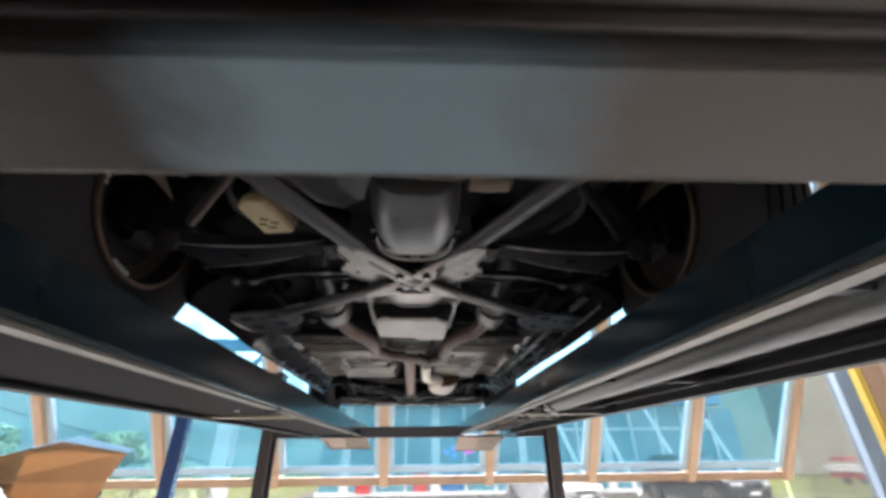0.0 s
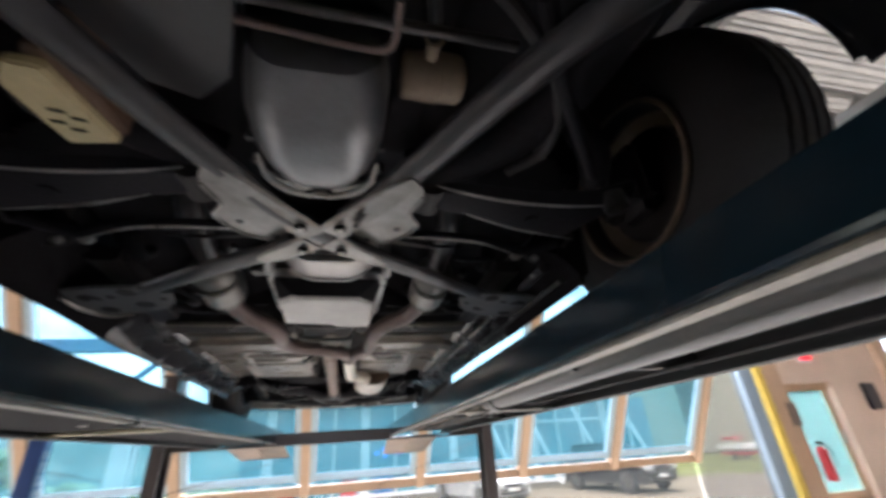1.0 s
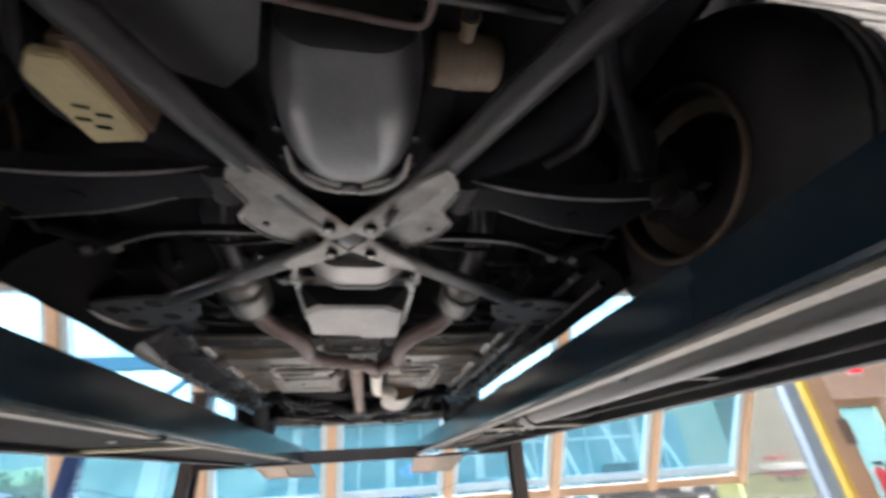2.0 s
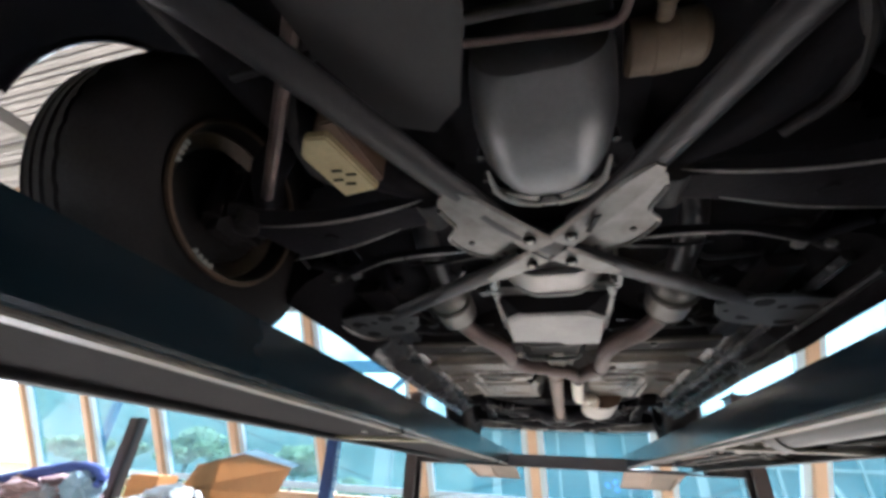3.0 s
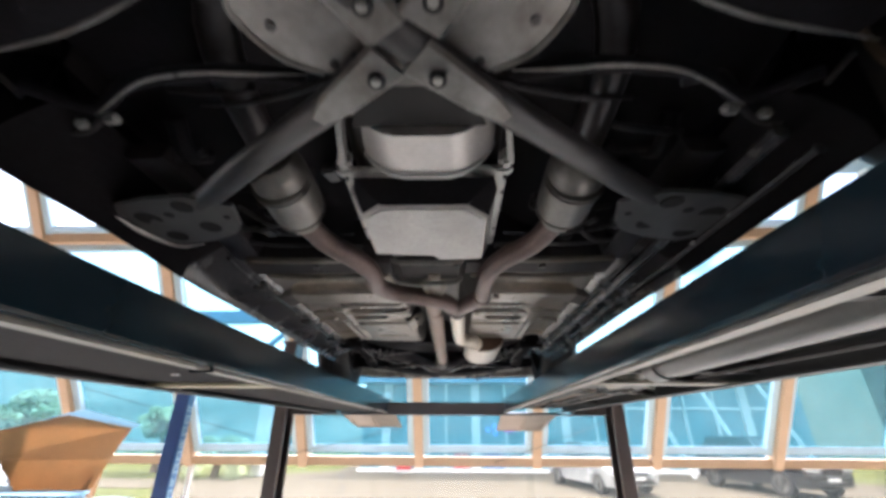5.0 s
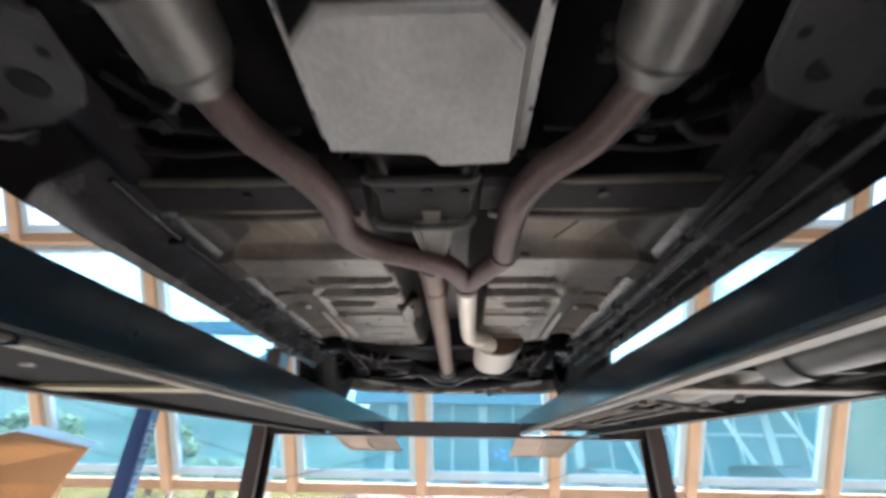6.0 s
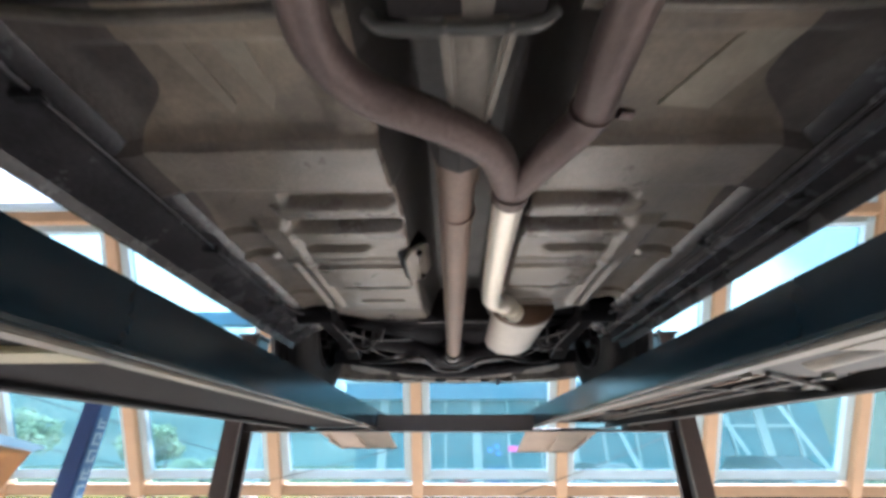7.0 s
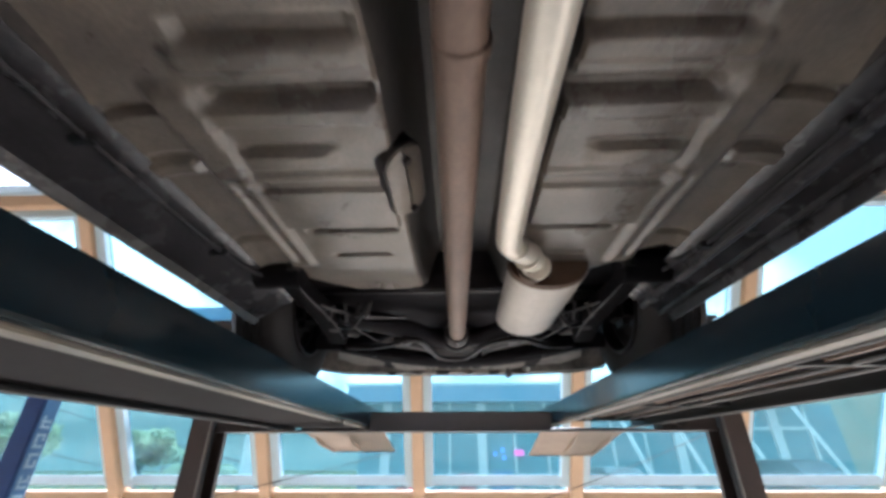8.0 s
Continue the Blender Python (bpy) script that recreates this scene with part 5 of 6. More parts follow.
for s in (-1, 1):
    x = -0.318 if s < 0 else 0.335
    cat = under("catalytic_converter", tube([(x, 1.72, 1.845), (x, 1.745, 1.842), (x, 1.78, 1.838), (x, 1.88, 1.83), (x, 1.915, 1.824), (x * 0.995, 1.955, 1.815)], [0.045, 0.06, 0.064, 0.064, 0.06, 0.04], 28, 4), M_CAT, ex, "tarnished converter shell")
    under("down_pipe", tube([(x * 0.8, 1.35, 1.95), (x, 1.5, 1.9), (x, 1.73, 1.848)], 0.033, 14, 4), M_BLACK, cat)
    for y in (1.775, 1.79, 1.905):
        under("seam", rod((x, y, 1.828), (x, y + 0.004, 1.828), 0.0655, 24), M_CAT, cat)
muf = under("muffler", loft([[(0.275 + 0.121 * k * math.cos(a) + 0.004 * j - 0.006, y, 1.868 + 0.075 * k * math.sin(a)) for a in [2 * math.pi * i / 40 for i in range(40)]]
                           for j, (y, k) in enumerate(((3.60, 0.95), (3.605, 1.0), (4.12, 1.0), (4.135, 0.93)))]), M_MUF, ex, "oval silver muffler")
under("end_cap", loft([[(0.269 + 0.121 * k * math.cos(a), y, 1.868 + 0.075 * k * math.sin(a)) for a in [2 * math.pi * i / 40 for i in range(40)]] for y, k in ((3.585, 0.97), (3.601, 1.02), (3.608, 1.02))]), M_MUFEND, muf, "rust-brown end plate")
under("inlet_collar", rod((0.215, 3.56, 1.845), (0.215, 3.6, 1.848), 0.042, 20), M_MUFEND, muf)

# drive shaft, differential and rear axle
ds = under("drive_shaft", tube([(0.0, 2.66, 1.845), (-0.002, 2.8, 1.845), (-0.008, 4.24, 1.842)], 0.038, 22, 2), M_SHAFT, car, "long brown drive shaft tube")
under("front_collar", rod((0.0, 2.6, 1.845), (0.0, 2.66, 1.845), 0.043, 20), M_SHAFT, ds)
under("coupling", rod((0.005, 2.53, 1.848), (0.0, 2.6, 1.846), 0.05, 8), M_RUB, ds)
under("tube_step", rod((-0.0, 2.79, 1.845), (-0.0, 2.81, 1.845), 0.041, 20), M_SHAFT, ds)
under("rear_joint", tube([(-0.008, 4.23, 1.842), (-0.009, 4.25, 1.842), (-0.01, 4.3, 1.842), (-0.01, 4.32, 1.842)], [0.045, 0.058, 0.058, 0.05], 20, 1), M_DARK, ds)
under("yoke_ring", tube([(-0.01 + 0.062 * math.cos(a), 4.29, 1.842 + 0.062 * math.sin(a)) for a in [radians(200 + 14 * k) for k in range(11)]], 0.009, 8, 2), M_XARM, ds)
for k in range(6):
    a = radians(30 + 60 * k)
    under("joint_bolt", rod((-0.01 + 0.043 * math.cos(a), 4.235, 1.842 + 0.043 * math.sin(a)), (-0.01 + 0.043 * math.cos(a), 4.26, 1.842 + 0.043 * math.sin(a)), 0.009, 6), M_STEEL, ds)
under("differential", loft([[(-0.012 + u, y, 1.885 + v) for u, v in rrect(w, h, min(w, h) * 0.4, 5)] for y, w, h in ((4.31, 0.1, 0.1), (4.42, 0.12, 0.11), (4.52, 0.2, 0.13), (4.6, 0.27, 0.14), (4.74, 0.27, 0.14), (4.82, 0.18, 0.1))]), M_DARK, car, "dark cast axle housing")
sf = under("rear_subframe", tube([(-0.6, 4.05, 1.9), (-0.45, 4.1, 1.87), (-0.25, 4.22, 1.86), (-0.12, 4.34, 1.845), (0.1, 4.34, 1.845), (0.24, 4.22, 1.86), (0.45, 4.1, 1.87), (0.6, 4.05, 1.9)], 0.042, 16, 6), M_ARM, car, "black tubular rear subframe")
under("rear_tube", tube([(-0.6, 4.62, 1.88), (-0.3, 4.66, 1.83), (0, 4.68, 1.815), (0.3, 4.66, 1.83), (0.6, 4.62, 1.88)], 0.04, 16, 5), M_ARM, sf)
under("stabiliser", tube([(-0.56, 4.42, 1.83), (-0.42, 4.36, 1.81), (-0.309, 4.27, 1.80), (-0.19, 4.2, 1.80), (-0.145, 4.32, 1.798), (-0.11, 4.5, 1.798), (-0.06, 4.57, 1.798), (0.02, 4.57, 1.798), (0.06, 4.5, 1.798), (0.1, 4.36, 1.798), (0.165, 4.25, 1.80), (0.28, 4.21, 1.80), (0.42, 4.36, 1.81), (0.56, 4.42, 1.83)], 0.0115, 12, 6), M_DARK, sf)
for s in (-1, 1):
    under("bush_clamp", box((s * 0.235, 4.225, 1.803), (0.05, 0.045, 0.032), 0.008), M_DARK, sf)
    under("lower_arm", loft([[(s * x + u, y, z + v) for u, v in rrect(w, h, 0.018, 3)] for x, y, z, w, h in ((0.3, 4.26, 1.86, 0.05, 0.06), (0.42, 4.36, 1.845, 0.09, 0.05), (0.56, 4.45, 1.84, 0.12, 0.06), (0.66, 4.42, 1.85, 0.1, 0.07))]), M_ARM, car, "black rear suspension arm")
    under("arm_edge", tube([(s * 0.44, 4.06, 1.83), (s * 0.425, 4.14, 1.826), (s * 0.39, 4.27, 1.826), (s * 0.34, 4.36, 1.83)], 0.004, 8), M_XARM, car)
    under("pipe_run", tube([(s * 0.6, 3.8, 1.86), (s * 0.47, 3.95, 1.85), (s * 0.38, 3.99, 1.84), (s * 0.3, 4.07, 1.86), (s * 0.22, 4.1, 1.87)], 0.006, 8), M_DARK, car)
    under("bump_stop", tube([(s * 0.52, 4.1, 1.88), (s * 0.52, 4.1, 1.84), (s * 0.52, 4.1, 1.815)], [0.04, 0.036, 0.024], 16, 2), M_RUB, car)
    for k in range(5):
        under("hose_loop", tube([(s * (0.34 + 0.05 * k), 3.93 + 0.02 * (k % 2), 1.875), (s * (0.36 + 0.05 * k), 3.98 + 0.03 * (k % 3), 1.84 - 0.006 * (k % 2)), (s * (0.385 + 0.05 * k), 4.05, 1.86)], 0.008 + 0.002 * (k % 2), 8), M_RUB, car)
for s in (-1, 1):
    under("trailing_arm", loft([[(s * x + u, y, 1.84 + z0 + v) for u, v in rrect(w, h, 0.02, 3)] for x, y, w, h, z0 in ((0.58, 3.62, 0.06, 0.06, 0.05), (0.56, 3.8, 0.065, 0.07, 0.035), (0.54, 4.05, 0.08, 0.08, 0.02), (0.56, 4.28, 0.09, 0.09, 0.01))]), M_PITCH, car, "black rear trailing arm")
    under("arm_edge", tube([(s * 0.545, 3.66, 1.862), (s * 0.525, 3.82, 1.842), (s * 0.5, 4.03, 1.822), (s * 0.515, 4.24, 1.812)], [0.001, 0.003, 0.003, 0.001], 8), M_DARK, car)
    under("front_bush", rod((s * 0.49, 3.62, 1.865), (s * 0.63, 3.62, 1.865), 0.05, 18), M_PITCH, car)
    under("half_shaft", tube([(s * 0.12, 4.6, 1.865), (s * 0.2, 4.58, 1.867), (s * 0.52, 4.36, 1.88), (s * 0.6, 4.32, 1.885)], [0.05, 0.02, 0.02, 0.05], 14, 3), M_DARK, car)
    under("rear_link", bar((s * 0.2, 4.7, 1.83), (s * 0.58, 4.42, 1.82), 0.05, 0.03, 0.008), M_PITCH, car)
    under("spring", tube([(s * 0.47 + 0.05 * math.cos(k * 0.7), 4.2 + 0.05 * math.sin(k * 0.7), 1.86 + k * 0.006) for k in range(36)], 0.007, 6, 1), M_DARK, car)
    under("brake_hose", tube([(s * 0.35, 3.95, 1.87), (s * 0.42, 4.0, 1.80), (s * 0.5, 4.08, 1.83), (s * 0.55, 4.2, 1.86)], 0.007, 8), M_RUB, car)
bf = under("boot_floor", loft([[(u, 4.84 + v, z) for u, v in rrect(w, d, 0.06, 5)] for z, w, d in ((1.9, 0.84, 0.42), (1.835, 0.8, 0.38), (1.825, 0.76, 0.34))]), M_DUSTY, car, "pale dusty boot floor")
for x in (-0.27, -0.17, 0.17, 0.28):
    under("floor_rib", bar((x, 4.68, 1.822), (x, 4.99, 1.822), 0.03, 0.008, 0.003), M_DUSTY, bf)
for k in range(9):
    under("lattice_rib", bar((-0.2 + 0.05 * k, 4.66, 1.8185), (-0.2 + 0.05 * k, 4.8, 1.8185), 0.008, 0.006, 0.002), M_BLACK if k % 2 else M_ALU, bf)
for s in (-1, 1):
    for k in range(4):
        under("edge_clip", box((s * (0.3 + 0.05 * k), 4.63 - 0.02 * (k % 2), 1.826), (0.022, 0.03, 0.01), 0.003), (M_ALU, M_DARK)[k % 2], bf, "" if k % 2 else "bright clip")
for k in range(6):
    under("vent_slot", box((-0.17 + 0.07 * k, 4.95, 1.823), (0.05, 0.02, 0.006), 0.002), M_HOLE, bf)
    under("rear_tab", box((-0.42 + 0.16 * k, 5.03 - 0.012 * (k % 2), 1.808), (0.05 + 0.015 * (k % 3), 0.03, 0.02), 0.005), M_DUSTY if k % 2 else M_DARK, bf)
for s in (-1, 1):
    under("side_shield", slab([(s * 0.44, 4.66), (s * 0.64, 4.58), (s * 0.7, 4.78), (s * 0.62, 4.98), (s * 0.44, 5.02)], 1.845, 1.855, 0.004), M_DUSTY, car, "dusty grey wheel arch shield")
under("rear_valance", loft([[(x, y, z) for y, z in ((5.02 - c, 1.86), (5.03 - c, 1.812), (5.08 - c, 1.80), (5.14 - c, 1.84), (5.17 - c, 2.0), (5.1 - c, 2.0))] for x, c in ((-0.84, 0.22), (-0.7, 0.07), (-0.4, 0.01), (0, 0), (0.4, 0.01), (0.7, 0.07), (0.84, 0.22))]), M_DUSTY, car)
under("tow_eye", tube([(0.3, 4.98, 1.83), (0.3, 5.02, 1.79), (0.32, 5.05, 1.795), (0.33, 5.03, 1.83)], 0.01, 8), M_DARK, car)
under("tail_pipe", rod((0.42, 4.9, 1.84), (0.42, 5.12, 1.83), 0.025, 14), M_CAT, car)

# cream and tan fittings, grey shield and hoses in the engine bay
cr = under("cream_cover", slab([(-0.308, 1.185), (-0.385, 1.195), (-0.41, 1.07), (-0.38, 1.03), (-0.34, 1.035)], 1.815, 1.835, 0.004), M_YELLOW, car, "cream plastic cover with slots")
under("cover_side", slab([(-0.30, 1.185), (-0.37, 1.20), (-0.39, 1.07), (-0.36, 1.02), (-0.32, 1.02)], 1.835, 1.93, 0.004), M_BROWN, cr)
for x, y in ((-0.362, 1.115), (-0.372, 1.14), (-0.34, 1.13), (-0.352, 1.155)):
    under("slot", box((x, y, 1.8135), (0.02, 0.006, 0.003), 0.001, Matrix.Rotation(radians(8), 4, "Z")), M_HOLE, cr)
tn = under("tan_canister", lathe_x([(-0.058, 0.012), (-0.058, 0.036), (-0.052, 0.043), (-0.02, 0.044), (-0.018, 0.0455), (0.012, 0.0455), (0.014, 0.044), (0.048, 0.043), (0.056, 0.036), (0.058, 0.012)], 32, None, (0.2, 1.068, 1.935)), M_TAN, car, "tan plastic canister")
under("end_disc", lathe_x([(-0.0585, 0.001), (-0.0585, 0.03), (-0.056, 0.03), (-0.056, 0.001)], 24, None, (0.2, 1.068, 1.935)), M_TAN, tn)
under("end_disc", lathe_x([(0.0585, 0.001), (0.0585, 0.03), (0.056, 0.03), (0.056, 0.001)], 24, None, (0.2, 1.068, 1.935)), M_TAN, tn)
under("neck", tube([(0.188, 1.01, 1.915), (0.186, 0.985, 1.908), (0.185, 0.97, 1.905)], [0.012, 0.012, 0.017], 14, 2), M_TAN, tn)
under("feed_hose", tube([(0.185, 0.972, 1.905), (0.175, 0.92, 1.91), (0.14, 0.83, 1.93), (0.06, 0.8, 1.93)], 0.011, 10), M_RUB, tn)
under("grey_shield", slab([(-0.159, 1.069), (-0.106, 1.022), (-0.075, 0.9), (-0.06, 0.8), (-0.3, 0.78), (-0.283, 0.906), (-0.222, 1.044)], 1.82, 1.828, 0.003), M_SHIELD, car, "dull grey side shield")
under("front_tube", tube([(-0.45, 0.925, 1.86), (-0.284, 0.905, 1.835), (-0.09, 0.9, 1.832), (0.052, 0.905, 1.832), (0.3, 0.93, 1.86)], 0.008, 12), M_DARK, car)
under("front_tube", tube([(-0.12, 0.925, 1.84), (-0.086, 0.932, 1.832), (0.011, 0.941, 1.83), (0.08, 0.947, 1.83), (0.108, 0.944, 1.83), (0.118, 0.925, 1.832), (0.12, 0.88, 1.84)], 0.006, 12), M_RUST, car)
under("steering_link", tube([(-0.585, 1.2, 1.85), (-0.42, 1.005, 1.85), (-0.279, 0.839, 1.84)], 0.013, 10), M_RUST, car)
# right-hand twin of the same link, its shade put in as black
under("steering_link", tube([(0.585, 1.2, 1.85), (0.42, 1.005, 1.85), (0.3, 0.839, 1.84)], 0.013, 10), M_ARM, car)
# panels added to close gaps where light leaked into the engine bay
for s in (-1, 1):
    under("inner_wing_wall", box((s * 0.63, 1.2, 2.27), (0.012, 1.3, 0.26)), M_BLACK, car)
    under("side_wall", box((s * 0.655, 1.88, 1.93), (0.012, 0.66, 0.14)), M_BLACK, car)
    under("front_bulkhead", box((s * 0.42, 2.21, 1.935), (0.5, 0.012, 0.14)), M_BLACK, car)
# front undertray, bumper and body shell
part("undertray", slab([(-0.62, 0.36), (-0.5, 0.29), (-0.25, 0.25), (0.0, 0.24), (0.25, 0.25), (0.5, 0.29), (0.62, 0.36), (0.62, 0.47), (0.5, 0.6), (0.3, 0.725), (-0.22, 0.725), (-0.5, 0.6), (-0.62, 0.47)], 1.75, 1.775, 0.008), M_TRAY, car, "dark plastic undertray")
part("tray_edge", slab([(-0.24, 0.712), (0.28, 0.712), (0.3, 0.718), (0.24, 0.729), (0.0, 0.724), (-0.2, 0.73), (-0.25, 0.72)], 1.742, 1.752, 0.003), M_CYL, car, "pale tray lip")
part("bumper", loft([[(x, y, z) for y, z in ((0.2 + c, 1.80), (0.14 + c, 1.85), (0.12 + c, 2.05), (0.18 + c, 2.2), (0.34 + c, 2.2), (0.34 + c, 1.80))] for x, c in ((-0.88, 0.42), (-0.8, 0.2), (-0.5, 0.05), (0, 0), (0.5, 0.05), (0.8, 0.2), (0.88, 0.42))]), M_BODY, car)


ARCH, ARZ = 0.395, 1.905


def body_side(s):
    """One flank: a sheet between the sill line, notched by the wheel arches, and the shoulder line."""
    ys = sorted({round(0.3 + 0.06 * k, 3) for k in range(82)} | {round(ax + ARCH * math.cos(radians(a)), 4) for ax in (FAX, RAX) for a in range(0, 181, 6)})
    bm = bmesh.new()

    def low(y):
        z = (1.866 if s > 0 else 1.9) + 0.08 * step(0.6, 0.3, y) + 0.14 * step(4.8, 5.15, y)
        for ax in (FAX, RAX):
            if abs(y - ax) <= ARCH - 1e-4:
                z = max(z, ARZ + math.sqrt(ARCH ** 2 - (y - ax) ** 2))
        return z

    def high(y):
        return 2.2 + 0.16 * step(0.3, 0.8, y) + 0.12 * step(0.8, 2.0, y) - 0.05 * step(4.4, 5.1, y)
    cols_ = []
    for y in ys:
        a, b = low(y), high(y)
        cols_.append([bm.verts.new((s * (0.905 + 0.025 * math.sin(math.pi * (z - 1.8) / 0.75) - 0.18 * step(0.75, 0.3, y) - 0.12 * step(4.8, 5.15, y)), y, z)) for z in (a, a + (b - a) * 0.35, a + (b - a) * 0.7, b)])
    for p, q in zip(cols_, cols_[1:]):
        for k in range(3):
            bm.faces.new((p[k], q[k], q[k + 1], p[k + 1]))
    bmesh.ops.solidify(bm, geom=bm.faces[:], thickness=0.012)
    return bm


for s in (-1, 1):
    bs = part("side_panel", body_side(s), M_BODY, car)
    part("arch_lip", tube([(s * 0.898, FAX - 0.393 * math.cos(radians(a)), ARZ + 0.393 * math.sin(radians(a))) for a in range(-4, 185, 6)], 0.008, 8, 2), M_BODY, bs)
    part("arch_lip", tube([(s * 0.898, RAX - 0.393 * math.cos(radians(a)), ARZ + 0.393 * math.sin(radians(a))) for a in range(-4, 185, 6)], 0.008, 8, 2), M_BODY, bs)
part("bonnet", loft([[(x, y, z + h) for x, z in ((-0.9, 2.33), (-0.8, 2.4), (-0.4, 2.43), (0.4, 2.43), (0.8, 2.4), (0.9, 2.33), (0.84, 2.3), (-0.84, 2.3))] for y, h in ((0.3, -0.12), (0.6, -0.03), (1.2, 0.03), (1.75, 0.08))]), M_BODY, car)
part("boot_lid", loft([[(x, y, z + h) for x, z in ((-0.9, 2.43), (-0.8, 2.5), (0.8, 2.5), (0.9, 2.43), (0.84, 2.38), (-0.84, 2.38))] for y, h in ((4.2, 0.03), (4.8, 0.0), (5.1, -0.03))]), M_BODY, car)
gh = part("cabin", loft([[(u, y, z) for u, z in ((-w, 2.42), (-w + 0.02, 2.46), (-w * k, top), (w * k, top), (w - 0.02, 2.46), (w, 2.42))] for y, w, k, top in ((1.7, 0.8, 0.97, 2.47), (2.35, 0.82, 0.74, 2.94), (2.9, 0.83, 0.74, 3.0), (3.6, 0.83, 0.73, 2.96), (4.3, 0.8, 0.97, 2.5))]), M_WIN_DARK, car)
part("roof_panel", loft([[(u, y, z) for u, z in ((-0.58, top - 0.03), (-0.5, top), (0.5, top), (0.58, top - 0.03), (0.55, top - 0.05), (-0.55, top - 0.05))] for y, top in ((2.4, 2.975), (2.9, 3.02), (3.5, 2.995))]), M_BODY, gh)


def wheel(s, x0, y):
    w = 0.116
    prof = [(-w + 0.014, 0.215), (-w, 0.24), (-w - 0.004, 0.295), (-w + 0.012, 0.342), (-w + 0.032, 0.364)]
    for k in range(4):
        c = -0.048 + 0.032 * k
        prof += [(c - 0.006, WR), (c - 0.004, WR - 0.008), (c + 0.004, WR - 0.008), (c + 0.006, WR)]
    prof += [(w - 0.032, 0.364), (w - 0.012, 0.342), (w + 0.004, 0.295), (w, 0.24), (w - 0.012, 0.215)]
    rim_m, lip_m = (M_RIM, M_RIMLIP) if y < 2 else (M_DARK, M_XARM)
    wh = part("wheel", lathe_x([(s * a, r) for a, r in [(-0.05, 0.212), (-0.062, 0.188), (-0.03, 0.158), (0.03, 0.15), (0.05, 0.17), (0.07, 0.2), (0.08, 0.206), (0.074, 0.218)]], 48, None, (x0, y, WZ)), rim_m, car, "dusty alloy wheel" if y < 2 else "dark alloy wheel")
    part("rim_well", lathe_x([(s * a, r) for a, r in [(-0.106, 0.212), (-0.108, 0.203), (-0.085, 0.198), (-0.066, 0.19), (-0.05, 0.213)]], 48, None, (x0, y, WZ)), M_DARK, wh)
    part("rim_lip", lathe_x([(s * a, r) for a, r in [(-0.108, 0.217), (-0.117, 0.214), (-0.118, 0.206), (-0.112, 0.202), (-0.106, 0.204)]], 56, None, (x0, y, WZ)), lip_m, wh, "worn brown rim edge" if y < 2 else "dull dark rim edge")
    ty = lathe_x([(s * (a if a < 0 else (0.72 if s < 0 else 0.86) * a), r) for a, r in prof], 144, None, (x0, y, WZ))
    for v in ty.verts:
        r = math.hypot(v.co.y - y, v.co.z - WZ)
        k = round(math.atan2(v.co.z - WZ, v.co.y - y) * 144 / (2 * math.pi))
        if 0.335 < r < 0.3755 and k % 4 == 0 and abs(v.co.x - x0) > 0.04:
            f = (r - 0.003) / r
            v.co.y, v.co.z = y + (v.co.y - y) * f, WZ + (v.co.z - WZ) * f
    part("tyre", ty, M_RUB, wh, "black road tyre with ribbed tread")
    part("brake_disc", lathe_x([(s * a, r) for a, r in ((-0.045, 0.06), (-0.045, 0.15), (-0.02, 0.15), (-0.02, 0.06))], 40, None, (x0, y, WZ)), M_DARK, wh)
    part("rim_face", lathe_x([(s * 0.03, 0.02), (s * 0.03, 0.165), (s * 0.045, 0.197), (s * 0.05, 0.19), (s * 0.05, 0.02)], 40, None, (x0, y, WZ)), M_DARK, wh)
    part("upright", box((x0 - s * 0.09, y, WZ), (0.09, 0.14, 0.2), 0.03), M_BLACK, wh)
    part("caliper", box((x0 - s * 0.04, y + 0.13, WZ + 0.03), (0.09, 0.08, 0.14), 0.02), M_DARK, wh)
    return wh


WHEELS = ((-1, -0.872, 1.303), (1, 0.874, 1.315), (-1, -0.8, RAX), (1, 0.8, RAX))
for s, x0, y in WHEELS:
    wh = wheel(s, x0, y)
    if y != RAX:
        if s < 0:
            for a0 in (170, 175, 180, 185, 248, 253, 258, 263):
                a = radians(a0)
                part("balance_weight", box((x0 + 0.106, y + 0.197 * math.cos(a), WZ + 0.197 * math.sin(a)), (0.022, 0.014, 0.011), 0.003, Matrix.Rotation(a, 4, "X")), M_WHITE, wh, "small pale wheel weight")
        wh.matrix_basis = Matrix.Translation((x0, y - 2.7, 0)) @ Matrix.Rotation(radians(-0.5), 4, "Z") @ Matrix.Translation((-x0, 2.7 - y, 0))

# ---- boxes and bags on the benches beside the lift ----
bench = thing("workbench", (-3.4, 5.0, 0), "plain wooden workbench under a box and bags", "workbench")
part("top", box((-3.35, 4.98, 0.66), (2.2, 0.95, 0.04), 0.006), M_RAMP, bench)
for x in (-4.38, -2.32):
    for y in (4.57, 5.39):
        part("leg", box((x, y, 0.32), (0.06, 0.06, 0.64), 0.006), M_RAMP, bench)
side = thing("side_bench", (-5.6, 5.0, 0), "plain wooden bench piled with clothes and cartons", "workbench")
part("top", box((-5.72, 4.95, 0.66), (2.3, 0.9, 0.04), 0.006), M_RAMP, side)
for x in (-6.8, -4.64):
    for y in (4.56, 5.34):
        part("leg", box((x, y, 0.32), (0.06, 0.06, 0.64), 0.006), M_RAMP, side)


def board(pts, bm=None, thick=0.01):
    """A sheet of card through the given corners, with its thickness."""
    own = bmesh.new()
    own.faces.new([own.verts.new(p) for p in pts])
    bmesh.ops.solidify(own, geom=own.faces[:], thickness=thick)
    return join(bm, own)


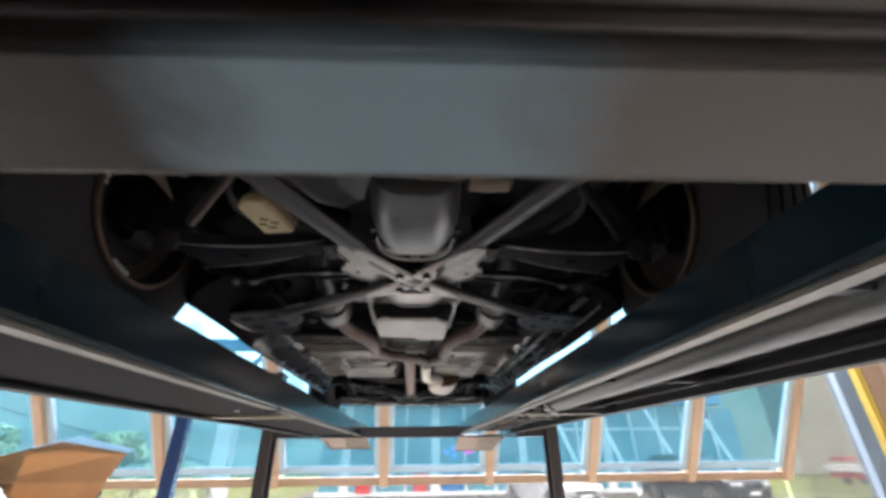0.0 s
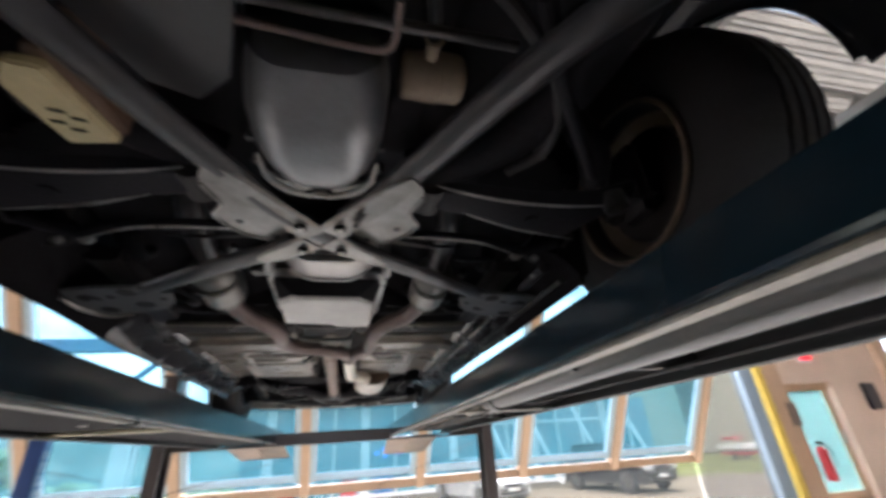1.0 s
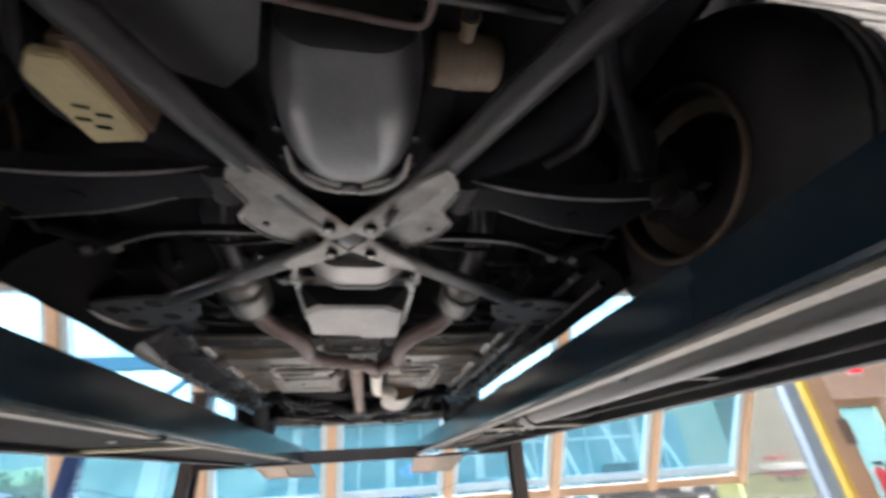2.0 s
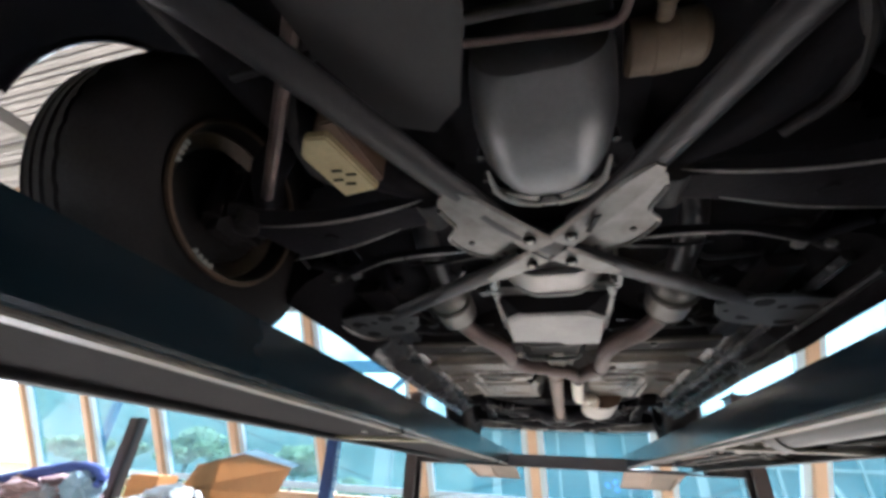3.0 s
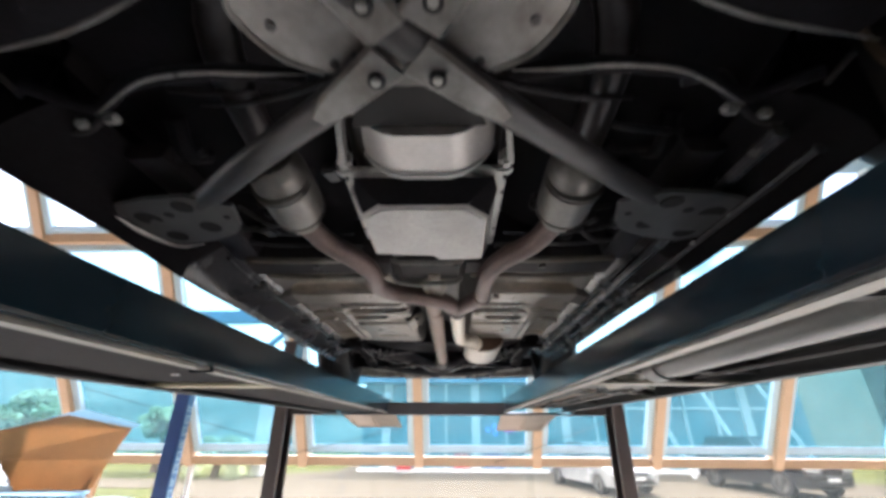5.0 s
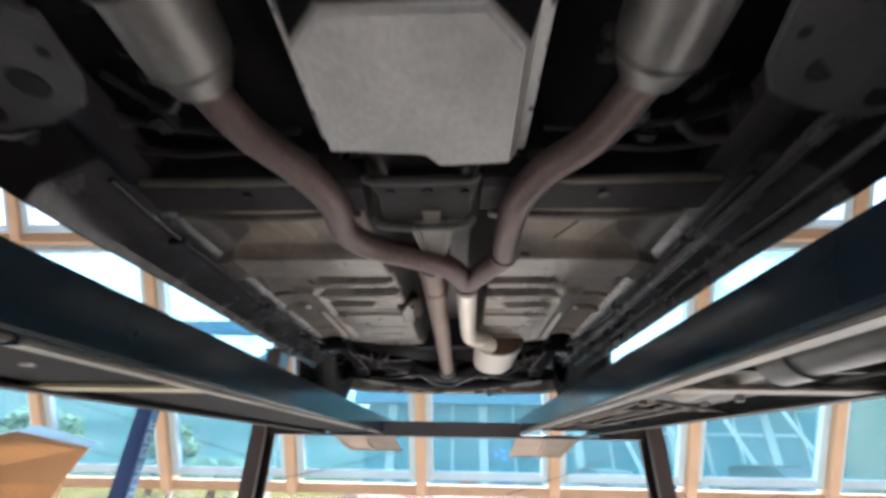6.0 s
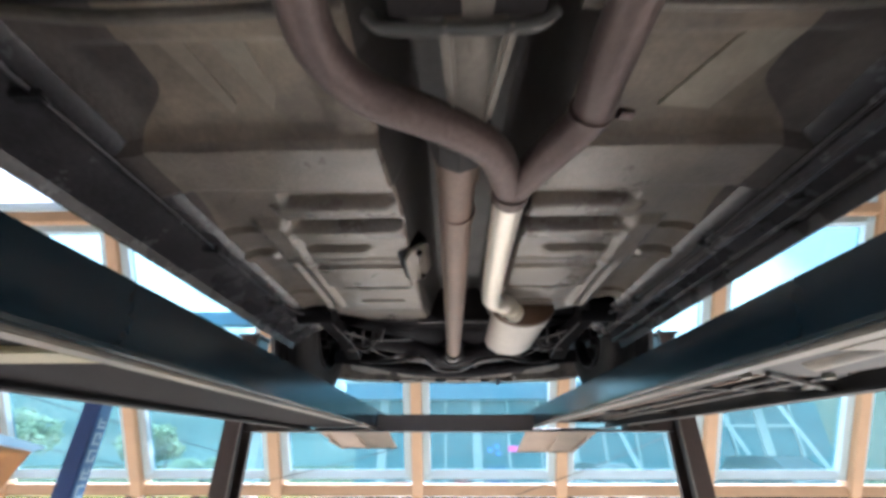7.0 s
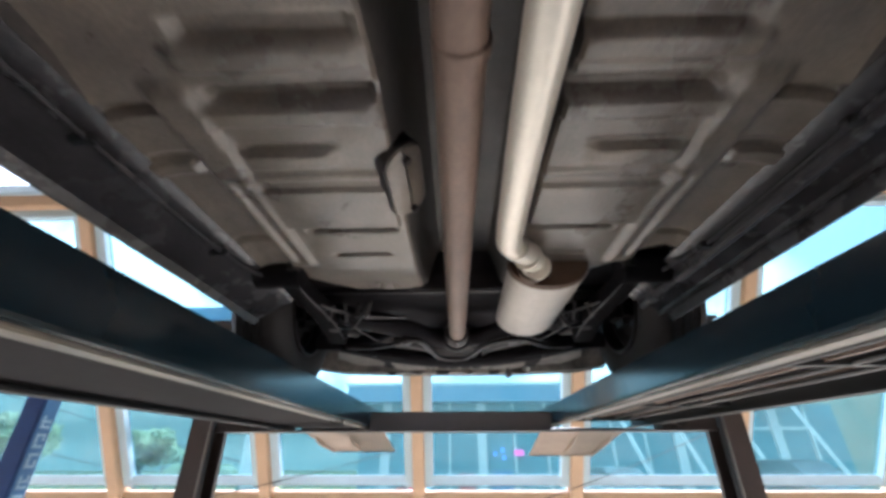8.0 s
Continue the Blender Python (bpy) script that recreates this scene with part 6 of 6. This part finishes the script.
cbx = thing("cardboard_box", (-3.5, 5.0, 0.68), "large open brown cardboard box with raised flaps", "box")
part("front", board([(-4.0, 4.98, 0.68), (-3.08, 4.9, 0.68), (-2.93, 4.9, 1.06), (-4.08, 4.98, 1.06)]), M_CARD, cbx, smooth=False)
part("front_flap", board([(-4.08, 4.975, 1.065), (-2.93, 4.895, 1.065), (-2.82, 4.92, 1.325), (-3.47, 4.93, 1.432), (-4.08, 4.96, 1.295), (-4.22, 4.97, 1.065)]), M_CARD, cbx, smooth=False)
part("right_side", board([(-3.1, 4.91, 0.68), (-3.34, 5.36, 0.68), (-3.32, 5.36, 1.04), (-3.0, 4.91, 1.04)]), M_CARD, cbx, smooth=False)
part("left_side", board([(-4.0, 4.99, 0.68), (-3.9, 5.4, 0.68), (-3.92, 5.4, 1.06), (-4.08, 4.99, 1.06)]), M_CARD, cbx, smooth=False)
part("back", board([(-3.9, 5.41, 0.68), (-3.34, 5.37, 0.68), (-3.32, 5.37, 1.04), (-3.92, 5.41, 1.04)]), M_CARD, cbx, smooth=False)
edge = board([(-3.475, 4.925, 1.428), (-2.815, 4.915, 1.318), (-2.76, 4.95, 1.345), (-3.38, 5.0, 1.478)], None, 0.006)
edge = board([(-4.08, 4.955, 1.292), (-3.475, 4.925, 1.428), (-3.38, 5.0, 1.478), (-3.5, 5.0, 1.452)], edge, 0.006)
part("tape_edge", edge, M_PALEBLUE, cbx, "pale blue taped edge", smooth=False)


def crumple(c, s, seed, amp=0.18, sub=5, folds=0.0):
    """A soft heap: a squashed ball with broad lumps, sharp creases and, if wanted, hanging folds."""
    bm = bmesh.new()
    bmesh.ops.create_icosphere(bm, subdivisions=sub, radius=1.0)
    for v in bm.verts:
        d = v.co.normalized()
        k = 1 + amp * noise.noise(d * 2.2 + Vector((seed, 0, 0))) + amp * 0.6 * abs(noise.noise(d * 5 + Vector((0, seed, 0))))
        k -= amp * 0.35 * abs(noise.noise(d * 11 + Vector((0, 0, seed))))
        k += folds * math.sin(9 * math.atan2(d.y, d.x) + 3 * noise.noise(d * 3)) * (1 - d.z * d.z)
        v.co = Vector((d.x * s[0] * k, d.y * s[1] * k, max(-s[2] * 0.8, d.z * s[2] * k)))
    bm.transform(Matrix.Translation(c))
    return bm


solo("draped_cloth", crumple((-3.98, 4.62, 0.84), (0.42, 0.24, 0.25), 3.1, 0.2, 5, 0.07), M_BAG, (-3.98, 4.62, 0.68), "pale bluish crumpled cloth hanging over the bench", "cloth", "soft heaps")
solo("plastic_bag", crumple((-4.5, 4.66, 0.79), (0.3, 0.2, 0.16), 8.4), M_BAG, (-4.5, 4.66, 0.68), "small crumpled pale plastic bag", "bag", "soft heaps")
solo("plastic_sheet", crumple((-2.66, 4.66, 0.735), (0.3, 0.17, 0.085), 5.7, 0.12), M_BAG, (-2.66, 4.66, 0.68), "folded pale blue plastic sheet", "sheet", "soft heaps")
bin_ = thing("storage_bin", (-3.2, 4.64, 0.68), "pale blue plastic storage bin", "bin")
part("tub", loft([[(-3.2 + u, 4.64 + v, z) for u, v in rrect(w, d, 0.04)] for z, w, d in ((0.68, 0.5, 0.22), (0.84, 0.58, 0.27))]), M_PALEBLUE, bin_)
part("rim", loft([[(-3.2 + u, 4.64 + v, z) for u, v in rrect(0.6, 0.29, 0.045)] for z in (0.835, 0.85)]), M_PALEBLUE, bin_)
bc = thing("clothes_bundle", (-5.7, 4.75, 0.68), "blue cloth bundle spilling pink and grey clothes", "bundle")
part("cover", tube([(-6.9, 4.72, 0.98), (-6.4, 4.7, 1.06), (-5.9, 4.7, 1.15), (-5.5, 4.7, 1.2), (-5.2, 4.7, 1.17), (-5.07, 4.68, 1.1), (-5.1, 4.66, 1.02)], [0.05, 0.06, 0.06, 0.055, 0.06, 0.06, 0.04], 14, 8), M_CLOTH_BLUE, bc, "rolled blue cloth edge")
part("stuffing", crumple((-6.1, 4.78, 0.86), (0.8, 0.3, 0.2), 6.2, 0.4, 5, 0.05), M_PINK, bc, "crumpled dull pink and brown clothes")
part("lining", crumple((-5.35, 4.72, 0.98), (0.24, 0.16, 0.2), 2.6, 0.25, 5, 0.06), M_PALEBLUE, bc, "pale blue inner cloth")
part("grey_fold", crumple((-5.75, 4.62, 0.84), (0.3, 0.14, 0.15), 9.1, 0.3, 4, 0.06), M_GREYBOX, bc)
solo("orange_carton", box((-4.63, 4.95, 0.92), (0.42, 0.28, 0.48), 0.008), M_ORANGE, (-4.63, 4.95, 0.68), "orange carton standing on the bench", "box")
solo("grey_carton", box((-4.27, 4.9, 0.87), (0.24, 0.3, 0.38), 0.01), M_GREYBOX, (-4.27, 4.9, 0.68), "grey carton beside the orange one", "box")

# ---- outside ----


def parked_car(at, yaw, paint, label, length, width, height, belt, wheel_r, suv):
    """A parked car, nose along -y before turning."""
    root = new("parked_car")
    tagged(root, label, "car")
    L, W = length / 2, width / 2
    zb = wheel_r * 0.75
    fa, ra = -L + length * 0.19, L - length * 0.2

    def sec(y, w, zlo, zmid, ztop, k):
        return [(-w * 0.94, y, zlo), (-w, y, zmid * 0.55 + zlo * 0.45), (-w, y, zmid), (-w * k, y, ztop), (w * k, y, ztop), (w, y, zmid), (w, y, zmid * 0.55 + zlo * 0.45), (w * 0.94, y, zlo)]
    nose = belt * (0.95 if suv else 0.86)
    body = loft([sec(-L, W * 0.78, zb + 0.08, nose * 0.72, nose * 0.85, 0.9), sec(-L + 0.12, W * 0.93, zb, nose * 0.85, nose * 0.97, 0.9), sec(-L + 0.5, W, zb, nose * 0.98, belt * 0.92, 0.86),
                 sec(-L * 0.45, W, zb, belt * 0.95, belt, 0.88), sec(0, W, zb, belt * 0.97, belt * 1.02, 0.9), sec(L * 0.6, W, zb, belt * 0.98, belt * 1.04, 0.9), sec(L - 0.15, W * 0.95, zb, belt * 0.95, belt, 0.9), sec(L, W * 0.85, zb + 0.1, belt * 0.85, belt * 0.9, 0.9)])
    b = part("body", body, paint, root)
    tail = L - 0.25 if suv else L * 0.62
    cab = loft([[(-W * 0.86, y, belt * 0.98), (-W * k, y, z), (W * k, y, z), (W * 0.86, y, belt * 0.98)] for y, k, z in ((-L * 0.42, 0.84, belt * 1.0), (-L * 0.12, 0.68, height - 0.04), (L * 0.2, 0.68, height - 0.01), (tail - 0.35, 0.66, height - 0.05), (tail, 0.8, belt * 1.02))])
    c = part("cabin", cab, M_WIN_DARK, root)
    part("roof_panel", loft([[(-W * 0.66, y, z - 0.03), (-W * 0.55, y, z), (W * 0.55, y, z), (W * 0.66, y, z - 0.03)] for y, z in ((-L * 0.1, height - 0.02), (L * 0.2, height + 0.01), (tail - 0.38, height - 0.03))]), paint, root)
    for s in (-1, 1):
        for y in (fa, ra):
            w = part("wheel", lathe_x([(s * W - s * 0.2, wheel_r * 0.6), (s * W - s * 0.2, wheel_r * 0.96), (s * W - s * 0.17, wheel_r), (s * W - s * 0.02, wheel_r), (s * W + s * 0.005, wheel_r * 0.96), (s * W + s * 0.01, wheel_r * 0.68), (s * W - s * 0.01, wheel_r * 0.66)], 32, None, (0, y, wheel_r)), M_RUB, root)
            rim = None
            for k in range(10):
                a = math.pi * 2 * k / 10
                rim = bar((s * (W + 0.004), y + 0.02 * math.cos(a), wheel_r + 0.02 * math.sin(a)), (s * (W + 0.004), y + wheel_r * 0.62 * math.cos(a), wheel_r + wheel_r * 0.62 * math.sin(a)), 0.05, 0.02, 0.004, rim)
            rim = lathe_x([(s * (W - 0.01), wheel_r * 0.6), (s * (W + 0.012), wheel_r * 0.6), (s * (W + 0.012), wheel_r * 0.68), (s * (W - 0.01), wheel_r * 0.68)], 32, rim, (0, y, wheel_r))
            part("rim", rim, M_STEEL, w)
        part("headlight", box((s * W * 0.66, -L + 0.07, nose * 0.8), (W * 0.42, 0.2, 0.13), 0.03, Matrix.Rotation(radians(s * 14), 4, "Z")), M_HEADLAMP, root)
        part("mirror", box((s * (W + 0.07), -L * 0.3, belt * 1.05), (0.16, 0.1, 0.12), 0.03), paint, root)
    part("grille", box((0, -L - 0.005, nose * 0.72), (W * 0.75, 0.04, 0.14), 0.01), M_DARK, root)
    part("lower_grille", box((0, -L - 0.0, zb + 0.17), (W * 1.2, 0.05, 0.13), 0.02), M_DARK, root)
    part("bumper", box((0, -L + 0.02, zb + 0.3), (W * 1.5, 0.1, 0.08), 0.03), paint, root)
    part("number_plate_bar", box((0, -L - 0.03, zb + 0.25), (0.45, 0.015, 0.1), 0.004), M_WHITE, root)
    root.matrix_world = pose(*at, 0, 0, yaw)
    return root


parked_car((5.05, 17.4, -0.512), 14, M_SILVER, "silver saloon car parked in the sun", 4.5, 1.75, 1.45, 0.92, 0.32, False)
parked_car((10.6, 17.0, -0.512), 12, M_BODY, "black off-road car parked in the sun", 4.4, 1.88, 1.66, 1.04, 0.37, True)

bld = thing("showroom_building", (3, 23, -0.51), "low showroom building with white frames and cyan glass", "building")
BYF = 22.6
part("wall", box((5.5, BYF + 2.7, 1.75), (20, 5, 4.5)), M_CYAN_GLASS, bld)
part("plinth", box((5.5, BYF, -0.44), (20.2, 0.25, 0.16), 0.01), M_WHITE, bld)
for k in range(14):
    x = -3.28 + k * 1.45
    wdw = part("window", box((x + 0.72, BYF + 0.1, 1.45), (1.36, 0.08, 3.7), 0.01), M_CYAN_GLASS, bld)
    part("frame", box((x, BYF, 1.45), (0.4 if k % 3 == 0 else 0.1, 0.16, 3.9), 0.01), M_WHITE, wdw)
part("transom", box((5.5, BYF - 0.01, 2.3), (20, 0.12, 0.12), 0.01), M_WHITE, bld)
part("fascia", box((5.5, BYF - 0.35, 3.75), (21, 1.0, 0.7), 0.02), M_FASCIA, bld)
part("fascia_band", box((5.5, BYF - 0.35, 4.16), (21.2, 1.05, 0.12), 0.01), M_WHITE, bld)
for x in (7.4, 9.6, 12.2, 15.0):
    part("raking_prop", bar((x - 0.7, BYF - 0.9, 3.6), (x + 0.5, BYF - 1.9, -0.5), 0.16, 0.16, 0.01), M_WHITE, bld)
part("red_panel", box((0.35, BYF - 0.06, 0.05), (0.7, 0.05, 1.0), 0.01), M_RED, bld)
part("blue_panel", box((1.9, BYF - 0.06, 0.1), (0.9, 0.05, 1.1), 0.01), M_BLUEBEAM, bld)
part("pink_sign", box((2.67, BYF - 0.1, 1.34), (0.42, 0.06, 0.24), 0.02), M_PINKLAMP, bld)
for x, z in ((1.62, 1.3), (1.95, 1.45), (2.0, 1.15)):
    part("blue_lamp", box((x, BYF - 0.1, z), (0.14, 0.06, 0.16), 0.02), M_BLUELAMP, bld)
rs = thing("red_sign", (-2.25, 21.5, -0.512), "small bright red sign board on a post", "sign")
part("board", box((-2.25, 21.5, -0.12), (0.68, 0.05, 0.45), 0.01), M_RED, rs)
part("post", box((-2.25, 21.54, -0.42), (0.08, 0.04, 0.2)), M_WHITE, rs)
wp = solo("white_pillar", box((-8.2, 20.4, 1.3), (0.7, 0.7, 3.6), 0.02), M_WHITE, (-8.2, 20.4, -0.52), "white square pillar in the garden", "pillar")
solo("garden_post", rod((-9.0, 15.8, -0.53), (-8.8, 15.8, 1.0), 0.035, 10), M_BARK, (-9.0, 15.8, -0.53), "thin leaning garden post", "post")
wb = thing("white_boat", (24.0, 25.0, -0.53), "white and red boat on a trailer by the lawn", "boat")
part("hull", loft([[(24.0 + u * w, 25.0 + y, 0.7 + v * h) for u, v in ((-1, 0.5), (-0.8, -0.3), (0, -0.6), (0.8, -0.3), (1, 0.5))] for y, w, h in ((-2.4, 0.1, 0.6), (-1.2, 0.9, 0.7), (1.5, 1.0, 0.7), (2.2, 0.95, 0.6))]), M_WHITE, wb)
part("trailer", box((24.0, 25.2, 0.1), (1.6, 3.4, 0.25), 0.02), M_RED, wb)
part("canopy", box((24.0, 25.6, 1.6), (1.5, 1.6, 0.3), 0.08), M_RED, wb)
for s in (-1, 1):
    part("wheel", lathe_x([(-0.1, 0.15), (-0.1, 0.3), (0.1, 0.3), (0.1, 0.15)], 20, None, (24.0 + s * 0.8, 25.2, -0.23)), M_RUB, wb)
wb.scale, wb.location = (0.6, 0.6, 0.6), (25.5, 25.5, -0.53)
wood = loft([[(x, 36, -0.53), (x, 40, -0.53), (x, 39.4, 8.4 + 1.2 * noise.noise((x * 0.35, 4, 1))), (x, 36.6 + 0.8 * noise.noise((x * 0.5, 3, 2)), 7.8 + 1.2 * noise.noise((x * 0.45, 5, 1)))] for x in range(17, 90)])
solo("far_woods", wood, M_HEDGE, (50, 38, -0.53), "hazy brown-green line of trees behind the lawn", "woods", kind="stuff")


def tree(x, y, h, r, seed, palm=False):
    rnd = random.Random(seed)
    t = thing("tree", (x, y, -0.53), "leafy green garden tree" if not palm else "low yellow-green palm with drooping fronds", "tree", "garden trees")
    if palm:
        part("trunk", tube([(x, y, -0.53), (x + 0.15, y, h * 0.5), (x + 0.1, y, h)], [0.17, 0.12, 0.1], 10, 5), M_BARK, t)
        bm = bmesh.new()
        for k in range(40):
            a = rnd.uniform(0, 6.28)
            up = rnd.uniform(0.2, 1.0)
            pts = [Vector((x + 0.1, y, h)) + Vector((math.cos(a) * r * q, math.sin(a) * r * q, r * (up * q - 1.1 * q * q))) for q in (0, 0.3, 0.6, 0.85, 1.0)]
            for p, q in zip(pts, pts[1:]):
                sd = Vector((-math.sin(a), math.cos(a), 0)) * 0.28
                dn = Vector((0, 0, -0.14))
                for sg in (-1, 1):
                    for i in range(4):
                        c = p.lerp(q, i / 4)
                        c2 = p.lerp(q, i / 4 + 0.16)
                        tip = p.lerp(q, i / 4 + 0.4) + sd * sg * 1.3 + dn
                        bm.faces.new([bm.verts.new(v) for v in (c, c2, tip)])
        part("crown", bm, M_LEAF, t, smooth=False)
        return t
    trunk = tube([(x, y, -0.53), (x + 0.05, y, h * 0.3), (x, y + 0.08, h * 0.55)], [0.16, 0.12, 0.08], 10, 4)
    for k in range(6):
        a = k * 1.05 + rnd.uniform(-0.3, 0.3)
        tube([(x, y + 0.05, h * rnd.uniform(0.3, 0.5)), (x + math.cos(a) * r * 0.35, y + math.sin(a) * r * 0.35, h * 0.62), (x + math.cos(a) * r * 0.6, y + math.sin(a) * r * 0.6, h * 0.75)], [0.06, 0.04, 0.02], 7, 3, trunk)
    part("trunk", trunk, M_BARK, t)
    vs, fs = [], []
    clumps = [(rnd.gauss(0, 0.42), rnd.gauss(0, 0.42), rnd.uniform(-0.9, 0.9), rnd.uniform(0.22, 0.42)) for k in range(26)]
    for cx, cy, cz, cr in clumps:
        for k in range(90):
            d = Vector((rnd.gauss(0, 1), rnd.gauss(0, 1), rnd.gauss(0, 1))).normalized() * cr * rnd.uniform(0.6, 1.05)
            c = Vector((x + (cx + d.x) * r, y + (cy + d.y) * r, h * 0.68 + (cz * 0.6 + d.z) * h * 0.36))
            u = Vector((rnd.gauss(0, 1), rnd.gauss(0, 1), rnd.gauss(0, 0.5))).normalized() * 0.2
            w = u.cross(Vector((rnd.gauss(0, 1), rnd.gauss(0, 1), rnd.gauss(0, 1)))).normalized() * 0.12
            n = len(vs)
            vs += [c - u, c + w, c + u, c - w]
            fs.append((n, n + 1, n + 2, n + 3))
    me = bpy.data.meshes.new("crown")
    me.from_pydata([v - Vector((x, y, -0.53)) for v in vs], [], fs)
    me.materials.append(M_LEAF)
    o = new("crown", me)
    o.parent = t
    return t


tree(-13.6, 21.5, 2.3, 1.5, 4)
tree(-21.0, 22.0, 3.1, 1.8, 5)
tree(-29.5, 22.0, 2.4, 1.8, 6)
tree(-9.9, 19.8, 0.7, 1.7, 9, True)
for x0, z0, x1, z1 in ((-40.0, 8.1, -10.0, 0.6), (-40.0, 5.0, -14.0, -0.1)):
    solo("overhead_wire", tube([(x0, 26, z0), ((x0 + x1) / 2, 26, (z0 + z1) / 2 - 0.15), (x1, 26, z1)], 0.035, 6), M_RUB, (x1, 26, -0.53), "thin dark stay wire over the garden", "wire", "garden wires")


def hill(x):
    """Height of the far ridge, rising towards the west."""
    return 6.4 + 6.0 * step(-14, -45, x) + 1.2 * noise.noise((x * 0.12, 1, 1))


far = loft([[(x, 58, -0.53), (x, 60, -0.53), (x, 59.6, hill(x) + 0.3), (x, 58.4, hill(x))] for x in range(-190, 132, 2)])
solo("backdrop", far, M_DISTANCE, (0, 59, -0.53), "far hills, paled by haze painted in as a faint glow", "distance", kind="structure")
